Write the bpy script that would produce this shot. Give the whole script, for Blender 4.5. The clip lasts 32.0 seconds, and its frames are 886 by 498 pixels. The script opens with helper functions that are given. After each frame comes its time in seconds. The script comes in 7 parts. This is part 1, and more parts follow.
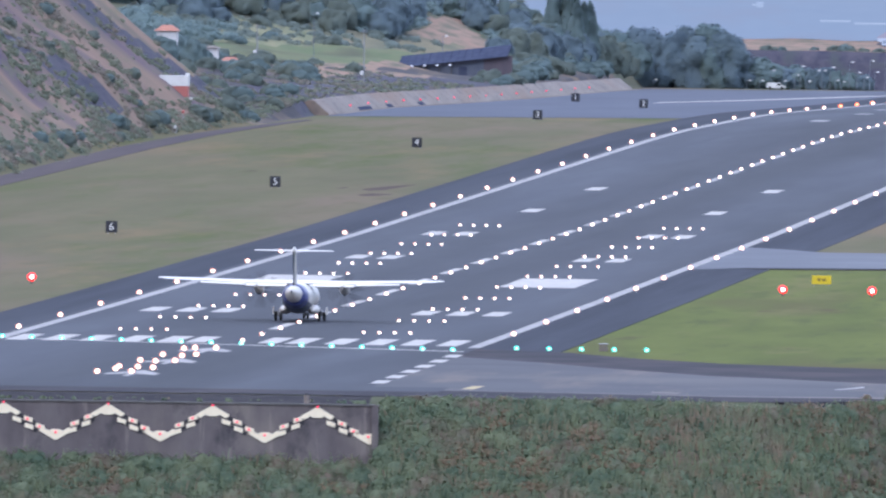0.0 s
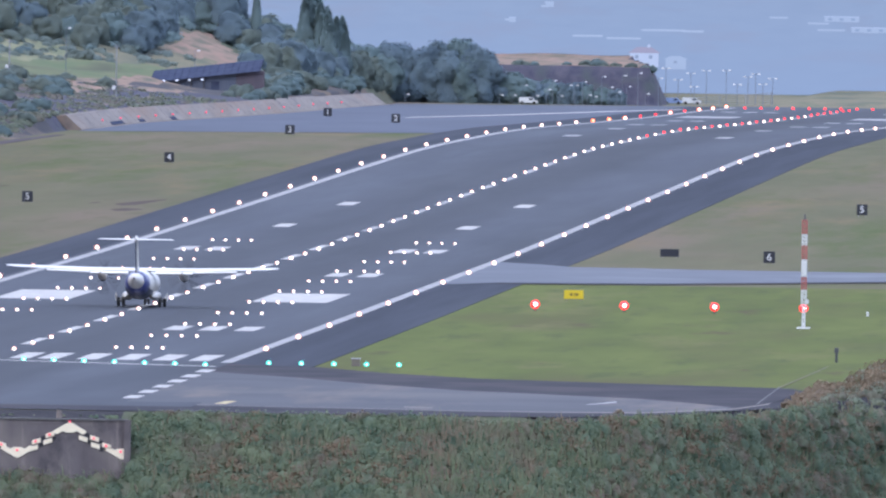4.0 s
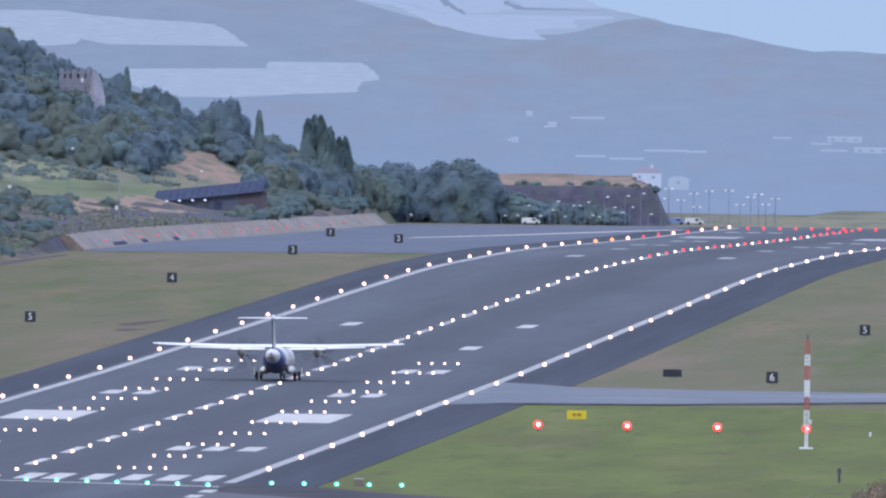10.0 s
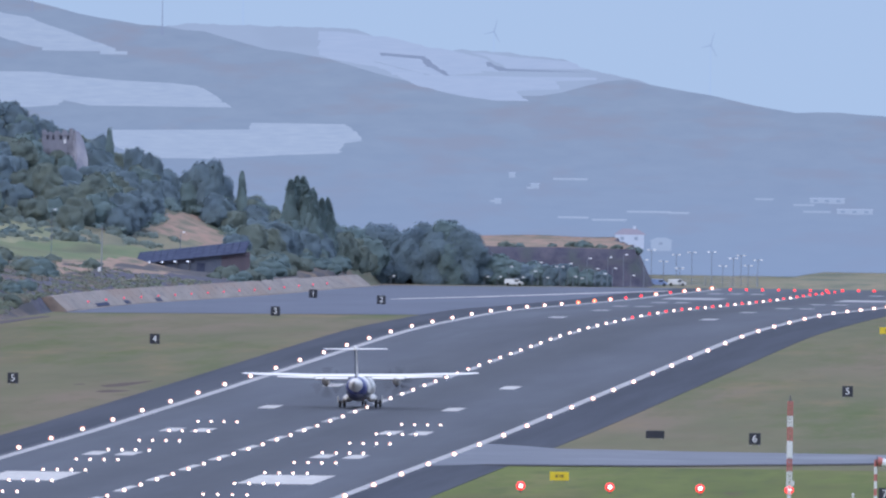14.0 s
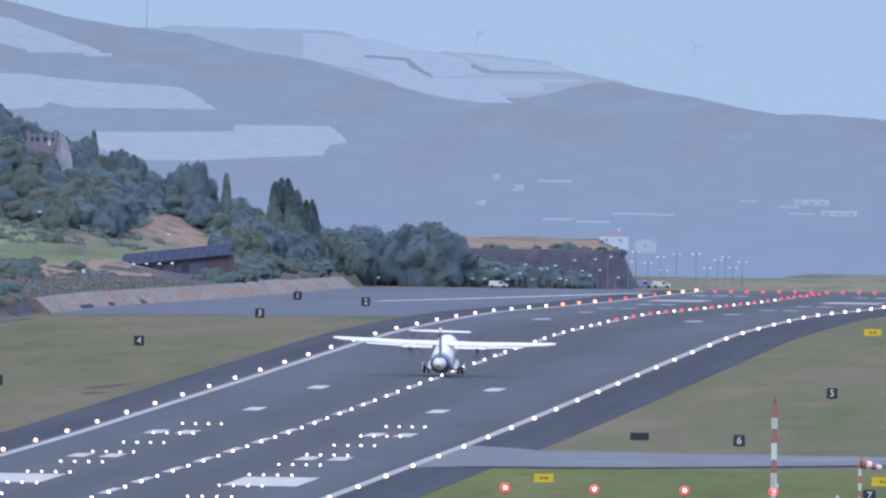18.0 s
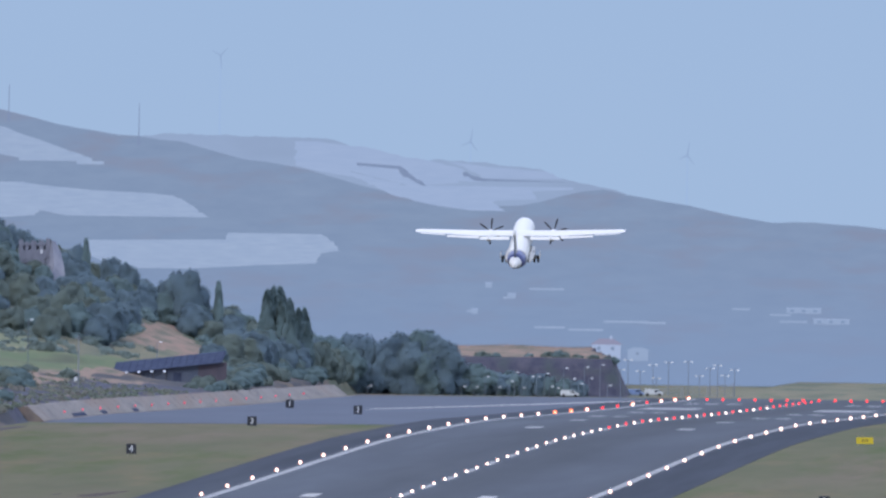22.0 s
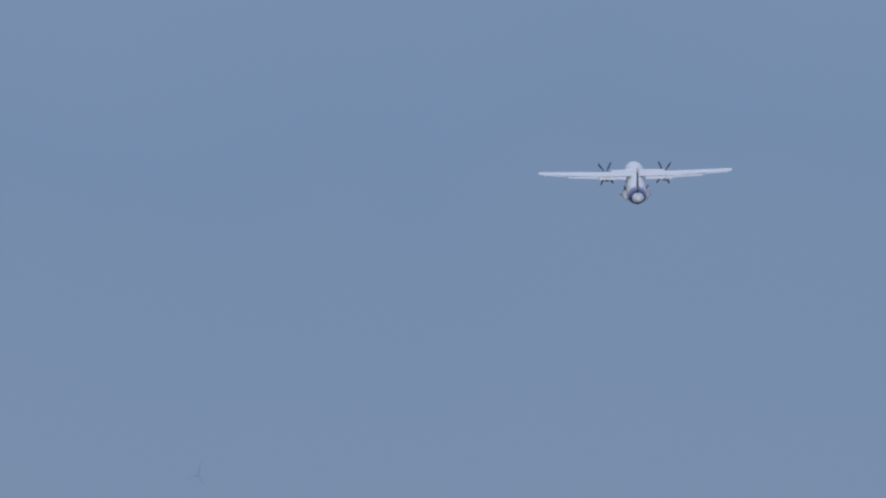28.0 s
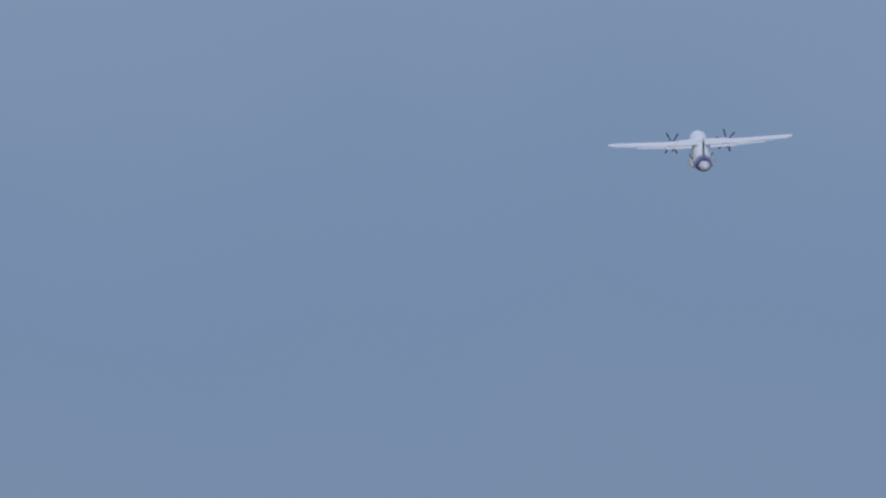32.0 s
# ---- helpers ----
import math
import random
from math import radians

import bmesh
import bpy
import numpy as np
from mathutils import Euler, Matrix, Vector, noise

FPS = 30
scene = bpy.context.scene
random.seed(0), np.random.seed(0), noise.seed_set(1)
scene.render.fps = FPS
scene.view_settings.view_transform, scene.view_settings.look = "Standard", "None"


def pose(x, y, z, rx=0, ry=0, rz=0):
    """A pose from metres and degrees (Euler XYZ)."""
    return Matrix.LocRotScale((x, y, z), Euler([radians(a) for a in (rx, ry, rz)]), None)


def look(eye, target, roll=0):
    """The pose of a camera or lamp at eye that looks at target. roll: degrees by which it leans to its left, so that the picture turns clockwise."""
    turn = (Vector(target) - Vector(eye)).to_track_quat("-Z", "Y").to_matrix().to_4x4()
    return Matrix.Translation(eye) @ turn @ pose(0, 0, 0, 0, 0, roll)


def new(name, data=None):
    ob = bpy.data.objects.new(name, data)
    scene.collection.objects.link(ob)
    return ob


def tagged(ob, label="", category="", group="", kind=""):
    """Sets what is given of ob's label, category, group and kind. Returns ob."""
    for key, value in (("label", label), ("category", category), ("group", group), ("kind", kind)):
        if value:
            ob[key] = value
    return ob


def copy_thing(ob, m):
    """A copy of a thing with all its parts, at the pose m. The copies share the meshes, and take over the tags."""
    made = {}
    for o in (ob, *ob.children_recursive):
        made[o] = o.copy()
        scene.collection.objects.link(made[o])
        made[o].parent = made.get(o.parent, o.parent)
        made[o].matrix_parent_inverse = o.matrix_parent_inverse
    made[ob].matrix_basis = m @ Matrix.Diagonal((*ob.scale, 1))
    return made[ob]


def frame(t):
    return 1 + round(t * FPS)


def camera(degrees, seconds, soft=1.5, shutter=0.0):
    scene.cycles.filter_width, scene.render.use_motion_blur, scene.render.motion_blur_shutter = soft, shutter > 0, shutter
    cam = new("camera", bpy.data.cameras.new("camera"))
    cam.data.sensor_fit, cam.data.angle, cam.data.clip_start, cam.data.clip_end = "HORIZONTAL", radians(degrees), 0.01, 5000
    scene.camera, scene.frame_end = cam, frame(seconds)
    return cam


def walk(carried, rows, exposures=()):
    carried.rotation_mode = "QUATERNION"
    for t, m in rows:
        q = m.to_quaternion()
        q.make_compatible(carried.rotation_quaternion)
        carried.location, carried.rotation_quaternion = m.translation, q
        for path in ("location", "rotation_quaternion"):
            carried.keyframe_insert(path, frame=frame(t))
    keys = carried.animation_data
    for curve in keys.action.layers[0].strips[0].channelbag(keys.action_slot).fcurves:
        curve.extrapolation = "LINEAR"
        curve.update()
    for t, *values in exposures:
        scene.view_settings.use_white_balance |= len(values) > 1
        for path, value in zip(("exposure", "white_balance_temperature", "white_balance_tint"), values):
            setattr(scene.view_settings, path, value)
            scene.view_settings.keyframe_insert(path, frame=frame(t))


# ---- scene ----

# A turboprop takes off from a long runway, filmed by a panned long lens on a hill behind the threshold.
# Plan: x across the runway, y along it from the threshold, z up from the threshold's height.

# ---------------------------------------------------------------- camera
EYE = Vector((156.5, -2575.7, 51.6))
ROLL = 0.825
cam = camera(1.5727, 32.0, soft=2.3, shutter=0.5)


def aim(bearing, rise):
    """The pose that looks along a bearing (degrees from +y towards +x) and a rise in degrees."""
    a, e = radians(bearing), radians(rise)
    way = Vector((math.sin(a) * math.cos(e), math.cos(a) * math.cos(e), math.sin(e)))
    return look(EYE, EYE + way * 1000, ROLL)


LOOK = [
        (0, -3.0952, -0.9710), (0.5, -3.0241, -0.9665), (1, -2.9643, -0.9586), (1.5, -2.9236, -0.9559), (2, -2.8706, -0.9536), (2.5, -2.7678, -0.9469),
        (3, -2.7142, -0.9365), (3.5, -2.6834, -0.9392), (5.5, -2.6104, -0.9103), (6, -2.6259, -0.8519), (6.5, -2.6366, -0.8075), (7, -2.6477, -0.7816),
        (7.5, -2.6555, -0.7710), (8, -2.6555, -0.7719), (8.5, -2.6556, -0.7658), (9, -2.6603, -0.7557), (9.5, -2.6683, -0.7414), (10, -2.6639, -0.7251),
        (10.5, -2.6639, -0.7263), (11, -2.6607, -0.7311), (11.5, -2.6669, -0.7217), (12, -2.6717, -0.7146), (12.5, -2.6795, -0.7062), (13, -2.6815, -0.6733),
        (13.5, -2.6620, -0.6385), (14, -2.6347, -0.6159), (14.5, -2.6255, -0.6138), (16.5, -2.6117, -0.6122), (17, -2.6024, -0.6193), (17.5, -2.6025, -0.6120),
        (18, -2.6071, -0.6121), (18.5, -2.6125, -0.6103), (19, -2.6226, -0.5997), (19.5, -2.6276, -0.5735), (20, -2.6265, -0.5428), (20.5, -2.6158, -0.5350),
        (21, -2.6038, -0.5204), (21.5, -2.6042, -0.4935), (22, -2.5960, -0.4201), (22.5, -2.5941, -0.3371), (23, -2.5955, -0.2434), (23.5, -2.5898, -0.1573),
        (24, -2.5741, -0.1279), (24.5, -2.5749, -0.0756), (25, -2.5757, -0.0092), (25.5, -2.5784, 0.0706), (26, -2.5688, 0.1507), (26.5, -2.5668, 0.2168),
        (28.5, -2.5672, 0.3702), (29, -2.5749, 0.4222), (29.5, -2.5754, 0.4563), (30, -2.5769, 0.5556), (30.5, -2.5808, 0.6188), (31, -2.5672, 0.6491),
        (31.5, -2.5694, 0.6631), (32, -2.5755, 0.6680),
        ]
EXPOSURES = [(0, 0.12, 6430, 13), (5, 0.12, 6430, 13), (9, -0.07, 6430, 13), (17, -0.13, 6430, 12), (20, -0.15, 6430, 11), (22, -0.28, 6430, 10), (23, -0.56, 6400, 10), (24, -0.8, 6300, 10),
             (26, -1.07, 6120, 10), (29, -1.15, 6250, 10), (32, -1.15, 6300, 10)]
walk(cam, [(t, aim(a, e)) for t, a, e in LOOK], EXPOSURES)

# ---------------------------------------------------------------- world and sun
SUN_UP, SUN_TURN = 38.0, 215.0
world = bpy.data.worlds.new("overcast_sky")
scene.world = world
world.use_nodes = True
wn, wl = world.node_tree.nodes, world.node_tree.links
wn.clear()
w_out, w_bg = wn.new("ShaderNodeOutputWorld"), wn.new("ShaderNodeBackground")
w_sky = wn.new("ShaderNodeTexSky")
w_sky.sky_type, w_sky.sun_disc = "NISHITA", False
w_sky.sun_elevation, w_sky.sun_rotation = radians(SUN_UP), radians(SUN_TURN)
w_sky.air_density, w_sky.dust_density = 1.5, 3.0
w_scale = wn.new("ShaderNodeVectorMath")
w_scale.operation = "SCALE"
w_scale.inputs[3].default_value = 0.08
w_geo, w_sep, w_ramp = wn.new("ShaderNodeTexCoord"), wn.new("ShaderNodeSeparateXYZ"), wn.new("ShaderNodeValToRGB")
w_noise = wn.new("ShaderNodeTexNoise")
w_noise.inputs["Scale"].default_value, w_noise.inputs["Detail"].default_value = 60.0, 3.0
w_add = wn.new("ShaderNodeMath")
w_add.operation = "MULTIPLY_ADD"
w_add.inputs[1].default_value = 0.012
w_mix = wn.new("ShaderNodeMix")
w_mix.data_type = "RGBA"
w_mix.inputs["Factor"].default_value = 0.12
ramp = w_ramp.color_ramp
ramp.elements[0].position, ramp.elements[0].color = 0.0, (0.485, 0.67, 0.975, 1)
ramp.elements[1].position, ramp.elements[1].color = 1.0, (1.6, 1.9, 2.68, 1)
for at, c in ((0.012, (0.459, 0.65, 0.972)), (0.017, (0.44, 0.64, 0.995)), (0.026, (0.52, 0.71, 1.05)), (0.036, (0.5, 0.69, 1.04)), (0.06, (0.46, 0.64, 0.96)), (0.13, (0.95, 1.19, 1.72)), (0.3, (1.47, 1.77, 2.5))):
    ramp.elements.new(at).color = (*c, 1)
wl.new(w_geo.outputs["Generated"], w_sep.inputs[0])
wl.new(w_geo.outputs["Generated"], w_noise.inputs["Vector"])
wl.new(w_noise.outputs["Fac"], w_add.inputs[0])
wl.new(w_sep.outputs["Z"], w_add.inputs[2])
wl.new(w_add.outputs[0], w_ramp.inputs[0])
wl.new(w_sky.outputs[0], w_scale.inputs[0])
wl.new(w_ramp.outputs[0], w_mix.inputs[6])
wl.new(w_scale.outputs[0], w_mix.inputs[7])
wl.new(w_mix.outputs[2], w_bg.inputs[0])
wl.new(w_bg.outputs[0], w_out.inputs[0])
w_bg.inputs[1].default_value = 1.0

sun = new("sun", bpy.data.lights.new("sun", "SUN"))
sun.data.energy, sun.data.angle, sun.data.color = 1.12, radians(20), (1.0, 0.97, 0.96)
far = 300 / math.tan(radians(SUN_UP))
sun.matrix_world = look((far * math.sin(radians(SUN_TURN)), far * math.cos(radians(SUN_TURN)), 300), (0, 0, 0))

# ---------------------------------------------------------------- materials


def material(name, base, second=None, scale=1.0, stretch=(1, 1, 1), rough=0.8, bump=0.0, fine=0.0, third=None, third_scale=0.1,
             metal=0.0, contrast=0.35, spec=0.3):
    """A surface with a coarse and a fine variation of its colour, in metres, and an optional relief."""
    m = bpy.data.materials.new(name)
    m.use_nodes = True
    n, l = m.node_tree.nodes, m.node_tree.links
    b = n["Principled BSDF"]
    b.inputs["Roughness"].default_value, b.inputs["Metallic"].default_value = rough, metal
    b.inputs["Specular IOR Level"].default_value = spec
    b.inputs["Base Color"].default_value = (*base, 1)
    if second is None:
        return m
    co, mp = n.new("ShaderNodeTexCoord"), n.new("ShaderNodeMapping")
    mp.inputs["Scale"].default_value = stretch
    l.new(co.outputs["Object"], mp.inputs[0])
    t = n.new("ShaderNodeTexNoise")
    t.inputs["Scale"].default_value, t.inputs["Detail"].default_value, t.inputs["Roughness"].default_value = scale, 5.0, 0.6
    l.new(mp.outputs[0], t.inputs["Vector"])
    r = n.new("ShaderNodeValToRGB")
    r.color_ramp.elements[0].position, r.color_ramp.elements[1].position = 0.5 - contrast / 2, 0.5 + contrast / 2
    r.color_ramp.elements[0].color, r.color_ramp.elements[1].color = (*base, 1), (*second, 1)
    l.new(t.outputs["Fac"], r.inputs[0])
    colour = r.outputs[0]
    if third is not None:
        t3 = n.new("ShaderNodeTexNoise")
        t3.inputs["Scale"].default_value, t3.inputs["Detail"].default_value = third_scale, 3.0
        l.new(mp.outputs[0], t3.inputs["Vector"])
        r3 = n.new("ShaderNodeValToRGB")
        r3.color_ramp.elements[0].position, r3.color_ramp.elements[1].position = 0.5, 0.68
        l.new(t3.outputs["Fac"], r3.inputs[0])
        x3 = n.new("ShaderNodeMix")
        x3.data_type = "RGBA"
        x3.inputs[7].default_value = (*third, 1)
        l.new(r3.outputs[0], x3.inputs["Factor"])
        l.new(colour, x3.inputs[6])
        colour = x3.outputs[2]
    if fine:
        rnd = n.new("ShaderNodeNewGeometry")
        hsv = n.new("ShaderNodeHueSaturation")
        k = n.new("ShaderNodeMath")
        k.operation = "MULTIPLY_ADD"
        k.inputs[1].default_value, k.inputs[2].default_value = fine, 1.0 - fine / 2
        l.new(rnd.outputs["Random Per Island"], k.inputs[0])
        l.new(k.outputs[0], hsv.inputs["Value"])
        l.new(colour, hsv.inputs["Color"])
        colour = hsv.outputs[0]
    l.new(colour, b.inputs["Base Color"])
    if bump:
        bp = n.new("ShaderNodeBump")
        bp.inputs["Strength"].default_value, bp.inputs["Distance"].default_value = bump, 0.3
        l.new(t.outputs["Fac"], bp.inputs["Height"])
        l.new(bp.outputs[0], b.inputs["Normal"])
    return m


def leaf_material(name, base, second, scale, third=None, third_scale=0.1, fine=0.6, thin=0.4):
    """Leaves: the same variation, with part of the light passing through the blade."""
    m = material(name, base, second, scale, rough=0.75, fine=fine, third=third, third_scale=third_scale, spec=0.1)
    n, l = m.node_tree.nodes, m.node_tree.links
    b = n["Principled BSDF"]
    b.inputs["Roughness"].default_value, b.inputs["Specular IOR Level"].default_value = 0.8, 0.15
    t, x = n.new("ShaderNodeBsdfTranslucent"), n.new("ShaderNodeMixShader")
    x.inputs[0].default_value = thin
    l.new(b.inputs["Base Color"].links[0].from_socket, t.inputs["Color"])
    out = n["Material Output"]
    l.new(b.outputs[0], x.inputs[1])
    l.new(t.outputs[0], x.inputs[2])
    l.new(x.outputs[0], out.inputs["Surface"])
    return m


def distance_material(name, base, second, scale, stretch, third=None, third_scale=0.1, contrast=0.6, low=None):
    """Far mountain backdrop: the haze before it is put into its glowing colour."""
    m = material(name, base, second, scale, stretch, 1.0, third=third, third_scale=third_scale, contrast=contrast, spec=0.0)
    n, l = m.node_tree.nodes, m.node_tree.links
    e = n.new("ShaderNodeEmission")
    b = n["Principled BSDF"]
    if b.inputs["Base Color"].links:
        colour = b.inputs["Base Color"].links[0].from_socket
        if low:                                              # haze colour mixed in lower down, as denser air over the valley floor
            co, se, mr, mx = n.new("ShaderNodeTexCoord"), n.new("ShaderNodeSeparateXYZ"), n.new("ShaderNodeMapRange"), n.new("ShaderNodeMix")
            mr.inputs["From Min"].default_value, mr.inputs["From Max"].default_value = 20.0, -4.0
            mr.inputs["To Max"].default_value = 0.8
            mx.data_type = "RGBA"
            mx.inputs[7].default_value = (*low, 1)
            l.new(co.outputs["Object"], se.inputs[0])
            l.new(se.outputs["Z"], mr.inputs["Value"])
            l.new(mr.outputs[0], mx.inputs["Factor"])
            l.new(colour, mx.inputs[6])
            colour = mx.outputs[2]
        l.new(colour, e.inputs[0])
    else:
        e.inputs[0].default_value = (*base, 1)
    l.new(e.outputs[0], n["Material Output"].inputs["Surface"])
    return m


def lamp_material(name, colour, strength):
    m = bpy.data.materials.new(name)
    m.use_nodes = True
    b = m.node_tree.nodes["Principled BSDF"]
    b.inputs["Base Color"].default_value = (*colour, 1)
    b.inputs["Emission Color"].default_value, b.inputs["Emission Strength"].default_value = (*colour, 1), strength
    return m


ASPHALT = material("runway_asphalt", (0.0331, 0.0365, 0.0477), (0.0482, 0.0525, 0.0642), 0.12, (1, 0.06, 1), 0.75, third=(0.0277, 0.0312, 0.04), third_scale=0.09, spec=0.2)

def wear_bands(m, stops):
    """Multiplies a pavement's colour by bands across the runway: pairs of x in metres and a factor."""
    n, l = m.node_tree.nodes, m.node_tree.links
    p = n["Principled BSDF"]
    co, se, mr, rp, mx = n.new("ShaderNodeTexCoord"), n.new("ShaderNodeSeparateXYZ"), n.new("ShaderNodeMapRange"), n.new("ShaderNodeValToRGB"), n.new("ShaderNodeMix")
    mr.inputs["From Min"].default_value, mr.inputs["From Max"].default_value = -20.0, 20.0
    mx.data_type, mx.blend_type = "RGBA", "MULTIPLY"
    mx.inputs["Factor"].default_value = 1.0
    while len(rp.color_ramp.elements) < len(stops):
        rp.color_ramp.elements.new(0.5)
    for e, (x, k) in zip(rp.color_ramp.elements, stops):
        e.position, e.color = (x + 20) / 40, (k, k, k, 1)
    wob, add = n.new("ShaderNodeTexNoise"), n.new("ShaderNodeMath")
    wob.inputs["Scale"].default_value = 0.02
    add.operation = "MULTIPLY_ADD"
    add.inputs[1].default_value = 3.0
    l.new(co.outputs["Object"], se.inputs[0])
    l.new(co.outputs["Object"], wob.inputs["Vector"])
    l.new(wob.outputs["Fac"], add.inputs[0])
    l.new(se.outputs["X"], add.inputs[2])
    l.new(add.outputs[0], mr.inputs["Value"])
    l.new(mr.outputs[0], rp.inputs[0])
    old = p.inputs["Base Color"].links[0].from_socket
    l.new(old, mx.inputs[6])
    l.new(rp.outputs[0], mx.inputs[7])
    l.new(mx.outputs[2], p.inputs["Base Color"])


wear_bands(ASPHALT, [(-20, 0.86), (-15, 1.14), (-11, 1.18), (-7, 0.9), (-3, 0.72), (1.5, 0.92), (5, 0.66), (9, 0.74), (12, 1.06), (17, 1.1), (20, 0.84)])
SHOULDER = material("shoulder_asphalt", (0.0178, 0.021, 0.0306), (0.0316, 0.0359, 0.0487), 0.35, (1, 0.02, 1), 0.85, third=(0.0392, 0.0432, 0.055), third_scale=0.12, spec=0.15)
TAXI = material("taxiway_asphalt", (0.0386, 0.0432, 0.0576), (0.0599, 0.0646, 0.0797), 0.25, (0.4, 0.25, 1), 0.62, third=(0.0912, 0.0944, 0.108), third_scale=0.16, spec=0.4)
OLD_PAVE = material("apron_asphalt", (0.0529, 0.0603, 0.0828), (0.068, 0.0754, 0.101), 0.08, (1, 0.1, 1), 0.8, spec=0.25)
PAINT = material("white_marking_paint", (0.431, 0.403, 0.365), (0.325, 0.303, 0.281), 0.8, (1, 0.3, 1), 0.7)
WORN_PAINT = material("worn_edge_paint", (0.318, 0.303, 0.292), (0.242, 0.229, 0.219), 0.5, (1, 0.2, 1), 0.75)
YELLOW_PAINT = material("yellow_marking_paint", (0.462, 0.3528, 0.168), (0.378, 0.3024, 0.168), 0.8, rough=0.7)
GRASS_DRY = material("dry_airfield_grass", (0.0947, 0.0952, 0.053), (0.135, 0.118, 0.0706), 0.3, (0.4, 0.04, 1), 0.95, third=(0.146, 0.114, 0.0787), third_scale=0.13, spec=0.05, contrast=0.5)
GRASS_GREEN = material("green_airfield_grass", (0.0722, 0.0889, 0.0284), (0.125, 0.138, 0.0425), 0.26, (0.4, 0.05, 1), 0.95, third=(0.0942, 0.092, 0.0386), third_scale=0.15, spec=0.05, contrast=0.5)
BANK = material("dry_hillside", (0.252, 0.167, 0.129), (0.143, 0.122, 0.0952), 0.2, (0.12, 0.35, 0.12), 0.95, third=(0.105, 0.0815, 0.104), third_scale=0.13, bump=0.6, spec=0.05)
WOOD_FLOOR = material("woodland_floor", (0.085, 0.10, 0.07), (0.13, 0.12, 0.085), 0.1, (1, 0.3, 1), 0.95, third=(0.075, 0.08, 0.075), third_scale=0.06, bump=0.5, spec=0.05)
MEADOW = material("meadow_grass", (0.10, 0.132, 0.072), (0.145, 0.148, 0.085), 0.2, (1, 0.2, 1), 0.95, third=(0.085, 0.085, 0.06), third_scale=0.08, spec=0.05)
DRY_SLOPE = material("dry_olive_slope", (0.128, 0.135, 0.0902), (0.208, 0.17, 0.115), 0.25, (1, 0.25, 1), 0.95, third=(0.106, 0.113, 0.0828), third_scale=0.12, spec=0.05)
OLIVE_SLOPE = material("olive_hill_grass", (0.128, 0.148, 0.092), (0.221, 0.204, 0.124), 0.5, (1, 0.12, 1), 0.95, third=(0.0935, 0.109, 0.0782), third_scale=0.3, spec=0.05)
CLIFF = material("dark_cutting_rock", (0.0465, 0.0468, 0.0675), (0.0878, 0.0795, 0.0964), 0.6, (1, 0.4, 1.2), 0.9, third=(0.062, 0.0707, 0.0724), third_scale=0.3, bump=1.0, spec=0.1)
DRY_FIELD = material("dry_plateau_grass", (0.276, 0.179, 0.137), (0.19, 0.151, 0.113), 0.5, (1, 0.25, 1), 0.95, third=(0.114, 0.113, 0.0823), third_scale=0.25, spec=0.05)
EARTH_ROAD = material("dark_earth_road", (0.0643, 0.0517, 0.057), (0.0869, 0.0702, 0.0694), 0.3, (1, 0.05, 1), 0.9, spec=0.1)
EDGE_PAVE = material("dusty_edge_asphalt", (0.0302, 0.0285, 0.0346), (0.0496, 0.0454, 0.0515), 0.3, (0.5, 0.3, 1), 0.9, third=(0.0605, 0.0515, 0.0534), third_scale=0.15, spec=0.1)
ROCK = material("dark_basalt_rock", (0.0445, 0.0439, 0.0507), (0.0753, 0.0679, 0.068), 0.3, (1, 0.25, 0.6), 0.9, third=(0.158, 0.115, 0.0796), third_scale=0.16, bump=0.8, spec=0.1)
SCRUB_GROUND = material("scrub_ground", (0.075, 0.095, 0.06), (0.12, 0.115, 0.08), 0.35, rough=0.95, bump=0.6, spec=0.05)
SOIL = material("dark_soil", (0.031, 0.0301, 0.035), (0.0527, 0.048, 0.049), 0.8, rough=0.95, bump=0.4, spec=0.05)
CONCRETE = material("weathered_concrete", (0.23, 0.194, 0.166), (0.171, 0.142, 0.123), 0.4, (1, 0.12, 1), 0.85, third=(0.198, 0.14, 0.107), third_scale=0.12, bump=0.1)
DARK_CONCRETE = material("dark_stained_concrete", (0.0882, 0.07392, 0.07728), (0.1344, 0.1159, 0.1159), 0.6, (0.7, 1, 0.4), 0.85, third=(0.1722, 0.147, 0.1344), third_scale=0.4, bump=0.25)
BARE = material("bare_brown_earth", (0.0602, 0.0434, 0.042), (0.0826, 0.0644, 0.0562), 0.5, (0.6, 0.08, 1), 0.95, spec=0.05)
KERB = material("kerb_concrete", (0.143, 0.136, 0.132), (0.0928, 0.0892, 0.0877), 1.0, rough=0.85)
# three far leaf colours, with the haze's pale blue mixed into the green
LEAF_DARK = leaf_material("hazed_dark_leaves", (0.152, 0.209, 0.251), (0.178, 0.234, 0.246), 0.15, thin=0.4, fine=0.1)
LEAF_DUSK = leaf_material("hazed_green_leaves", (0.163, 0.23, 0.236), (0.197, 0.255, 0.243), 0.15, thin=0.4, fine=0.1)
LEAF_MID = leaf_material("hazed_olive_leaves", (0.161, 0.204, 0.192), (0.196, 0.225, 0.178), 0.15, thin=0.4, fine=0.12)
LEAF_SCRUB = leaf_material("scrub_leaves", (0.108, 0.162, 0.111), (0.235, 0.27, 0.167), 0.5, (0.235, 0.185, 0.14), 0.32, 0.3, 0.5)
LEAF_WEED = leaf_material("tall_weed_blades", (0.128, 0.176, 0.109), (0.216, 0.245, 0.142), 0.5, (0.25, 0.195, 0.14), 0.3, 0.45, 0.5)
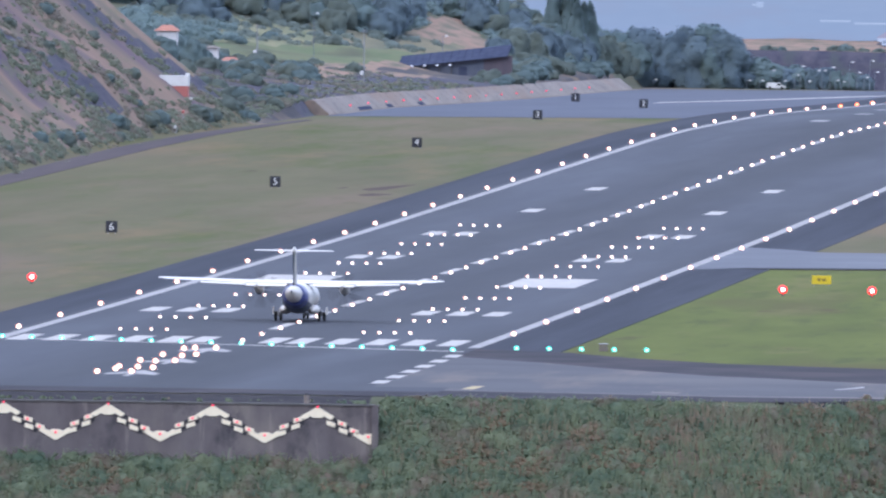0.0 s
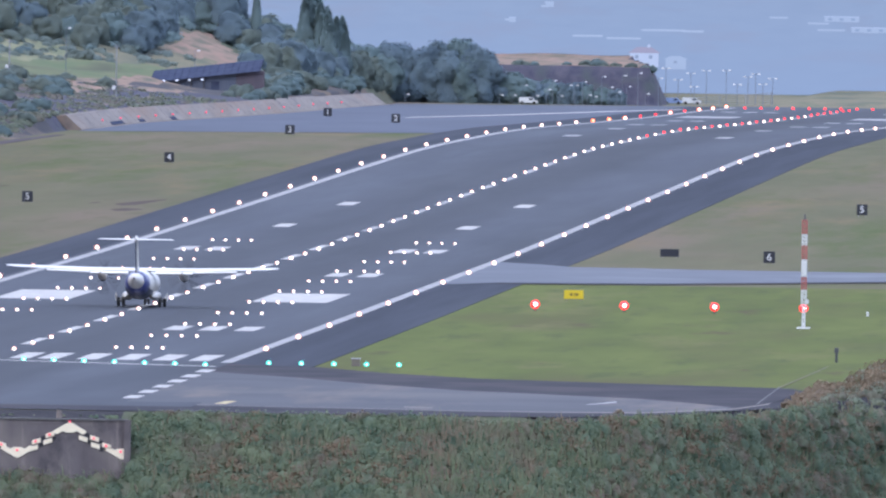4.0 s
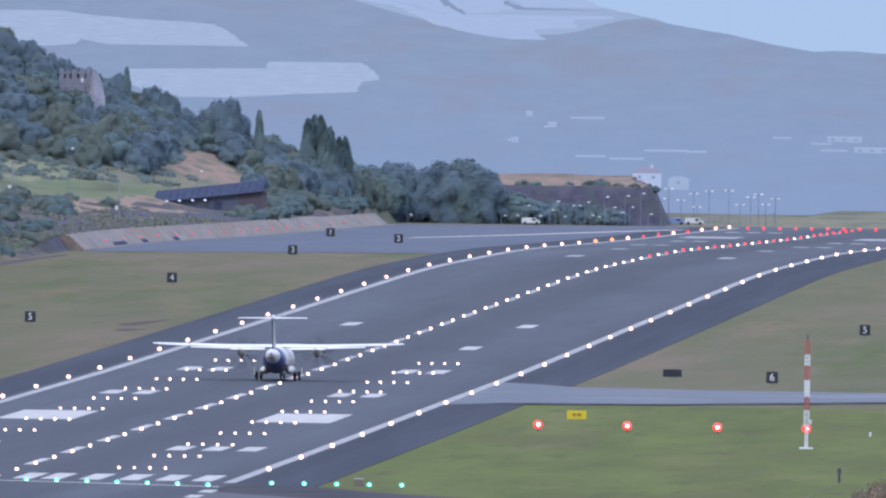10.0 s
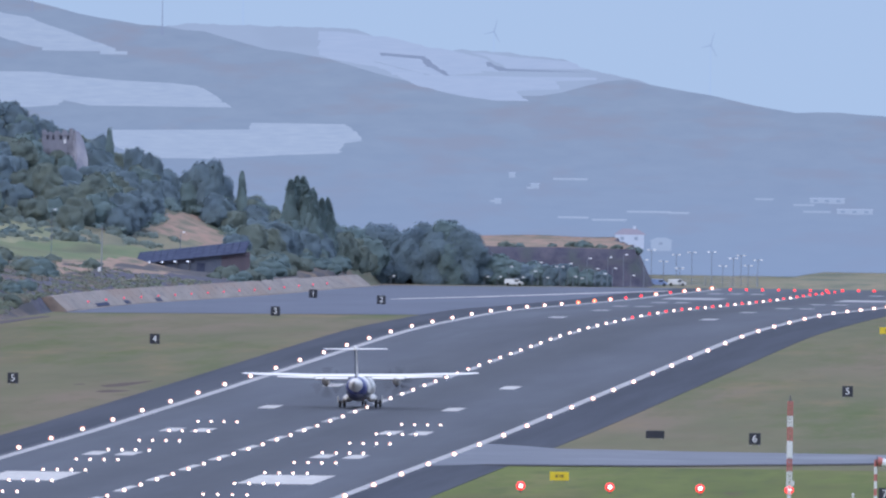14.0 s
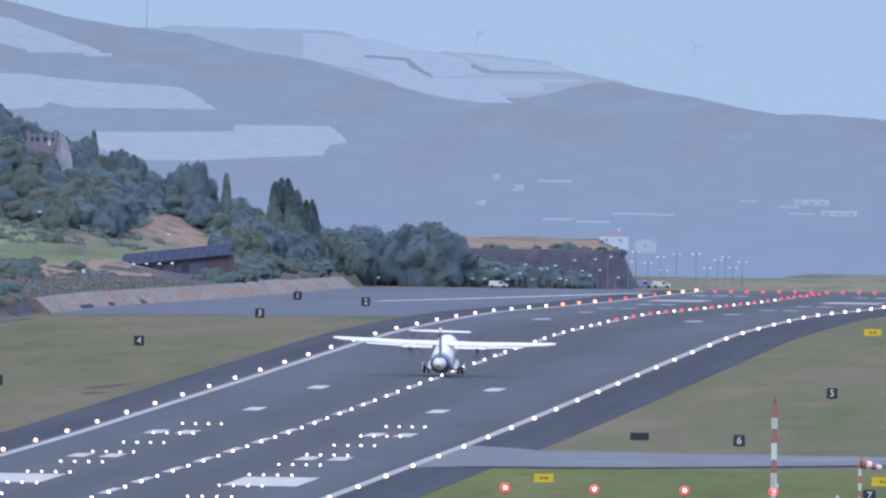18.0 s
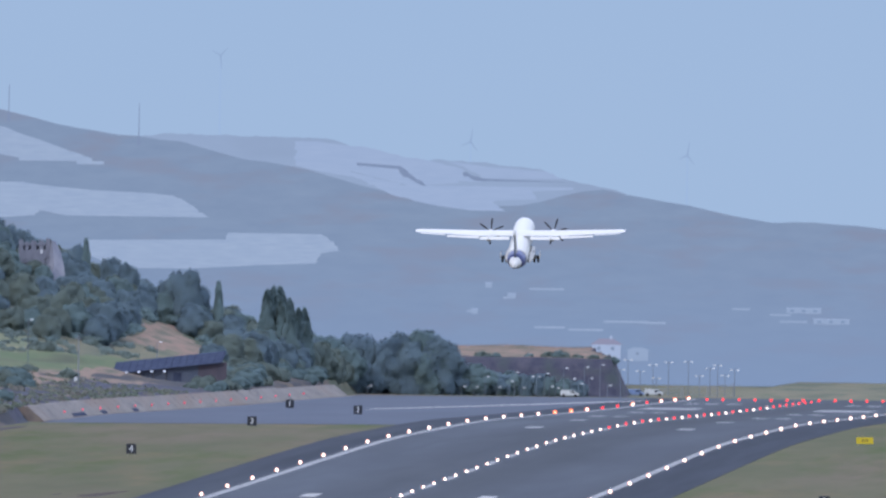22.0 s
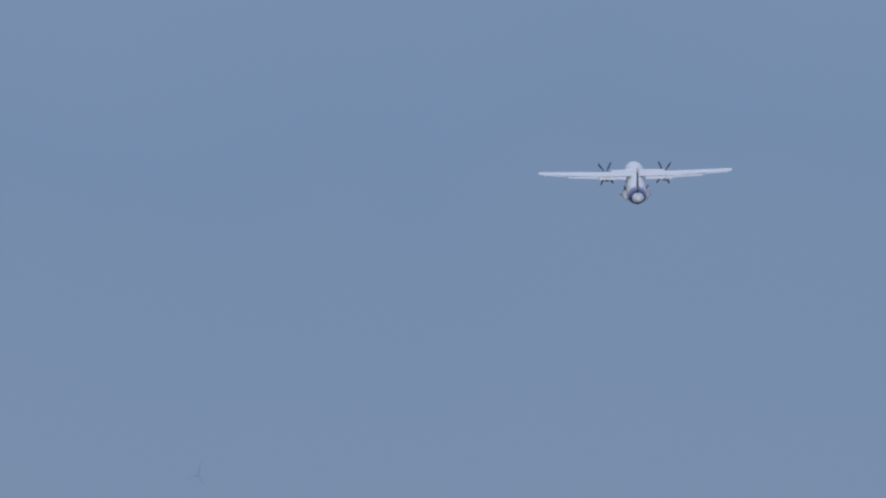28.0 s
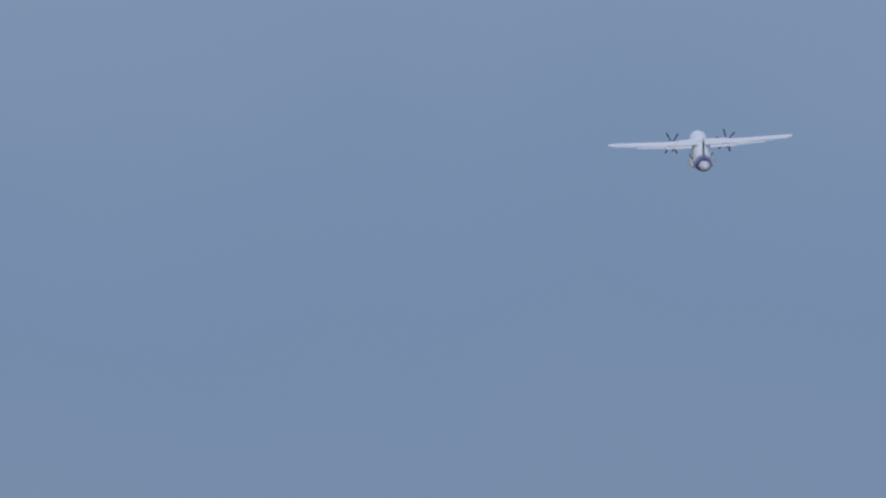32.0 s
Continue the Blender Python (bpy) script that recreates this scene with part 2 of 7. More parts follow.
LEAF_THICKET = leaf_material("thicket_leaves", (0.215, 0.25, 0.182), (0.28, 0.288, 0.202), 0.3, (0.26, 0.22, 0.17), 0.25, 0.3, 0.5)
LEAF_BRUSH = leaf_material("hillside_brush_leaves", (0.165, 0.2, 0.15), (0.24, 0.24, 0.17), 0.2, (0.24, 0.205, 0.175), 0.1, 0.3, 0.5)
DRY_LEAF = leaf_material("dry_brush_leaves", (0.225, 0.167, 0.11), (0.291, 0.221, 0.148), 0.4, thin=0.5, fine=0.3)
DRY_STALK = material("dry_stalks", (0.2352, 0.1848, 0.126), (0.168, 0.126, 0.084), 0.5, rough=0.9, fine=0.5)
BARK = material("tree_bark", (0.12, 0.09, 0.065), (0.07, 0.055, 0.045), 1.5, (1, 1, 0.3), 0.9)
WHITE_SKIN = material("white_aircraft_paint", (0.648, 0.602, 0.537), (0.602, 0.561, 0.502), 0.5, rough=0.35, spec=0.4)
BLUE_SKIN = material("blue_aircraft_paint", (0.0595, 0.072, 0.198), (0.0723, 0.0855, 0.222), 0.8, rough=0.35, spec=0.4)
GREY_SKIN = material("grey_aircraft_paint", (0.084, 0.0924, 0.1176), (0.1092, 0.1176, 0.1428), 0.8, rough=0.4)
RUBBER = material("tyre_rubber", (0.02, 0.02, 0.022), (0.03, 0.03, 0.03), 2.0, rough=0.85)
METAL = material("dull_metal", (0.35, 0.35, 0.36), (0.25, 0.25, 0.26), 2.0, rough=0.5, metal=0.6)
DARK_METAL = material("dark_painted_metal", (0.05, 0.052, 0.06), (0.07, 0.072, 0.08), 2.0, rough=0.55)
WHITE_PAINT = material("white_sheet_paint", (0.6552, 0.6552, 0.6384), (0.5544, 0.5544, 0.5376), 1.0, rough=0.6)
RED_PAINT = material("red_sheet_paint", (0.42, 0.135, 0.115), (0.36, 0.125, 0.11), 1.0, rough=0.6)
SIGN_BLACK = material("black_sign_face", (0.02, 0.022, 0.03), (0.03, 0.032, 0.04), 2.0, rough=0.5)
SIGN_YELLOW = material("yellow_sign_face", (0.63, 0.462, 0.0252), (0.5712, 0.42, 0.0252), 2.0, rough=0.5)
ROOF_TILE = material("terracotta_roof", (0.40, 0.18, 0.125), (0.33, 0.15, 0.11), 1.5, rough=0.8)
HOUSE_WALL = material("white_house_wall", (0.6048, 0.5964, 0.5796), (0.5208, 0.5124, 0.504), 0.8, rough=0.8)
WINDOW_DARK = material("dark_window_glass", (0.03, 0.035, 0.045), rough=0.15, spec=0.5)
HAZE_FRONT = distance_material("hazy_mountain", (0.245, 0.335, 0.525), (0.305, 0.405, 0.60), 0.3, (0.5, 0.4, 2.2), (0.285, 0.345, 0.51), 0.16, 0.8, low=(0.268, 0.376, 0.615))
SHED_ROOF = material("dark_shed_roof", (0.0437, 0.0515, 0.0838), (0.0675, 0.0774, 0.113), 0.8, rough=1.0, spec=0.0)
PAD = material("worn_pad_asphalt", (0.0436, 0.0432, 0.0504), (0.0626, 0.0612, 0.0673), 0.25, (0.35, 0.3, 1), 0.75, third=(0.0851, 0.0779, 0.0773), third_scale=0.08, spec=0.25)
CREAM = material("faded_cream_paint", (0.17, 0.143, 0.117), (0.132, 0.112, 0.0958), 0.8, rough=0.7)
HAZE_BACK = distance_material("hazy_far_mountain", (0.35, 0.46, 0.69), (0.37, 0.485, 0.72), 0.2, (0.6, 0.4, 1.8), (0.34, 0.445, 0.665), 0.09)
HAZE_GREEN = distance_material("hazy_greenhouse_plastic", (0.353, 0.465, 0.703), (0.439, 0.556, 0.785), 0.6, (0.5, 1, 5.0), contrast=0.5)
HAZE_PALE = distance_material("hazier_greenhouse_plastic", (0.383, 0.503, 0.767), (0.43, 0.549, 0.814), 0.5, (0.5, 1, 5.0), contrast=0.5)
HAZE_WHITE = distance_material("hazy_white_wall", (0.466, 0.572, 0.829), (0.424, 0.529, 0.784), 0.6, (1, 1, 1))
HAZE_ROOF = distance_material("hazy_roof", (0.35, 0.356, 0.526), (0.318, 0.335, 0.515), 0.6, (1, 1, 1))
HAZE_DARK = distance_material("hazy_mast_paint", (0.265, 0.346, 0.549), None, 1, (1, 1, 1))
LAMP_WHITE = lamp_material("white_lamp_glow", (1.0, 0.92, 0.84), 4.0)
TINT_WARM = lamp_material("warm_halo_glow", (1.0, 0.42, 0.28), 1.0)
LAMP_ORANGE = lamp_material("orange_lamp_glow", (1.0, 0.19, 0.05), 1.9)
LAMP_AMBER = lamp_material("amber_bulb_glow", (1.0, 0.62, 0.4), 3.0)
LAMP_RED = lamp_material("red_lamp_glow", (1.0, 0.025, 0.03), 2.0)
LAMP_ROSE = lamp_material("bright_red_bulb_glow", (1.0, 0.84, 0.8), 4.0)
LAMP_GREEN = lamp_material("green_lamp_glow", (0.02, 0.55, 0.42), 1.3)
LAMP_MINT = lamp_material("bright_green_bulb_glow", (0.45, 1.0, 0.88), 2.2)
LAMP_DEEP_RED = lamp_material("deep_red_lamp_glow", (0.9, 0.04, 0.10), 0.75)
LAMP_DIM = lamp_material("dim_white_lamp_glow", (0.85, 0.9, 1.0), 0.16)



def blotches(m, colour, scale, stretch, lo, hi):
    """Scattered patches of another colour over a surface: bare or burnt earth in grass."""
    n, l = m.node_tree.nodes, m.node_tree.links
    p = n["Principled BSDF"]
    co, mp, t, r, mx = n.new("ShaderNodeTexCoord"), n.new("ShaderNodeMapping"), n.new("ShaderNodeTexNoise"), n.new("ShaderNodeValToRGB"), n.new("ShaderNodeMix")
    mp.inputs["Scale"].default_value = stretch
    mp.inputs["Location"].default_value = (3.1, 7.7, 0)
    t.inputs["Scale"].default_value, t.inputs["Detail"].default_value, t.inputs["Roughness"].default_value = scale, 6.0, 0.65
    r.color_ramp.elements[0].position, r.color_ramp.elements[1].position = lo, hi
    mx.data_type = "RGBA"
    mx.inputs[7].default_value = (*colour, 1)
    l.new(co.outputs["Object"], mp.inputs[0])
    l.new(mp.outputs[0], t.inputs["Vector"])
    l.new(t.outputs["Fac"], r.inputs[0])
    l.new(r.outputs[0], mx.inputs["Factor"])
    l.new(p.inputs["Base Color"].links[0].from_socket, mx.inputs[6])
    l.new(mx.outputs[2], p.inputs["Base Color"])


blotches(GRASS_DRY, (0.075, 0.093, 0.035), 0.12, (0.5, 0.045, 1), 0.52, 0.68)      # greener ground
blotches(GRASS_DRY, (0.165, 0.122, 0.07), 0.11, (0.45, 0.05, 1), 0.54, 0.7)           # tan straw
blotches(GRASS_DRY, (0.07, 0.05, 0.042), 0.22, (0.35, 0.06, 1), 0.66, 0.74)        # bare brown earth
blotches(GRASS_GREEN, (0.14, 0.125, 0.055), 0.2, (0.4, 0.05, 1), 0.55, 0.72)       # dry straw
blotches(GRASS_GREEN, (0.085, 0.056, 0.042), 0.3, (0.3, 0.06, 1), 0.61, 0.72)        # bare brown earth
blotches(CONCRETE, (0.12, 0.10, 0.095), 0.5, (1, 0.12, 1), 0.55, 0.72)              # dark stains
blotches(DARK_CONCRETE, (0.21, 0.175, 0.165), 1.0, (1.3, 1, 0.14), 0.58, 0.76)       # pale runs down the wall
blotches(PAD, (0.125, 0.098, 0.083), 0.4, (0.3, 0.03, 1), 0.5, 0.68)                  # brown dust
blotches(DARK_CONCRETE, (0.05, 0.045, 0.052), 0.5, (0.7, 1, 0.5), 0.55, 0.7)        # dark damp
blotches(GRASS_GREEN, (0.075, 0.088, 0.034), 0.9, (0.3, 0.03, 1), 0.53, 0.7)      # darker tufts
blotches(GRASS_DRY, (0.115, 0.1, 0.06), 0.8, (0.4, 0.035, 1), 0.52, 0.68)
blotches(BANK, (0.14, 0.14, 0.085), 0.22, (1, 0.25, 1), 0.55, 0.7)                 # olive growth
blotches(ASPHALT, (0.033, 0.037, 0.049), 0.3, (0.6, 0.012, 1), 0.55, 0.75)         # dark patches of wear
blotches(SHOULDER, (0.05, 0.056, 0.07), 0.5, (0.7, 0.01, 1), 0.64, 0.78)            # pale dusty streaks

# ---------------------------------------------------------------- mesh helpers


def part(name, bm, mat, parent=None, label="", smooth=False):
    """Links a bmesh as one mesh object, under a thing or a part where one is given."""
    me = bpy.data.meshes.new(name)
    if smooth:
        for f in bm.faces:
            f.smooth = True
    bm.to_mesh(me)
    bm.free()
    me.materials.append(mat)
    ob = new(name, me)
    ob.parent = parent
    return tagged(ob, label)


def thing(name, label, category, m=None, group="", kind=""):
    ob = new(name)
    if m is not None:
        ob.matrix_basis = m
    return tagged(ob, label, category, group, kind)


def share(name, me, m, parent=None):
    """An object of its own on a mesh that alike pieces share."""
    ob = new(name, me)
    ob.matrix_basis = m
    ob.parent = parent
    return ob


def block(bm, x0, x1, y0, y1, z0, z1, taper=0.0):
    v = [bm.verts.new(p) for p in ((x0, y0, z0), (x1, y0, z0), (x1, y1, z0), (x0, y1, z0),
                                   (x0 + taper, y0 + taper, z1), (x1 - taper, y0 + taper, z1), (x1 - taper, y1 - taper, z1), (x0 + taper, y1 - taper, z1))]
    for q in ((3, 2, 1, 0), (4, 5, 6, 7), (0, 1, 5, 4), (1, 2, 6, 5), (2, 3, 7, 6), (3, 0, 4, 7)):
        bm.faces.new([v[i] for i in q])
    return bm


def rings(bm, loops, caps=True):
    """A skin over closed loops of equally many points."""
    made = [[bm.verts.new(p) for p in loop] for loop in loops]
    k = len(made[0])
    for a, b in zip(made, made[1:]):
        for i in range(k):
            bm.faces.new((a[i], a[(i + 1) % k], b[(i + 1) % k], b[i]))
    if caps:
        bm.faces.new(made[0][::-1])
        bm.faces.new(made[-1])
    bmesh.ops.recalc_face_normals(bm, faces=bm.faces)
    return bm


def tube(bm, p, q, r0, r1=None, k=10):
    p, q = Vector(p), Vector(q)
    r1 = r0 if r1 is None else r1
    turn = (q - p).to_track_quat("Z", "Y")
    loop = lambda c, r: [c + turn @ Vector((r * math.cos(2 * math.pi * i / k), r * math.sin(2 * math.pi * i / k), 0)) for i in range(k)]
    return rings(bm, [loop(p, r0), loop(q, r1)])


def dome(bm, centre, r, squash=1.0, k=10, steps=5):
    c = Vector(centre)
    loops = []
    for j in range(steps + 1):
        a = -0.5 * math.pi + math.pi * (j + 0.25) / (steps + 0.5)
        loops.append([c + Vector((r * math.cos(a) * math.cos(2 * math.pi * i / k), r * math.cos(a) * math.sin(2 * math.pi * i / k), r * squash * math.sin(a))) for i in range(k)])
    return rings(bm, loops)


# ---------------------------------------------------------------- the lie of the land
M = 0.86  # plan metres for one metre of the runway's standard markings
PROFILE_Y = np.array([-4000, 0, 206, 361, 516, 671, 826, 980, 1135, 1204, 1290, 1342, 1445, 1496, 1651, 1806, 1961, 2116, 2160, 2400])
PROFILE_Z = np.array([0, 0, 0.09, 0.26, 0.39, 0.77, 1.16, 1.59, 1.98, 1.94, 1.63, 1.5, 0.95, 0.5, -0.77, -1.98, -3.0, -4.2, -4.45, -4.5])


def level(y):
    """Height of the paved airfield along the runway, softened over the joints of its slopes."""
    return float(np.mean([np.interp(y + d, PROFILE_Y, PROFILE_Z) for d in (-45, -30, -15, 0, 15, 30, 45)]))


def step(a, b, v):
    u = min(1.0, max(0.0, (v - a) / (b - a)))
    return u * u * (3 - 2 * u)


def brink(x):
    """Where the near edge of the airfield breaks off, by x."""
    d = min(40.0, max(0.0, x - 52))
    return -183 + 0.5 * d + 0.11 * d * d


def foot_x(y):
    """Where the dry hillside meets the airfield."""
    return -70.5 - 3.6 * (1 - step(1040, 1170, y)) - max(0.0, y - 1203) * 0.55


def land(x, y):
    z = level(y)
    rough = noise.noise((x * 0.08, y * 0.03, 3.1))
    if x < -69:                                              # the dry hillside beside the runway
        up = max(0.0, foot_x(y) - x)
        bank = min(60.0, 0.86 * up + 2.2 * rough * step(0, 8, up))
        wood = 0.0
        if y > 1200:                                         # the wooded hill further off
            back = max(0.0, -69.5 - x)
            wood = (1.7 * step(0, 1.5, back) + 0.11 * back + (0.19 * back + 0.0011 * back * back) * step(1880, 2090, y) + 1.0 * rough * step(3, 12, back)) * step(1200, 1300, y)
            wood = min(wood * (1 - 0.3 * step(2115, 2190, y)), 60.0)
        z += max(bank, wood)
    if y > 2140 and x > -75:                                 # cutting and plateau behind the far end
        line = -31.0 - 0.055 * (y - 2150)
        side = 1 - step(line - 1.2, line, x)
        z += side * (5.6 + 0.5 * rough) * step(2147, 2152, y) * step(-72, -68, x) + (1 - side) * step(-16, -11, x) * 0.75 * step(2140, 2175, y)
    if x > 74:
        z -= 0.25 * (x - 74)
    edge = brink(x)
    if y < edge:
        d = edge - y
        if x < 22.2:
            z -= 0.1 * min(d, 6.0) + 4.3 * step(6.1, 6.3, d) + 0.55 * max(0.0, d - 7.0)
        else:
            z -= 0.1 + 0.62 * d + 0.5 * rough
        z = max(z, -60.0)
        if y < -1200:
            z = -60.0 + (EYE.z - 1.6 + 60.0) * step(-1200, -2560, y) if y > -2560 else EYE.z - 1.6
    return max(z, -60.0) - 84.0 * step(2400, 2900, y)        # behind the airfield a valley, then the mountains


def lines(pieces):
    out = []
    for a, b, d in pieces:
        out += list(np.arange(a, b, d))
    return out


xs = lines(((-4000, -400, 600), (-400, -150, 25), (-150, -128, 2.0), (-128, -70, 1.0), (-70, -66, 0.5), (-66, 22, 2.2), (22, 23, 0.5), (23, 90, 2.2), (90, 300, 20), (300, 4001, 500)))
ys = lines(((-5000, -2600, 400), (-2600, -1000, 60), (-1000, -260, 15), (-260, -190, 2), (-190, -181, 0.25), (-181, -90, 2.5), (-90, 740, 10), (740, 1140, 5), (1140, 1320, 4), (1320, 2130, 10), (2130, 2190, 2), (2190, 2400, 15), (2400, 2900, 50), (2900, 9001, 610)))


def gully(x, y):
    """Along the hillside: equal down each gully."""
    return y - 2.0 * (x + 80) + 14 * noise.noise((x * 0.18, y * 0.012, 2.0)) + 6 * noise.noise((x * 0.6, y * 0.05, 6.0))


def hill_zone(x, y):
    """Which ground covers the far hill: 3 wood, 4 meadow, 6 bare dry earth, 7 stony terrace, 9 dry slope, 10 rock face, 11 olive slope."""
    wob = 1.6 * noise.noise((x * 0.35, y * 0.04, 5.0)) + 0.8 * noise.noise((x * 1.1, y * 0.13, 8.0))
    x += wob
    y += 7 * wob
    lawn = 1902 + 3.0 * (x + 109.5)                          # the meadow's upper edge
    if y < 1721 + max(0.0, x + 101) * 12:
        dry = noise.noise((x * 0.22, y * 0.02, 1.5)) + 0.6 * noise.noise((x * 0.7, y * 0.05, 4.5))
        if y > 1590 and x < -76 and dry > 0.12:
            return 6
        if x > -79.5 - 0.012 * (y - 1330) and y < 1760:
            return 6 if dry > 0.62 else 10                   # the dark cut face above the concrete bank
        return 7
    if x < -88 and y < lawn:
        return 4
    if x < -88 and x > -106 and y < lawn + 34:
        return 9
    if -118 < x <= -105 and y < lawn + 62 - 3.0 * (x + 112):
        return 11
    if -95.5 < x < -84.3 and 1950 < y < 2078 - 3.0 * (x + 95):
        return 6
    return 3


verts, faces, slots = [], [], []
GROUND_MATS = [GRASS_DRY, GRASS_GREEN, BANK, WOOD_FLOOR, MEADOW, SCRUB_GROUND, DRY_FIELD, ROCK, SOIL, DRY_SLOPE, CLIFF, OLIVE_SLOPE]
for y in ys:
    for x in xs:
        verts.append((x, y, land(x, y) - 0.06))
nx = len(xs)
for j in range(len(ys) - 1):
    for i in range(nx - 1):
        a = j * nx + i
        faces.append((a, a + 1, a + nx + 1, a + nx))
        x, y = (xs[i] + xs[i + 1]) / 2, (ys[j] + ys[j + 1]) / 2
        z = verts[a][2]
        if y < brink(x):
            k = 8 if x < 22.2 and y > brink(x) - 6.2 else 5
        elif x < -69:
            k = 2 if y < 1214 else (7 if y < 1290 else 3)
            if k == 2 and x < foot_x(y) - 3 and (abs(gully(x, y) - 1048) < 19 or abs(gully(x, y) - 1176) < 15):
                k = 10                                       # dark rock shows in the gullies
            if k == 3:
                k = hill_zone(x, y)
            if x > foot_x(y) - 1.2 and y < 1196:
                k = 0
        elif y > 2146 and x < -29:
            k = (10 if y < 2153 or x > -33 - 0.055 * (y - 2150) else 6) if x > -70 else 3
            if x > -30.8 - 0.055 * (y - 2150):
                k = 9
        elif x > 20 and y < 372:
            k = 1 if y > -46 - 0.6 * (x - 20) else 8
        else:
            k = 9 if y > 2135 and x > -29 else 0
        slots.append(k)
me = bpy.data.meshes.new("ground")
me.from_pydata(verts, [], faces)
for m in GROUND_MATS:
    me.materials.append(m)
me.polygons.foreach_set("material_index", slots)
me.polygons.foreach_set("use_smooth", [True] * len(faces))
ground = tagged(new("ground", me), "airfield grass, dry hillside and scrub slopes", "ground", kind="structure")


def sheet(name, outline, mat, lift, label, category, kind="structure", parent=None, step_y=20.0):
    """A paved strip that follows the land: outline(y) gives its x range; built in slices along y."""
    (y0, y1), span = outline
    bm = bmesh.new()
    prev = None
    k = max(1, int((y1 - y0) / step_y))
    for j in range(k + 1):
        y = y0 + (y1 - y0) * j / k
        a, b = span(y)
        row = [bm.verts.new((a + (b - a) * i / 4, y, level(y) + lift)) for i in range(5)]
        low = [bm.verts.new((row[0].co.x, y, level(y) - 0.3)), bm.verts.new((row[-1].co.x, y, level(y) - 0.3))]
        if prev:
            for i in range(4):
                bm.faces.new((prev[0][i], prev[0][i + 1], row[i + 1], row[i]))
            bm.faces.new((prev[1][0], prev[0][0], row[0], low[0]))
            bm.faces.new((prev[0][-1], prev[1][1], low[1], row[-1]))
        prev = (row, low)
    ob = part(name, bm, mat, parent)
    return tagged(ob, label, category, kind=kind)


END = 2116.0
runway = sheet("runway", ((-150, END + 30), lambda y: (-20.2, 20.2)), ASPHALT, 0.0, "grey asphalt runway with white markings", "runway")
sheet("shoulder_left", ((-182.4, END + 20), lambda y: (-26.2, -20.2) if y > -40 else (-75, -20.2)), SHOULDER, -0.02, "dark asphalt runway shoulder", "shoulder")
sheet("shoulder_right", ((-10, END + 20), lambda y: (20.2, 27.25 + 0.35 * step(300, 700, y))), SHOULDER, -0.02, "dark asphalt runway shoulder", "shoulder")
sheet("blast_pad", ((-166, -150), lambda y: (-20.2, 26 + 0.0 * y)), ASPHALT, -0.004, "grey asphalt strip before the runway's end", "runway", step_y=8)
sheet("perimeter_strip", ((-182.4, -166), lambda y: (-20.2, 26)), EDGE_PAVE, -0.01, "dark asphalt strip along the airfield edge", "pavement", step_y=4)


def patch(name, corners, mat, lift, label, category, parent=None, kind="structure", cut=12):
    """A four-cornered paved patch on the airfield: corners from near-left round to far-left."""
    a, b, c, d = [Vector((*p, 0)) for p in corners]
    bm = bmesh.new()
    grid = []
    for j in range(cut + 1):
        v = j / cut
        row = []
        for i in range(cut + 1):
            u = i / cut
            p = a.lerp(b, u).lerp(d.lerp(c, u), v)
            row.append(bm.verts.new((p.x, p.y, level(p.y) + lift)))
        grid.append(row)
    for j in range(cut):
        for i in range(cut):
            bm.faces.new((grid[j][i], grid[j][i + 1], grid[j + 1][i + 1], grid[j + 1][i]))
    return tagged(part(name, bm, mat, parent), label, category, kind=kind)


def band(name, rows, mat, lift, label, category):
    """A paved band across the view: rows of x, near y and far y."""
    bm = bmesh.new()
    prev = None
    for x, y0, y1 in rows:
        col = [bm.verts.new((x, y0 + (y1 - y0) * k / 4, level(y0 + (y1 - y0) * k / 4) + lift)) for k in range(5)]
        if prev:
            for k in range(4):
                bm.faces.new((prev[k], col[k], col[k + 1], prev[k + 1]))
        prev = col
    return tagged(part(name, bm, mat), label, category, kind="structure")


band("turn_pad", ((20.2, -160, -34), (28, -161, -52), (34, -163, -70), (42.8, -166, -92), (48.1, -168, -98.5), (52.8, -168, -106), (57.3, -165.5, -112), (62.2, -156.5, -126), (65.4, -145.5, -138)), PAD, -0.012, "pale grey asphalt taxiway at the runway's end", "taxiway")
band("dark_border", ((20.2, -38, -4), (28, -56, -12), (34, -74, -30), (42, -94, -46), (54.4, -112, -56.5), (62.2, -130, -62), (65.5, -142, -64.5), (67.6, -128, -67), (68.8, -84, -76)), EDGE_PAVE, -0.016, "dark asphalt strip beside the grass", "pavement")
band("kerb_line", ((20.5, -155.6, -154.8), (26.6, -158, -157.2), (31, -160.8, -160), (39.5, -162.8, -161.8), (44, -165.4, -164.2), (51, -166, -164), (59.5, -165.5, -162), (62.2, -158, -154), (65.8, -147, -142), (67.8, -127, -121)), CREAM, -0.008, "pale worn kerb line along the pavement's edge", "kerb")
band("near_border", ((26, -182.6, -160), (44, -182.6, -161), (52, -182.6, -160.5), (58, -176, -158), (63, -164, -146), (66.5, -149, -130), (69, -139, -112)), EDGE_PAVE, -0.02, "dark asphalt strip along the airfield edge", "pavement")
patch("grass_kerb", ((66.85, -127), (67.0, -127), (66.4, -63), (66.27, -63)), KERB, 0.02, "pale kerb between grass and corner pavement", "kerb")
patch("grass_track", ((66.25, -63), (66.45, -63), (67.25, 22), (67.1, 22)), DRY_SLOPE, -0.01, "narrow worn track in the grass", "track")
band("taxiway", ((20.3, 360, 478), (22, 363, 475), (25, 372, 468), (28, 374, 457), (33, 376, 457), (40, 380, 453), (50, 393, 452), (60, 407, 451), (78, 425, 450)), TAXI, 0.004, "pale grey asphalt taxiway crossing the grass", "taxiway")
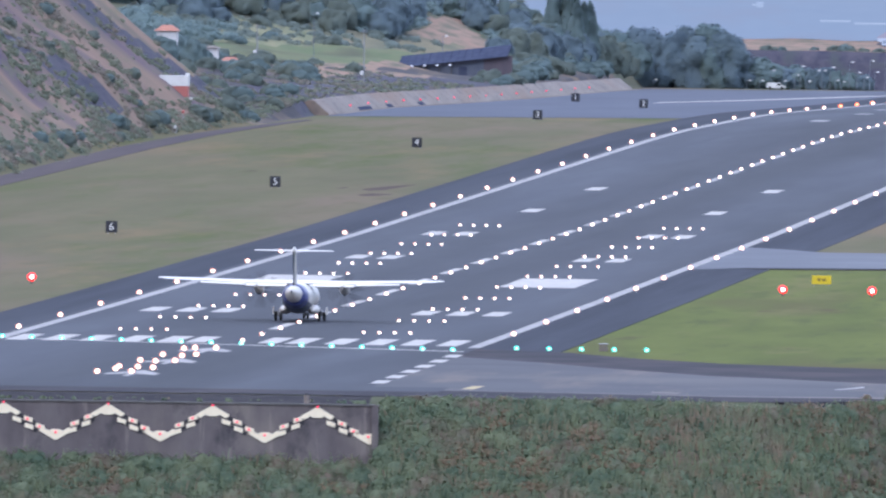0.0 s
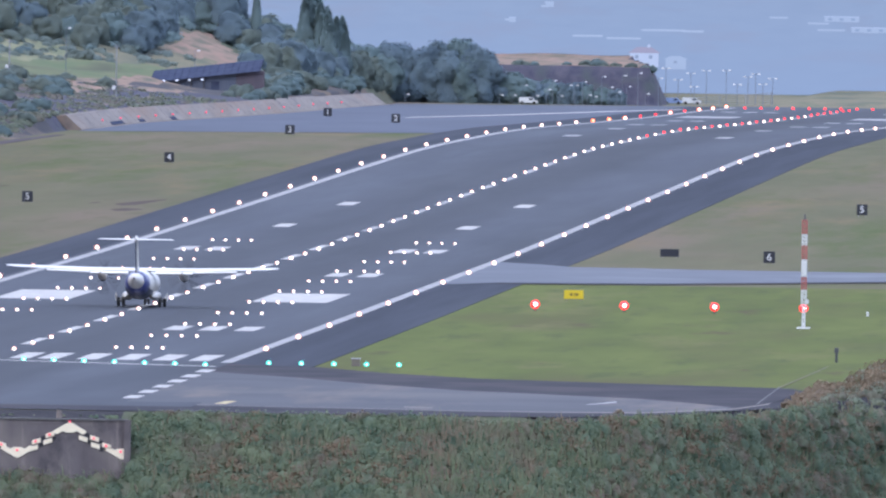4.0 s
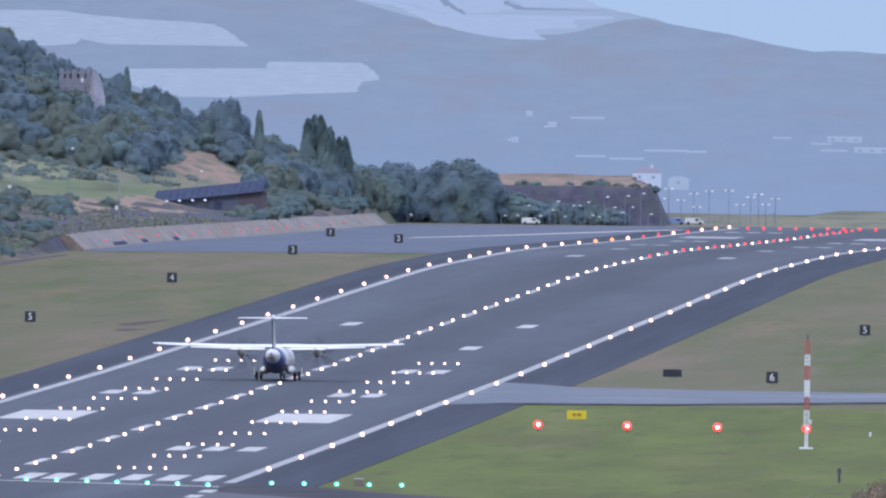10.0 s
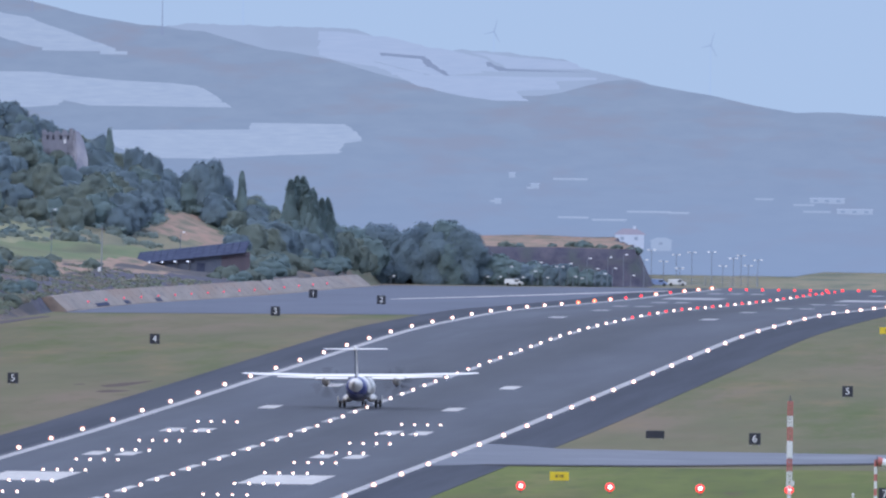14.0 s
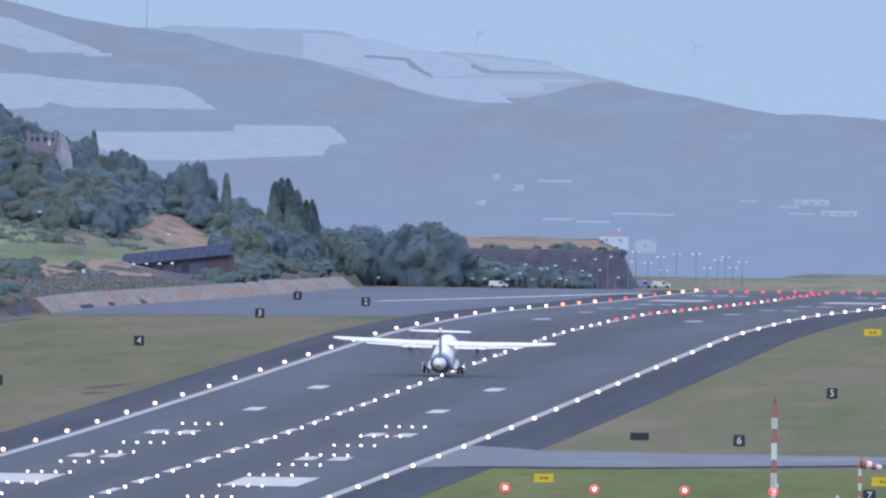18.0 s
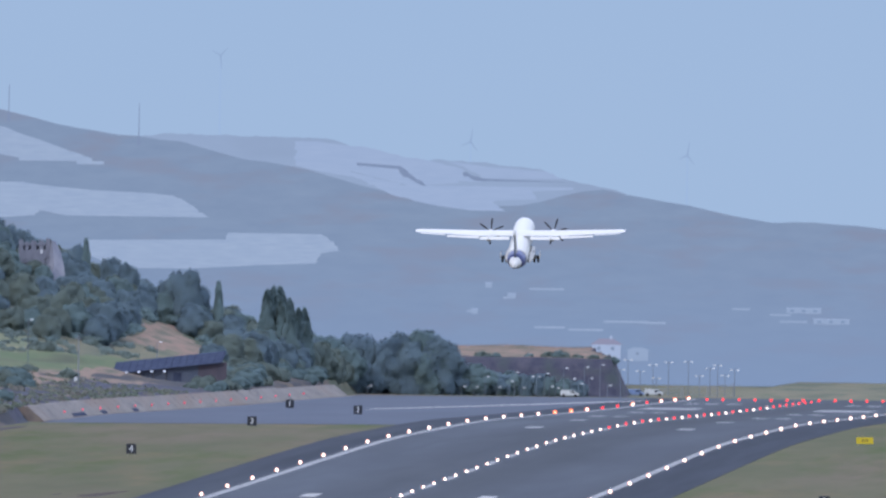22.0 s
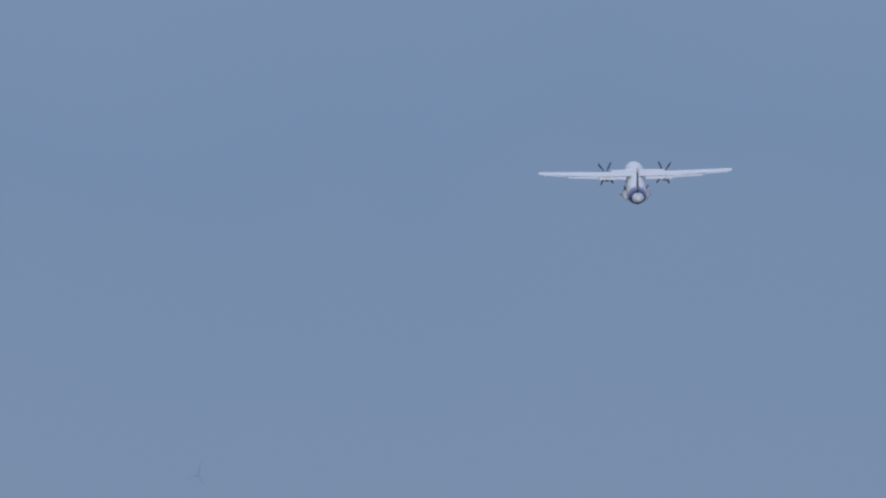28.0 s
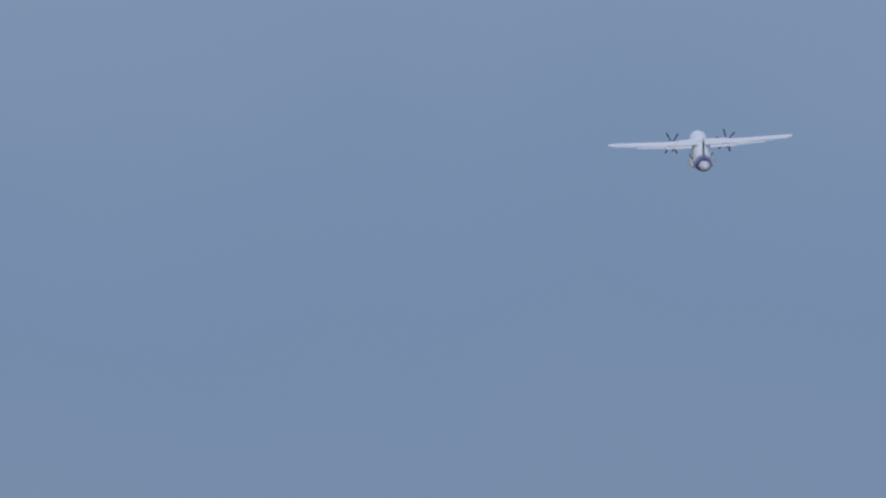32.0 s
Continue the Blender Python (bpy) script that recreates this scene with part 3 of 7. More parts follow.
band("taxiway_edge", ((25, 365, 373), (28, 367, 375), (33, 369, 377), (40, 373, 381), (50, 386, 394), (60, 400, 408), (78, 418, 426)), EDGE_PAVE, 0.002, "dark asphalt edge strip of the taxiway", "pavement")
for rows in (((-32.6, 764, 766), (-31.5, 758, 780), (-30.2, 764, 790), (-29.4, 783, 796), (-28.9, 796, 799)), ((-31.2, 731, 733), (-30.2, 727, 742), (-29.0, 729, 741), (-28.0, 737, 739)), ((-35.6, 768, 771), (-35.0, 769, 776), (-34.6, 773, 775))):
    band("bare_earth", rows, BARE, -0.052, "bare brown earth worn into the grass", "bare earth")
patch("far_apron", ((-67.5, 1300), (-26.2, 1340), (-26.2, 2140), (-67.5, 2100)), OLD_PAVE, -0.03, "grey asphalt apron beside the runway", "apron", cut=30)
road_mid = lambda y: float(np.interp(y, (560, 1000, 1100, 1180, 1250), (-71.4, -71.3, -69.9, -67.7, -66.6)))
road_half = lambda y: float(np.interp(y, (560, 1000, 1120, 1250), (2.0, 2.1, 1.5, 0.5)))
sheet("service_road", ((560, 1250), lambda y: (road_mid(y) - road_half(y), road_mid(y) + road_half(y))), EARTH_ROAD, -0.015, "dark service road below the hillside", "road", step_y=10)

# ---------------------------------------------------------------- markings on the runway


def stripe(name, x0, x1, y0, y1, mat=PAINT, lift=0.012, slices=None):
    bm = bmesh.new()
    k = slices or max(1, int((y1 - y0) / 18))
    prev = None
    for j in range(k + 1):
        y = y0 + (y1 - y0) * j / k
        row = (bm.verts.new((x0, y, level(y) + lift)), bm.verts.new((x1, y, level(y) + lift)))
        if prev:
            bm.faces.new((prev[0], prev[1], row[1], row[0]))
        prev = row
    return part(name, bm, mat, runway)


for side in (-1, 1):
    line_x = 19.8 if side > 0 else -19.05
    stripe("edge_line", line_x - 0.5, line_x + 0.5, 0, END, WORN_PAINT)
    for x in (5.2, 8.3, 11.4, 14.4, 17.3):
        stripe("threshold_stripe", side * x - 0.85 if side > 0 else -x - 0.85, side * x + 0.85 if side > 0 else -x + 0.85, 5, 29)
    stripe("threshold_stripe", side * 2.9 - 0.8, side * 2.9 + 0.8, 5, 29)
    for y, xs_bar in ((150, (8.4, 11.4, 14.4)), (450, (9.0, 12.0)), (600, (9.0, 12.0)), (750, (9.2,)), (900, (9.2,))):
        for x in xs_bar:
            stripe("touchdown_bar", side * x - 1.0, side * x + 0.72, y * M + 2, y * M + 21)
            yf = 2460 * M - y * M
            stripe("touchdown_bar", side * x - 0.95, side * x + 0.95, yf - 21, yf - 2, WORN_PAINT)
    stripe("aiming_block", side * 11.35 - 3.35, side * 11.35 + 3.35, 300 * M + 4, 300 * M + 46)
    stripe("aiming_block", side * 11.9 - 3.9, side * 11.9 + 3.9, 2160 * M - 46, 2160 * M - 4, WORN_PAINT)
band("threshold_bar", ((-19.8, 11.6, 13.8), (0, -2.5, -0.3), (19.8, -16.6, -14.4)), PAINT, 0.012, "white painted bar across the runway threshold", "marking")
for k in range(38):
    y = 62 + k * 51.6
    stripe("centreline_dash", -0.42, 0.42, y, y + 27, PAINT if y < 560 else WORN_PAINT)
for k in range(6):
    y = -139.5 + k * 20.1
    stripe("side_dash", 19.35, 20.5, y, y + 11)
    stripe("side_dash", -20.1, -18.9, y, y + 11)
for y in (-118, -72, -28):                                   # arrows that lead to the threshold
    bm = bmesh.new()
    tip = [(-0.25, y - 9), (0.25, y - 9), (0.25, y), (2.0, y - 4), (2.0, y + 2), (0, y + 14), (-2.0, y + 2), (-2.0, y - 4), (-0.25, y)]
    bm.faces.new([bm.verts.new((a, max(b, -149), 0.014)) for a, b in tip])
    part("lead_in_arrow", bm, WORN_PAINT, runway)
patch("yellow_mark", ((27.1, -154.5), (28.0, -154.5), (28.3, -143.5), (27.4, -143.5)), YELLOW_PAINT, 0.0, "faded yellow marking on the pavement", "marking", cut=2)
patch("cream_dash", ((41.5, -156.5), (43.6, -158.5), (43.7, -155.5), (41.4, -153.5)), CREAM, 0.0, "faded cream dash on the pavement", "marking", cut=3)
band("hook_mark", ((54.4, -137.5, -135.5), (55.0, -136.5, -132), (55.6, -133.5, -127), (56.0, -130.5, -124), (56.3, -128, -126)), WORN_PAINT, 0.0, "pale curved mark on the pavement", "marking")
patch("apron_line", ((-47, 1690), (-23.5, 2020), (-23.5, 2052), (-47, 1722)), PAINT, 0.0, "white line painted on the apron", "marking", cut=24)

# ---------------------------------------------------------------- runway lights


def runway_lamp(name, mat, r, label, group, high=0.32, bulb=None, share=0.66):
    """A low lamp on a round foot: foot with stem, tinted lens and the bright bulb before it."""
    ob = thing(name, label, "runway light", pose(0, 0, -500), group)
    bm = bmesh.new()
    tube(bm, (0, 0, -0.05), (0, 0, 0.06), 0.16, 0.13)
    tube(bm, (0, 0, 0.06), (0, 0, high - r * 0.5), 0.05)
    part("base", bm, DARK_METAL, ob)
    # the lens ball also stands in for the glow spreading round the bulb
    bm = bmesh.new()
    dome(bm, (0, 0, high), r, 0.95)
    part("lens", bm, mat, ob, smooth=True)
    if bulb:
        bm = bmesh.new()
        dome(bm, (0.03, -r * 0.8, high), r * share, 0.95)
        part("bulb", bm, bulb, ob, smooth=True)
    return ob


def lay(model, spots):
    """The model itself goes to the first spot, copies to the rest."""
    for k, (x, y) in enumerate(spots):
        m = pose(x, y, level(y) - 0.005)
        if k == 0:
            model.matrix_basis = m
        else:
            copy_thing(model, m)


left_x, right_x = -20.15, 20.3
edge_y = [51.6 * (k + 1) for k in range(41)]
white, orange, amber, dim = [], [], [], []
for k, y in enumerate(edge_y):
    white.append((right_x, y))
    {31: orange, 32: orange, 33: amber, 34: dim, 35: dim, 36: amber, 37: dim, 38: amber, 39: amber, 40: amber}.get(k, white).append((left_x, y))
lay(runway_lamp("runway_edge_light", TINT_WARM, 0.235, "bright white runway edge light on a low stem", "runway edge lights", 0.14, LAMP_WHITE, 0.62), white)
lay(runway_lamp("runway_edge_light", LAMP_ORANGE, 0.27, "orange runway edge light near the far end", "runway edge lights", 0.14, LAMP_AMBER, 0.36), orange)
lay(runway_lamp("runway_edge_light", LAMP_ORANGE, 0.28, "bright amber runway edge light near the far end", "runway edge lights", 0.14, LAMP_WHITE, 0.55), amber)
lay(runway_lamp("runway_edge_light", LAMP_RED, 0.19, "dim red runway edge light near the far end", "runway edge lights", 0.14), dim)
cl_white, cl_red = [], []
for k in range(80):
    y = 12 + 25.8 * k
    (cl_red if y > 1900 or (y > 1313 and k % 2) else cl_white).append((0.55 - 0.6 * step(500, 900, y), y))
lay(runway_lamp("centreline_light", TINT_WARM, 0.18, "white light in the runway centreline", "centreline lights", 0.1, LAMP_WHITE), cl_white)
lay(runway_lamp("centreline_light", LAMP_RED, 0.17, "red light in the runway centreline", "centreline lights", 0.14), cl_red)
spots = []
for k in range(11):
    for x in (8.1, 9.37, 10.63, 11.9):
        for s in (-1, 1):
            spots.append((s * x + (0.12 if s < 0 else 0.0), 51.6 * (k + 1) - 1))
lay(runway_lamp("touchdown_light", TINT_WARM, 0.14, "white touchdown zone light set in the asphalt", "touchdown zone lights", 0.1, LAMP_WHITE), spots)
spots = [(18.85 - 2.517 * k, -13.5 + 1.8 * k) for k in range(16)] + [(23.4 + 2.6 * k, -3.6) for k in range(5)] + [(-23.4 - 2.6 * k, 8.0) for k in range(5)]
lay(runway_lamp("threshold_light", LAMP_GREEN, 0.22, "green light across the runway threshold", "threshold lights", 0.1, LAMP_MINT, 0.55), spots)
spots = [(-2.7, -118), (-2.0, -107), (-0.2, -116), (0.5, -101), (-2.2, -74), (-1.9, -51), (-1.8, -26), (0.6, -49), (0.5, -22), (-2.3, -98), (-0.2, -54), (-1.1, -23), (-0.9, -76), (0.5, -74), (-0.8, -99)]
lay(runway_lamp("approach_light", TINT_WARM, 0.25, "strong white approach light before the threshold", "approach lights", 0.15, LAMP_WHITE, 0.6), spots)
lay(runway_lamp("red_wing_light", LAMP_RED, 0.4, "strong red lamp on a stem in the grass", "red lamps in the grass", 0.5, LAMP_ROSE, 0.46), [(33.8, 245), (41.6, 245), (49.5, 245), (57.3, 245), (-32.4, 250), (-40.3, 250)])
lay(runway_lamp("runway_end_light", LAMP_RED, 0.2, "red light across the runway's far end", "runway end lights", 0.12), [(-16.5 + 2.25 * k, 2090 + 2.0 * k) for k in range(16)])


# ---------------------------------------------------------------- near edge: retaining wall with its zigzag marking
wall = new("retaining_wall")
tagged(wall, "dark stained concrete retaining wall with a white zigzag marking", "wall", kind="structure")
bm = bmesh.new()
for k in range(14):                                          # poured in bays
    x0 = 22.4 - 7.77 * (k + 1)
    block(bm, x0 + 0.002, x0 + 7.768, -189.5, -189.05, -5.6, -0.62)
part("wall_bays", bm, DARK_CONCRETE, wall)
bm = bmesh.new()
block(bm, -86, 22.55, -189.6, -188.95, -0.62, -0.5)
part("coping", bm, KERB, wall)
bm = bmesh.new()
block(bm, 22.4, 22.85, -189.8, -189.0, -9.5, -0.55)
part("end_pier", bm, DARK_CONCRETE, wall)
bm = bmesh.new()
block(bm, 22.5, 22.8, -190.6, -190.2, -9.6, -4.9)
part("post", bm, KERB, wall)


def slanted(w, h, lean, thick=0.08, mat=None):
    """A white parallelogram panel, its long edges rising by lean."""
    v = [(-w / 2, -h / 2 - lean * w / 2), (w / 2, -h / 2 + lean * w / 2), (w / 2, h / 2 + lean * w / 2), (-w / 2, h / 2 - lean * w / 2)]
    bm = bmesh.new()
    a = [bm.verts.new((x, 0, z)) for x, z in v]
    b = [bm.verts.new((x * 0.96, -thick, z * 0.96)) for x, z in v]
    bm.faces.new(b)
    for i in range(4):
        bm.faces.new((a[i], a[(i + 1) % 4], b[(i + 1) % 4], b[i]))
    bmesh.ops.recalc_face_normals(bm, faces=bm.faces)
    me = bpy.data.meshes.new("white_panel")
    bm.to_mesh(me)
    bm.free()
    me.materials.append(mat or PANEL_WHITE)
    return me


def chevron(up, cut=9.0):
    bm = bmesh.new()
    s = 1 if up else -1
    half = [(0.1, 0.04), (1.25, -0.62), (1.18, -0.76), (0.95, -0.88), (0.52, -0.62), (0.3, -0.74)]
    v = [(x, z * s) for x, z in half] + [(max(-x, -cut), z * s) for x, z in half[::-1]]
    if cut < 1:
        v = [(x, z * s) for x, z in half] + [(-cut, half[-1][1] * s), (-cut, 0.04 * s)]
    v = [(-x, z) for x, z in v]
    a = [bm.verts.new((x, 0, z)) for x, z in v]
    b = [bm.verts.new((x * 0.98, -0.08, z * 0.98)) for x, z in v]
    bm.faces.new(b)
    for i in range(len(v)):
        bm.faces.new((a[i], a[(i + 1) % len(v)], b[(i + 1) % len(v)], b[i]))
    bmesh.ops.recalc_face_normals(bm, faces=bm.faces)
    me = bpy.data.meshes.new("white_chevron")
    bm.to_mesh(me)
    bm.free()
    me.materials.append(PANEL_WHITE)
    return me


PANEL_WHITE = material("white_panel_paint", (0.82, 0.715, 0.53), (0.74, 0.64, 0.475), 1.5, rough=0.5)
PANEL_BLACK = material("black_panel_paint", (0.02, 0.02, 0.024), (0.032, 0.03, 0.034), 1.5, rough=0.6)
down_panel, up_panel = slanted(0.66, 0.34, -0.3), slanted(0.66, 0.34, 0.3)
down_dark, up_dark = slanted(0.32, 0.28, -0.3, 0.06, PANEL_BLACK), slanted(0.32, 0.28, 0.3, 0.06, PANEL_BLACK)
peak, dip, end_dip = chevron(True), chevron(False), chevron(False, 0.15)
bm = dome(bmesh.new(), (0, -0.14, 0), 0.085)
bulb_me = bpy.data.meshes.new("red_bulb")
bm.to_mesh(bulb_me)
bm.free()
bulb_me.materials.append(LAMP_DEEP_RED)
face, LIFT = -189.5, 0.2
for k in range(-3, 4):
    xp = 2.8 + 7.77 * (k - 1)
    share("white_chevron", peak, pose(xp, face, -1.02 + LIFT), wall)
    share("red_bulb", bulb_me, pose(xp, face, -0.94 + LIFT), wall)
    xd = xp + 3.885
    if xd < 22.4:
        share("white_chevron", dip if xd < 21 else end_dip, pose(xd, face, -3.62 + LIFT), wall)
        share("red_bulb", bulb_me, pose(xd - (0.1 if xd > 21 else 0), face, -3.1 + LIFT), wall)
    for s, me, spots in ((1, down_dark, ((1.46, -1.42), (1.32, -0.9), (2.3, -1.4), (2.35, -1.95))), (-1, up_dark, ((2.14, -1.66), (1.16, -1.14), (1.97, -1.16), (1.0, -0.66)))):
        for dx, dz in spots:                                 # black panels between the white ones
            if xp + s * dx + 0.4 < 22.2:
                share("black_panel", me, pose(xp + s * dx, face, -1.02 + LIFT + dz), wall)
    for s, me, spots in ((1, down_panel, ((1.0, -1.17, 0), (1.92, -1.68, 0), (1.84, -1.14, 1), (2.74, -1.68, 1))),
                         (-1, up_panel, ((1.62, -1.4, 0), (2.66, -1.92, 0), (1.46, -0.9, 1), (2.48, -1.42, 1)))):
        for dx, dz, lit in spots:                            # two staggered rows of panels on each slope
            if xp + s * dx + 0.4 < 22.2:
                share("white_panel", me, pose(xp + s * dx, face, -1.02 + LIFT + dz), wall)
                if lit:
                    share("red_bulb", bulb_me, pose(xp + s * dx - 0.05, face, -0.82 + dz), wall)

hydrant = thing("marker_post", "pale short marker post on the wall's edge", "post", pose(17.46, -188.2, -0.52))
part("post", tube(bmesh.new(), (0, 0, -0.1), (0, 0, 0.6), 0.24, 0.2), CONCRETE, hydrant)
part("cap", tube(bmesh.new(), (0, 0, 0.55), (0, 0, 0.75), 0.2, 0.16), DARK_METAL, hydrant)

# ---------------------------------------------------------------- scrub on the near slope


def leaf_cloud(name, centres, radii, per, size, mat, label, category, seed, squash=0.7, kind="stuff", parent=None, inner=0.55, ruffle=0.55, rise=0.45, heart=0.86, whole=None, reach=1.08):
    """Many small leaf blades over low rounded clumps, in one mesh."""
    rng = np.random.default_rng(seed)
    c = np.repeat(np.asarray(centres, float), per, axis=0)
    r = np.repeat(np.asarray(radii, float), per)[:, None]
    n = len(c)
    d = rng.normal(size=(n, 3))
    d /= np.linalg.norm(d, axis=1)[:, None]
    d[:, 2] = np.abs(d[:, 2]) * 1.0
    p = c + d * r * rng.uniform(inner, reach, (n, 1)) * np.array([1, 1, squash])
    out = d + rng.normal(scale=ruffle, size=(n, 3)) + np.array([0, 0, rise])
    out /= np.linalg.norm(out, axis=1)[:, None]
    side = np.cross(out, rng.normal(size=(n, 3)))
    side /= np.linalg.norm(side, axis=1)[:, None]
    up = np.cross(out, side)
    s = size * rng.uniform(0.6, 1.4, (n, 1))
    quad = np.stack([p - side * s * 0.5, p - up * s * 0.9 - out * s * 0.1, p + side * s * 0.5, p + up * s * 0.9 - out * s * 0.1], axis=1).reshape(-1, 3)
    nrm = d + np.array([0, 0, 0.5]) + rng.normal(scale=0.15, size=(n, 3))
    if whole is not None:                                    # a crown's leaves turn outwards from the whole tree
        far = p - np.array(whole)
        nrm = 0.35 * nrm + far / np.linalg.norm(far, axis=1)[:, None] + np.array([0, 0, 0.3])
    # a leafy heart in every clump, so that no light falls through it
    hearts = np.asarray(centres, float)[:, None, :]
    spin = rng.uniform(0, 6.28, (len(hearts), 1))
    ring, slot = np.repeat(np.arange(5), 8), np.tile(np.arange(8), 5)
    el = -0.5 + ring * 0.5
    az = slot * math.pi / 4 + spin
    ball = np.stack([np.cos(el) * np.cos(az), np.cos(el) * np.sin(az), np.broadcast_to(np.sin(el), az.shape)], axis=-1)
    swell = heart * np.asarray(radii, float)[:, None, None] * rng.uniform(0.8, 1.15, (len(hearts), 40, 1))
    body = (hearts + ball * swell * np.array([1, 1, squash])).reshape(-1, 3)
    body_n = (ball + np.array([0, 0, 0.5])).reshape(-1, 3)
    cell = np.array([(8 * a + b, 8 * a + (b + 1) % 8, 8 * a + 8 + (b + 1) % 8, 8 * a + 8 + b) for a in range(4) for b in range(8)])
    cells = (cell[None] + 40 * np.arange(len(hearts))[:, None, None] + 4 * n).reshape(-1) if heart else np.zeros(0, int)
    if not heart:
        body, body_n = body[:0], body_n[:0]
    allv, alln = np.vstack([quad, body]), np.vstack([np.repeat(nrm, 4, axis=0), body_n])
    alln /= np.linalg.norm(alln, axis=1)[:, None]
    loops = np.concatenate([np.arange(4 * n), cells]).astype(np.int32)
    me = bpy.data.meshes.new(name)
    me.vertices.add(len(allv))
    me.vertices.foreach_set("co", allv.ravel())
    me.loops.add(len(loops))
    me.loops.foreach_set("vertex_index", loops)
    me.polygons.add(len(loops) // 4)
    me.polygons.foreach_set("loop_start", np.arange(0, len(loops), 4, dtype=np.int32))
    me.materials.append(mat)
    me.update(calc_edges=True)
    me.polygons.foreach_set("use_smooth", np.ones(len(loops) // 4, dtype=bool))
    me.normals_split_custom_set_from_vertices(alln)          # blades take the light like the clump that they cover
    if label is None:
        return me
    ob = new(name, me)
    ob.parent = parent
    return tagged(ob, label, category, kind=kind)


rng = random.Random(5)
spots, sizes = [], []
while len(spots) < 3600:
    x = rng.uniform(22.9, 84)
    d = rng.uniform(0.4, 24)
    y = brink(x) - d
    spots.append((x, y, land(x, y) - 0.15))
    sizes.append(min(rng.uniform(0.4, 1.1), 0.28 + 0.7 * d))
for _ in range(700):                                         # low growth along the brink
    x = rng.uniform(22.9, 72)
    d = rng.uniform(0.3, 1.8)
    spots.append((x, brink(x) - d, land(x, brink(x) - d) - 0.08))
    sizes.append(rng.uniform(0.18, 0.42))
leaf_cloud("slope_scrub", spots, sizes, 70, 0.13, LEAF_SCRUB, "dense green scrub on the slope below the airfield", "scrub", 11, ruffle=0.45, inner=0.6, heart=0.74, rise=0.5, reach=1.35, squash=0.95)
spots, sizes = [], []
while len(spots) < 1700:
    x = rng.uniform(-16, 22.0)
    d = rng.uniform(6.9, 26)
    y = brink(x) - d
    spots.append((x, y, land(x, y) - 0.1))
    sizes.append(rng.uniform(0.4, 1.15))
leaf_cloud("wall_foot_scrub", spots, sizes, 70, 0.13, LEAF_SCRUB, "dense green scrub at the foot of the retaining wall", "scrub", 12, ruffle=0.45, inner=0.6, heart=0.74, rise=0.5, reach=1.35, squash=0.95)
spots = [(x, -183.4 - rng.uniform(0.3, 4.8), -0.45) for x in [rng.uniform(-16, 22) for _ in range(70)]]
leaf_cloud("edge_weeds", spots, [rng.uniform(0.1, 0.28) for _ in spots], 14, 0.16, LEAF_SCRUB, "low weeds on the dark soil above the wall", "weeds", 13)
spots, sizes = [], []
for _ in range(420):
    x = rng.uniform(22.95, 28.5)
    y = brink(x) - rng.uniform(0.2, 7.5)
    low = land(x, y)
    spots.append((x, y, low - 0.1 + 0.7 * rng.random() * (1 - (brink(x) - y) / 7.5) * min(1.0, (brink(x) - y) / 2.5)))
    sizes.append(rng.uniform(0.3, 0.45 + 0.04 * (brink(x) - y)))
leaf_cloud("wall_end_bush", spots, sizes, 50, 0.18, LEAF_SCRUB, "green bush growing over the wall's end", "bush", 14, heart=0.74, inner=0.6, reach=1.3)
bm = bmesh.new()                                             # pale dry stalks among the scrub
for k in range(240):
    x = rng.uniform(-10, 80) if k < 160 else rng.uniform(71.2, 84)
    d = rng.uniform(8 if x < 22.5 else 2, 22)
    y = brink(x) - d if k < 160 else rng.uniform(-100, 10)
    z = land(x, y) + (0.35 if k < 160 else 0.25 * (min(x, 77) - 70.4))
    h, lean = rng.uniform(0.5, 1.1), rng.uniform(-0.35, 0.35)
    w = rng.uniform(0.035, 0.07)
    pts = [(x + lean * (t * t), z + h * t - 0.25 * h * max(0, t - 0.75)) for t in (0, 0.4, 0.75, 1.0)]
    row = [(bm.verts.new((a - w * (1 - 0.6 * i / 3), y, b)), bm.verts.new((a + w * (1 - 0.6 * i / 3), y + 0.04, b))) for i, (a, b) in enumerate(pts)]
    for q, r in zip(row, row[1:]):
        bm.faces.new((q[0], q[1], r[1], r[0]))
tagged(part("dry_stalks", bm, DRY_STALK), "pale dry stalks rising from the scrub", "stalks", kind="stuff")
spots, sizes = [], []
nests = [(rng.uniform(24, 82), rng.uniform(1.5, 17)) for _ in range(52)] + [(rng.uniform(-14, 21), rng.uniform(9, 18)) for _ in range(12)]
for k in range(1000):                                        # brown dead patches
    bx, bd = nests[k % len(nests)]
    x = bx + rng.gauss(0, 0.7)
    y = brink(x) - bd - rng.gauss(0, 0.9)
    spots.append((x, y, land(x, y) + 0.25))
    sizes.append(rng.uniform(0.3, 0.75))
leaf_cloud("dry_brush", spots, sizes, 40, 0.13, DRY_LEAF, "brown dry brush between the green scrub", "brush", 15, heart=0.6, reach=1.3)


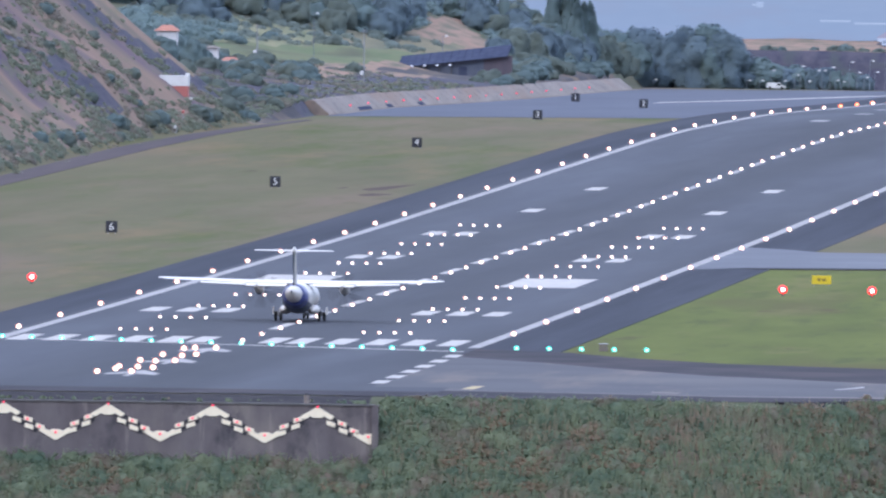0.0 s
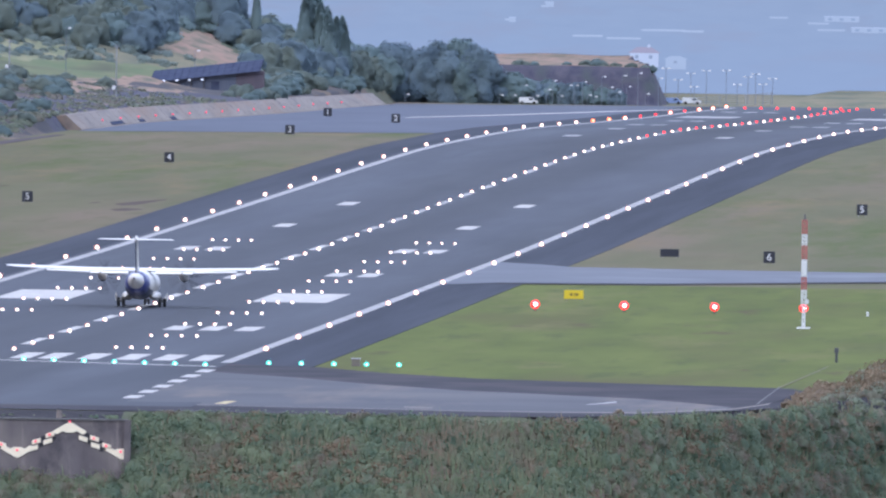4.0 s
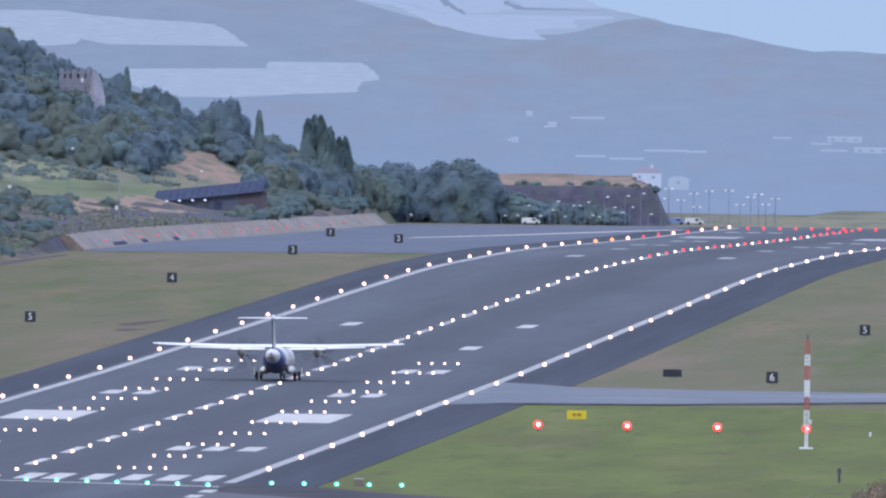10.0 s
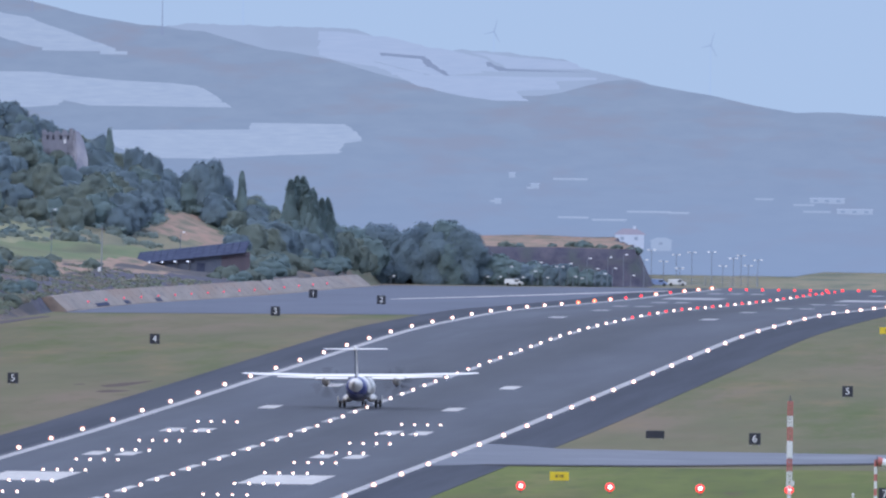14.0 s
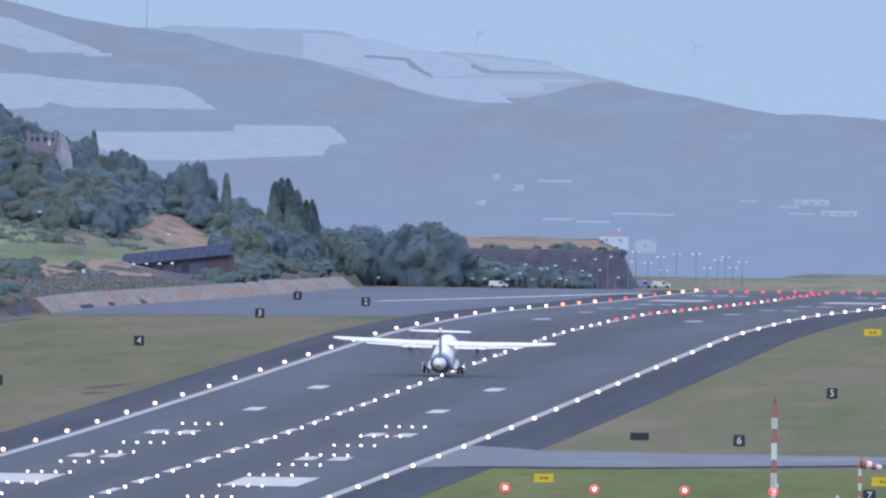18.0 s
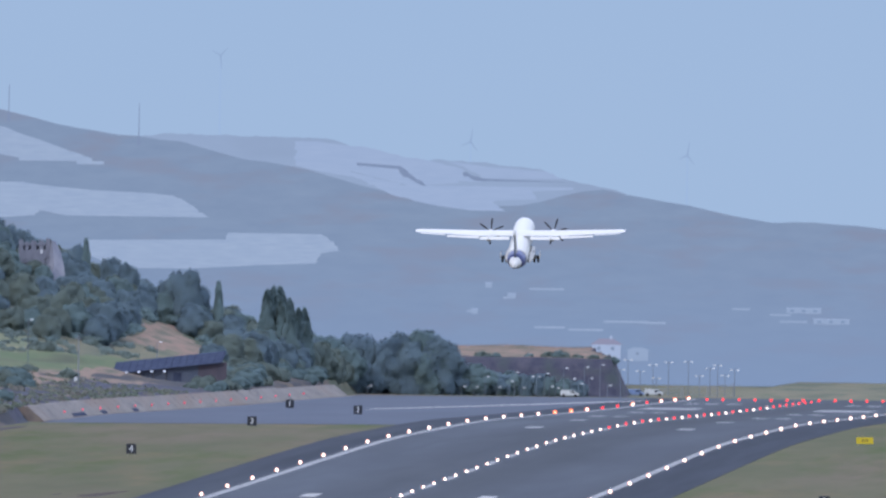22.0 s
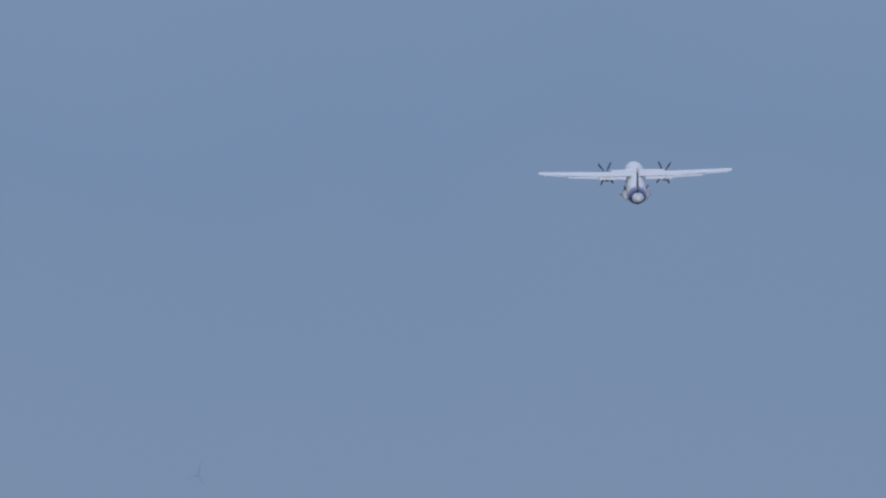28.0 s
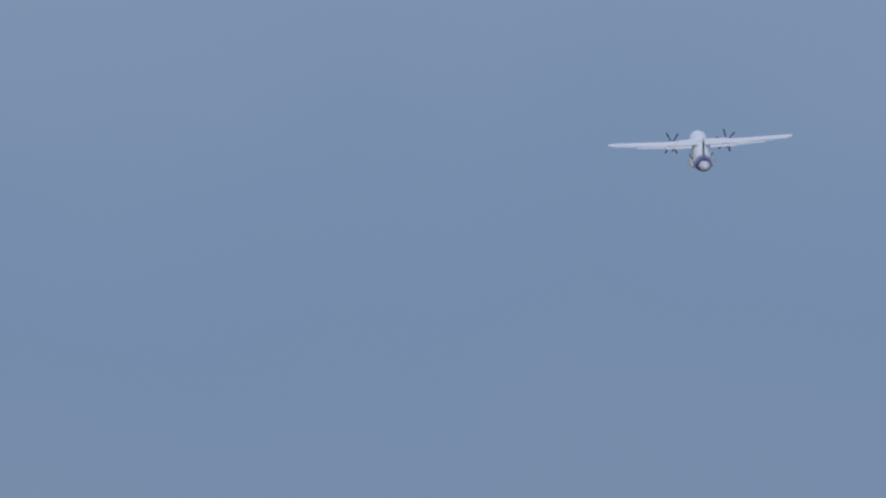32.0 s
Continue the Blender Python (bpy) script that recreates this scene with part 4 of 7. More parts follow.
def blades(name, count, mat, label, seed, tall, wide, place):
    """Upright narrow blades, each bent a little, in one mesh."""
    rg = random.Random(seed)
    pts, quads = [], []
    for _ in range(count):
        x, y, z = place(rg)
        h, w, lean, turn = rg.uniform(*tall), rg.uniform(*wide), rg.uniform(-0.3, 0.3), rg.uniform(-0.9, 0.9)
        cx, cy = math.cos(turn), math.sin(turn)
        base = len(pts)
        for u, k in ((0.0, 1.0), (0.55, 0.85), (1.0, 0.2)):
            ox = lean * h * u * u
            pts += [(x + ox - cx * w * k, y - cy * w * k, z + h * u), (x + ox + cx * w * k, y + cy * w * k, z + h * u)]
        quads += [(base, base + 1, base + 3, base + 2), (base + 2, base + 3, base + 5, base + 4)]
    me = bpy.data.meshes.new(name)
    me.from_pydata(pts, [], quads)
    me.materials.append(mat)
    me.normals_split_custom_set_from_vertices([(0.0, -0.5, 0.87)] * len(pts))
    return tagged(new(name, me), label, "weeds", kind="stuff")


def on_slope(rg):
    x = rg.uniform(22.9, 84)
    y = brink(x) - rg.uniform(1.6, 23)
    return x, y, land(x, y) + rg.uniform(-0.1, 0.25)


def below_wall(rg):
    x = rg.uniform(-16, 22.3)
    y = brink(x) - rg.uniform(7.2, 24)
    return x, y, land(x, y) + rg.uniform(-0.1, 0.3)


blades("tall_weeds", 9500, LEAF_WEED, "tall green weeds rising from the scrub", 51, (0.5, 1.25), (0.03, 0.08), on_slope)
blades("tall_weeds", 2400, LEAF_WEED, "tall green weeds at the foot of the wall", 52, (0.5, 1.05), (0.03, 0.08), below_wall)
def on_far_slope(rg):
    x = rg.uniform(44, 88)
    y = brink(x) - rg.uniform(1.2, 23)
    return x, y, land(x, y) + rg.uniform(0.05, 0.45)


blades("tall_weeds", 6500, LEAF_WEED, "pale green weeds rising from the scrub near the airfield's corner", 54, (0.5, 1.2), (0.04, 0.09), on_far_slope)
blades("dry_weeds", 1500, DRY_LEAF, "dry tan weeds in the scrub near the airfield's corner", 55, (0.5, 1.1), (0.03, 0.07), on_far_slope)
blades("dry_weeds", 1500, DRY_LEAF, "dry brown weeds scattered through the scrub", 53, (0.4, 0.9), (0.03, 0.06), on_slope)

# ---------------------------------------------------------------- trees


def full_crown(seed, high, wide, leaf, mat, cone=False):
    """A dense crown: a lumpy leafy body with an uneven outline, covered with small blades."""
    rg = np.random.default_rng(seed)
    off = Vector((seed * 3.7, seed * 1.3, 0.0))
    half = np.array([wide, wide, 0.46 * high])
    mid = np.array([0, 0, 0.5 * high])

    def swell(d):
        v = Vector(d)
        return 0.96 + 0.36 * noise.noise(v * 1.7 + off) + 0.11 * noise.noise(v * 3.9 + off) + 0.04 * noise.noise(v * 8.5 + off)
    k, tiers = 26, 17
    ball = []
    for j in range(tiers):
        el = -1.45 + 2.95 * j / (tiers - 1)
        for i in range(k):
            az = 2 * math.pi * (i + 0.5 * (j % 2)) / k
            ball.append((math.cos(el) * math.cos(az), math.cos(el) * math.sin(az), math.sin(el)))
    ball = np.array(ball)

    def skin(d, k):
        """The crown's outside in the direction d, k times as far out: an egg, or a pointed cone."""
        if not cone:
            return mid + d * half * np.array([swell(q) for q in d])[:, None] * k
        up = np.clip(0.5 + np.arcsin(np.clip(d[:, 2], -1, 1)) / math.pi, 0, 1)
        flat = d[:, :2] / np.maximum(np.linalg.norm(d[:, :2], axis=1), 1e-3)[:, None]
        girth = wide * np.minimum(1, 5 * up) * (1 - up) ** (0.7 if wide > 1 else 0.4) * np.array([swell(q) for q in np.column_stack([flat * 0.8, up * 3])])
        return np.column_stack([flat * (girth[:, None] * k + 0.06), high * (0.04 + 0.96 * up)])
    body = skin(ball, 0.97)
    cells = [(j * k + i, j * k + (i + 1) % k, (j + 1) * k + (i + 1) % k, (j + 1) * k + i) for j in range(tiers - 1) for i in range(k)]
    n = int(1400 * wide)
    d = rg.normal(size=(n, 3))
    d /= np.linalg.norm(d, axis=1)[:, None]
    p = skin(d, rg.uniform(0.965, 1.045, (n, 1)))
    out = d + rg.normal(scale=0.4, size=(n, 3)) + np.array([0, 0, 0.3])
    out /= np.linalg.norm(out, axis=1)[:, None]
    side = np.cross(out, rg.normal(size=(n, 3)))
    side /= np.linalg.norm(side, axis=1)[:, None]
    up = np.cross(out, side)
    size = 0.62 * leaf * rg.uniform(0.5, 1.4, (n, 1))
    quad = np.stack([p - side * size * 0.5, p - up * size * 0.9, p + side * size * 0.5, p + up * size * 0.9], axis=1).reshape(-1, 3)
    verts_all = np.vstack([quad, body])
    faces_all = [tuple(range(4 * q, 4 * q + 4)) for q in range(n)] + [tuple(4 * n + v for v in c) for c in cells]
    me = bpy.data.meshes.new("crown")
    me.from_pydata(verts_all.tolist(), [], faces_all)
    me.materials.append(mat)
    me.polygons.foreach_set("use_smooth", [True] * len(faces_all))
    nrm = np.vstack([np.repeat(d, 4, axis=0), ball]) / half + rg.normal(scale=0.06, size=(len(verts_all), 3)) + np.array([0, 0, (1.5 if cone else 0.9) / wide])
    nrm /= np.linalg.norm(nrm, axis=1)[:, None]
    me.normals_split_custom_set_from_vertices(nrm)           # blades take the light like the crown that they cover
    return me


def tree_meshes(seed, high, wide, lobes, leaf, mat, stem=0.35, conifer=False, full=False):
    """Trunk with limbs, and a crown of many small leaf clumps round several lobes."""
    rg = random.Random(seed)
    bm = bmesh.new()
    tube(bm, (0, 0, -1.5), (0, 0, high * stem), 0.05 * high * 0.5, 0.03 * high * 0.5, 8)
    cs, rs = [], []
    if conifer:
        tube(bm, (0, 0, high * stem), (0, 0, high * 0.9), 0.014 * high, 0.005 * high, 6)
        for j in range(lobes):
            t = (j + 0.5) / lobes
            ring = wide * (1 - t) ** 0.75
            for q in range(max(1, int(5 * (1 - t)) + 1)):
                a = rg.uniform(0, 2 * math.pi)
                cs.append((ring * 0.6 * math.cos(a), ring * 0.6 * math.sin(a), high * (0.12 + 0.84 * t)))
                rs.append(max(0.28, ring * 0.55))
    else:
        for j in range(lobes):                               # small lobes over the crown's outside, large ones within
            a, core = rg.uniform(0, 2 * math.pi), j < lobes // 6
            q = rg.uniform(0.0, 0.45) if core else rg.uniform(0.62, 1.0)
            z = high * (rg.uniform(0.35, 0.65) if core else 0.14 + 0.74 * rg.random() ** 0.8)
            spread = wide * math.sqrt(max(0.04, 1.0 - (abs(z / high - 0.45) / 0.5) ** 2))
            c = Vector((spread * q * math.cos(a), spread * q * math.sin(a), z))
            cs.append(tuple(c))
            rs.append(wide * (rg.uniform(0.4, 0.55) if core else rg.uniform(0.1, 0.25)))
            if lobes // 6 <= j < lobes // 6 + 7:
                tube(bm, (0, 0, high * stem * rg.uniform(0.6, 1.0)), c, 0.012 * high, 0.004 * high, 5)
    trunk = bpy.data.meshes.new("trunk")
    bm.to_mesh(trunk)
    bm.free()
    trunk.materials.append(BARK)
    if full:
        return trunk, full_crown(seed, high, wide, leaf, mat, conifer)
    crown = leaf_cloud("crown", cs, rs, 44, leaf * 0.8, mat, None, "", seed, squash=0.9, inner=0.7, ruffle=0.35, heart=0.8, reach=1.35, whole=(0, 0, high * 0.35))
    return trunk, crown


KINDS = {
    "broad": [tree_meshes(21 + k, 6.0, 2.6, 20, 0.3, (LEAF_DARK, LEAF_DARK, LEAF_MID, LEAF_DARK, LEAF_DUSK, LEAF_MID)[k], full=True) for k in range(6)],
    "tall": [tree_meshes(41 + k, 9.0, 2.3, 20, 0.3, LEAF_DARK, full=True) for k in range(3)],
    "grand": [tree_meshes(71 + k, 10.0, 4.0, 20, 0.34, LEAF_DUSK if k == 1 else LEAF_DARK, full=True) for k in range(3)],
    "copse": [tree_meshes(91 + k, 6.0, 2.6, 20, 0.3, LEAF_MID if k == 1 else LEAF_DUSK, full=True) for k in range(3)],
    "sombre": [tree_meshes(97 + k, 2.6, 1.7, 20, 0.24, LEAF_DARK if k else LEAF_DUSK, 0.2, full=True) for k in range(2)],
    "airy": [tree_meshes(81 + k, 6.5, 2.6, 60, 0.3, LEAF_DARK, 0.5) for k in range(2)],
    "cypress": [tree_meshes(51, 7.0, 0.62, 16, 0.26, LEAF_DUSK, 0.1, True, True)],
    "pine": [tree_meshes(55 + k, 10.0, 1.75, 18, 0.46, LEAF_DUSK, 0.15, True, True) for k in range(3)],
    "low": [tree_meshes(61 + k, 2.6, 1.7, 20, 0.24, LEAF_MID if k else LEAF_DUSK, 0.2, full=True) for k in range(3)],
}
TREE_WORDS = {"grand": "large dark green bushy tree by the far apron", "broad": "dark green broad-crowned tree on the hillside", "tall": "tall dark green tree rising over its neighbours", "cypress": "slender dark cypress tree on the ridge",
              "pine": "pointed dark conifer at the end of the ridge", "low": "low rounded olive-green shrub", "airy": "open-crowned dark tree with sky between its limbs", "copse": "dark green bushy tree beside the hillside houses", "sombre": "low dark shrub before the cutting"}


def plant(kind, x, y, scale=1.0, z=None, word="", squat=1.0):
    trunk, crown = rng.choice(KINDS[kind])
    name = "shrub" if kind in ("low", "sombre") else "tree"
    ob = thing(name, word or TREE_WORDS[kind], name, pose(x, y, land(x, y) if z is None else z, 0, 0, rng.uniform(0, 360)), "shrubs on the slopes" if name == "shrub" else "trees on the hill")
    for label, me in (("trunk", trunk), ("crown", crown)):
        p = new(label, me)
        p.parent = ob
        p.matrix_basis = Matrix.Diagonal((scale, scale, scale * squat, 1))
    return ob


taken = []
for _ in range(16000):                                       # the wood on the far hill
    if len(taken) > 330:
        break
    y = rng.uniform(1925, 2150)
    x = -70.5 - rng.uniform(0, 1) ** 0.8 * 68
    gap = 2.2 if x > -110 else 2.7
    if any((x - a) ** 2 + ((y - b) * 0.16) ** 2 < gap * gap for a, b in taken):
        continue
    if any(hill_zone(x + dx, y + dy) != 3 for dx in (-1.4, 0, 1.4) for dy in (0, 25)):
        continue
    if -115.8 < x < -107.8 and 2024 < y < 2072 or (-97 < x < -83 and y < 2066):
        continue
    taken.append((x, y))
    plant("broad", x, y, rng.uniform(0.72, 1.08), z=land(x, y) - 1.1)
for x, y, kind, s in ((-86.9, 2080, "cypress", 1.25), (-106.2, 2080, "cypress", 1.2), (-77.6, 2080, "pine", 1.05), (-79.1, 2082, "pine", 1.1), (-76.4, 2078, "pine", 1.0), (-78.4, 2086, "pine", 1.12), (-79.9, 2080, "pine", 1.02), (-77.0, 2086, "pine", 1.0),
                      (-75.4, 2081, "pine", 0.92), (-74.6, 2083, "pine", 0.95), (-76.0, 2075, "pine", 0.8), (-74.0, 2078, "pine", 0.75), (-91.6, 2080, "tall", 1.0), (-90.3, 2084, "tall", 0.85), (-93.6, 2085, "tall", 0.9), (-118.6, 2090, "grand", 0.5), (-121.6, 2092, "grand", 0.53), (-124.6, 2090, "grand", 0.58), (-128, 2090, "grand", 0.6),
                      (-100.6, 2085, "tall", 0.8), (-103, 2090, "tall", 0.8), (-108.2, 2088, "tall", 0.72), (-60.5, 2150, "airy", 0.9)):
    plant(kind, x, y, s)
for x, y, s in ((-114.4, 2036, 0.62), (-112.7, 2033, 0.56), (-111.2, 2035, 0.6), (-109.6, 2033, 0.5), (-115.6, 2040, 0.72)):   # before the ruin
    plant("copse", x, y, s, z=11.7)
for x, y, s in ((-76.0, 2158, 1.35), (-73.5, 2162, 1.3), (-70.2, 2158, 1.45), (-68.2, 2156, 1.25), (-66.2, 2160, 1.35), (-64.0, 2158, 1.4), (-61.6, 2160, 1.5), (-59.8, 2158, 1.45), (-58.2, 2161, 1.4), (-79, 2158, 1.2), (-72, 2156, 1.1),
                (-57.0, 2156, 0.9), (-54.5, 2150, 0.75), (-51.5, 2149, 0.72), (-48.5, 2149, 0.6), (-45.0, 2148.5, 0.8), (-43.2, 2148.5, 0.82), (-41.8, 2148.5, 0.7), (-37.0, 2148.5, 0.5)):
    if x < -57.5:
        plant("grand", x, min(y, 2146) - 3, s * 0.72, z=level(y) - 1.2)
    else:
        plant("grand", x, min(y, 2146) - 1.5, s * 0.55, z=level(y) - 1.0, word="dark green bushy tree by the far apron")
for _ in range(230):                                         # shrubs on the terraces behind the concrete bank
    x, y = -70.8 - rng.random() ** 1.5 * 34, rng.uniform(1330, 1900)
    if y > 1721 + max(0.0, x + 101) * 12 - 90 or hill_zone(x, y) in (6, 10) or (-91 < x < -79 and y > 1690):
        continue
    plant("low", x, y, rng.uniform(0.4, 0.95), z=land(x, y) - 0.7)
for _ in range(14):                                          # along the cutting's edge
    x = -57 + rng.random() * 25
    plant("low", x, 2154 + rng.random() * 3, rng.uniform(0.35, 0.7), z=land(x, 2156) - 0.8)
for _ in range(45):                                          # and below the wood
    x, y = -70.9 - rng.random() * 9, rng.uniform(1880, 2090)
    plant("low", x, y, rng.uniform(0.7, 1.2), z=land(x, y) - 0.7)
for _ in range(20):                                          # before the cutting
    x = -57 + rng.random() ** 1.3 * 22
    plant("sombre", x, 2145.5, rng.uniform(0.8, 1.5) * (1.35 if x < -46 else 0.8), z=level(2145) - 0.6)
for _ in range(26):                                          # behind the houses
    x, y = -92.5 - rng.random() * 14, rng.uniform(1400, 1560)
    plant("copse", x, y, rng.uniform(0.55, 0.8), z=land(x, y) - 1.0)
for _ in range(14):
    x, y = -96 - rng.random() * 30, rng.uniform(1915, 1985)
    plant("low", x, y, rng.uniform(0.5, 1.1), z=land(x, y) - 0.7)
for _ in range(24):
    x = -71.5 - rng.random() ** 1.4 * 22
    y = 1200 + rng.random() * 130 + (-71 - x) * 4
    plant("low", x, y, rng.uniform(0.4, 0.8), z=land(x, y) - 0.6)
for _ in range(20):
    x, y = -115 - rng.random() * 14, rng.uniform(1930, 1985)
    plant("broad", x, y, rng.uniform(0.5, 0.8), z=land(x, y) - 1.0)
for _ in range(20):                                          # the foot of the dry hillside
    y = rng.uniform(780, 1210)
    x = foot_x(y) - 0.6 - rng.random() * 1.8
    plant("low", x, y, rng.uniform(0.4, 0.75), z=land(x, y) - 0.5)
for _ in range(24):
    x = -74 - rng.random() * 24
    y = rng.choice((905, 1015, 1050, 1078, 1113)) + rng.gauss(0, 7) + 2.0 * (x + 80)
    plant("low", x, y, rng.uniform(0.3, 0.6), z=land(x, y) - 0.5)
spots, sizes = [], []
for _ in range(900):                                         # the thicket at the airfield's corner
    x = 70.4 + 17.2 * rng.random()
    y = rng.uniform(brink(x) - 4, 30)
    if x < 70.6 + max(0.0, -110 - y) * 0.03 - 0.006 * max(0.0, y + 60):
        continue
    z = land(x, y) - 0.1 + rng.random() * (min(x, 77) - 70.4) * 0.24
    spots.append((x, y, z))
    sizes.append(rng.uniform(0.25, min(0.85, 0.42 + 0.06 * (x - 70))))
leaf_cloud("corner_thicket", spots, sizes, 54, 0.17, LEAF_THICKET, "tangled green and brown thicket at the airfield's corner", "thicket", 16, heart=0.68)
spots = []
for _ in range(210):                                         # a golden patch at the pavement's end, and dry heads in the thicket
    x = rng.uniform(69.3, 71.2) if rng.random() < 0.35 else rng.uniform(71.3, 86)
    y = rng.uniform(-140, -55) if x < 71.2 else rng.uniform(brink(x) - 4, 25)
    spots.append((x, y, land(x, y) + 0.05 + rng.random() * max(0.0, min(x, 77) - 71) * 0.3))
leaf_cloud("corner_dry_brush", spots, [rng.uniform(0.3, 0.7) for _ in spots], 18, 0.28, DRY_LEAF, "brown dry brush in the thicket", "brush", 17, heart=0.0)
bm = bmesh.new()
for _ in range(330):                                         # dry bowed stalks over the thicket
    x = rng.uniform(71.6, 84)
    y = rng.uniform(brink(x) - 2, 10)
    tall, lean, way = rng.uniform(0.7, 1.7), rng.uniform(0.2, 0.7), rng.choice((-1, 1))
    foot = Vector((x, y, land(x, y) + rng.random() * (min(x, 77) - 70.4) * 0.22))
    bow = [foot + Vector((way * lean * s * s, rng.uniform(-0.1, 0.1), tall * (s - 0.42 * s ** 4))) for s in (0, 0.35, 0.7, 1.0, 1.2)]
    for p, q in zip(bow, bow[1:]):
        tube(bm, p, q, 0.035, 0.028, 4)
tagged(part("dry_stalks", bm, DRY_LEAF), "bowed dry brown stalks above the thicket", "stalks", kind="stuff")

# ---------------------------------------------------------------- shrub belts on the dry hillside
spots, sizes = [], []
for _ in range(2900):                                        # green strips beside the gullies, and along the foot
    if rng.random() < 0.66:
        x = -71 - rng.random() ** 1.15 * 34
        y = rng.choice((868, 905, 921, 1012, 1020, 1028, 1046, 1074, 1082, 1111, 1116, 1163)) + rng.gauss(0, 6) + 2.0 * (x + 80)
        if y < 745 or y > 1215 or x > foot_x(y) - 0.3:
            continue
    elif rng.random() < 0.8:
        y = rng.uniform(720, 1300)
        x = foot_x(min(y, 1200)) - 0.4 - abs(rng.gauss(0, 2.0))
    else:
        x, y = -72 - rng.random() * 30, rng.uniform(760, 1200)
    spots.append((x, y, land(x, y) - 0.2))
    sizes.append(rng.uniform(0.25, 0.8))
leaf_cloud("hillside_brush", spots, sizes, 26, 0.2, LEAF_BRUSH, "belts of olive brush across the dry hillside", "brush", 31, inner=0.7, reach=1.3, ruffle=0.35, heart=0.85)

# ---------------------------------------------------------------- undergrowth between the trees and on the terraces
spots, sizes = [], []
for _ in range(250):
    x, y = rng.uniform(-128, -91), rng.uniform(1912, 2000)
    if hill_zone(x, y) == 4 or (hill_zone(x, y) == 6 and rng.random() < 0.8):
        continue
    spots.append((x, y, land(x, y) - 0.1))
    sizes.append(rng.uniform(0.45, 1.3))
leaf_cloud("slope_undergrowth", spots, sizes, 40, 0.26, LEAF_MID, "olive undergrowth on the slope below the wood", "undergrowth", 41, inner=0.75, ruffle=0.3, heart=0.9)
spots, sizes = [], []
for _ in range(500):
    x, y = rng.uniform(-138, -113), rng.uniform(1560, 1910)
    spots.append((x, y, land(x, y) + rng.random() * 2.2))
    sizes.append(rng.uniform(0.6, 1.5))
for _ in range(420):
    x, y = rng.uniform(-104, -72), rng.uniform(1940, 2100)
    if hill_zone(x, y) != 3:
        continue
    spots.append((x, y, land(x, y) + rng.random() * 0.8))
    sizes.append(rng.uniform(0.5, 1.2))
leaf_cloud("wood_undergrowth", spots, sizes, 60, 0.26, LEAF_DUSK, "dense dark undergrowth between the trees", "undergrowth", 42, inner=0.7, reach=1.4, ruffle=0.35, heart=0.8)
spots, sizes = [], []
for _ in range(1500):
    x = -70.8 - rng.random() ** 1.3 * 30
    y = rng.uniform(1205, 1700)
    if y > 1640 + max(0.0, x + 101) * 12 or (hill_zone(x, y) == 10 and rng.random() < 0.3):
        continue
    spots.append((x, y, land(x, y) - 0.15))
    sizes.append(rng.uniform(0.25, 0.7))
leaf_cloud("terrace_brush", spots, sizes, 18, 0.24, LEAF_BRUSH, "low olive brush on the stony terraces", "brush", 43, heart=0.6)

# ---------------------------------------------------------------- concrete bank beside the far apron
bank = new("concrete_bank")
tagged(bank, "weathered sloping concrete bank along the apron", "embankment", kind="structure")
y = 1312.0
while y < 2072:
    y1 = min(y + 15.2, 2074)
    bm = bmesh.new()
    top = 1.75 if y < 1900 else 1.55
    z0, z1 = level(y), level(y1)
    a = [bm.verts.new(p) for p in ((-67.7, y + 0.15, z0 - 0.3), (-67.7, y1 - 0.15, z1 - 0.3), (-67.7, y1 - 0.15, z1 + 0.05), (-67.7, y + 0.15, z0 + 0.05),
                                   (-69.6, y + 0.15, z0 + top), (-69.6, y1 - 0.15, z1 + top), (-70.4, y1 - 0.15, z1 + top), (-70.4, y + 0.15, z0 + top))]
    for q in ((0, 1, 2, 3), (3, 2, 5, 4), (4, 5, 6, 7)):
        bm.faces.new([a[i] for i in q])
    bm.faces.new((a[0], a[3], a[4], a[7]))
    if y < 1313:                                             # the closed near end
        bm.faces.new([bm.verts.new(p) for p in ((-67.7, y + 0.1, z0 - 0.3), (-67.7, y + 0.1, z0 + 0.05), (-69.6, y + 0.1, z0 + top), (-72.4, y + 0.1, z0 + top - 0.3), (-72.4, y + 0.1, z0 - 0.6))])
    part("slab", bm, CONCRETE, bank)
    y = y1
for y0, y1 in ((1378, 1405), (1440, 1452), (1512, 1524)):        # drains at the bank's foot
    bm = bmesh.new()
    rings(bm, [[(-67.66, y, level(y) + 0.08), (-68.1, y, level(y) + 0.45), (-68.18, y, level(y) + 0.4), (-67.74, y, level(y) + 0.02)] for y in (y0, y1)])
    part("drain", bm, SHED_ROOF, bank, "dark drain opening")
patch("bank_gutter", ((-67.7, 1330), (-66.9, 1330), (-66.6, 2080), (-67.7, 2080)), CONCRETE, 0.0, "pale concrete gutter at the bank's foot", "gutter", cut=40)
red_spots = [1366 + 39.3 * k for k in range(16)]
model = None
for y in red_spots:
    if model is None:
        model = thing("bank_lamp", "small red lamp on the concrete bank", "lamp", pose(-68.3, y, level(y) + 0.55), "red lamps on the bank")
        part("foot", tube(bmesh.new(), (0, 0, -0.25), (0, 0, 0.1), 0.1), DARK_METAL, model)
        part("lens", dome(bmesh.new(), (0.05, -0.05, 0.18), 0.115), LAMP_DEEP_RED, model)
    else:
        copy_thing(model, pose(-68.3, y, level(y) + 0.55))
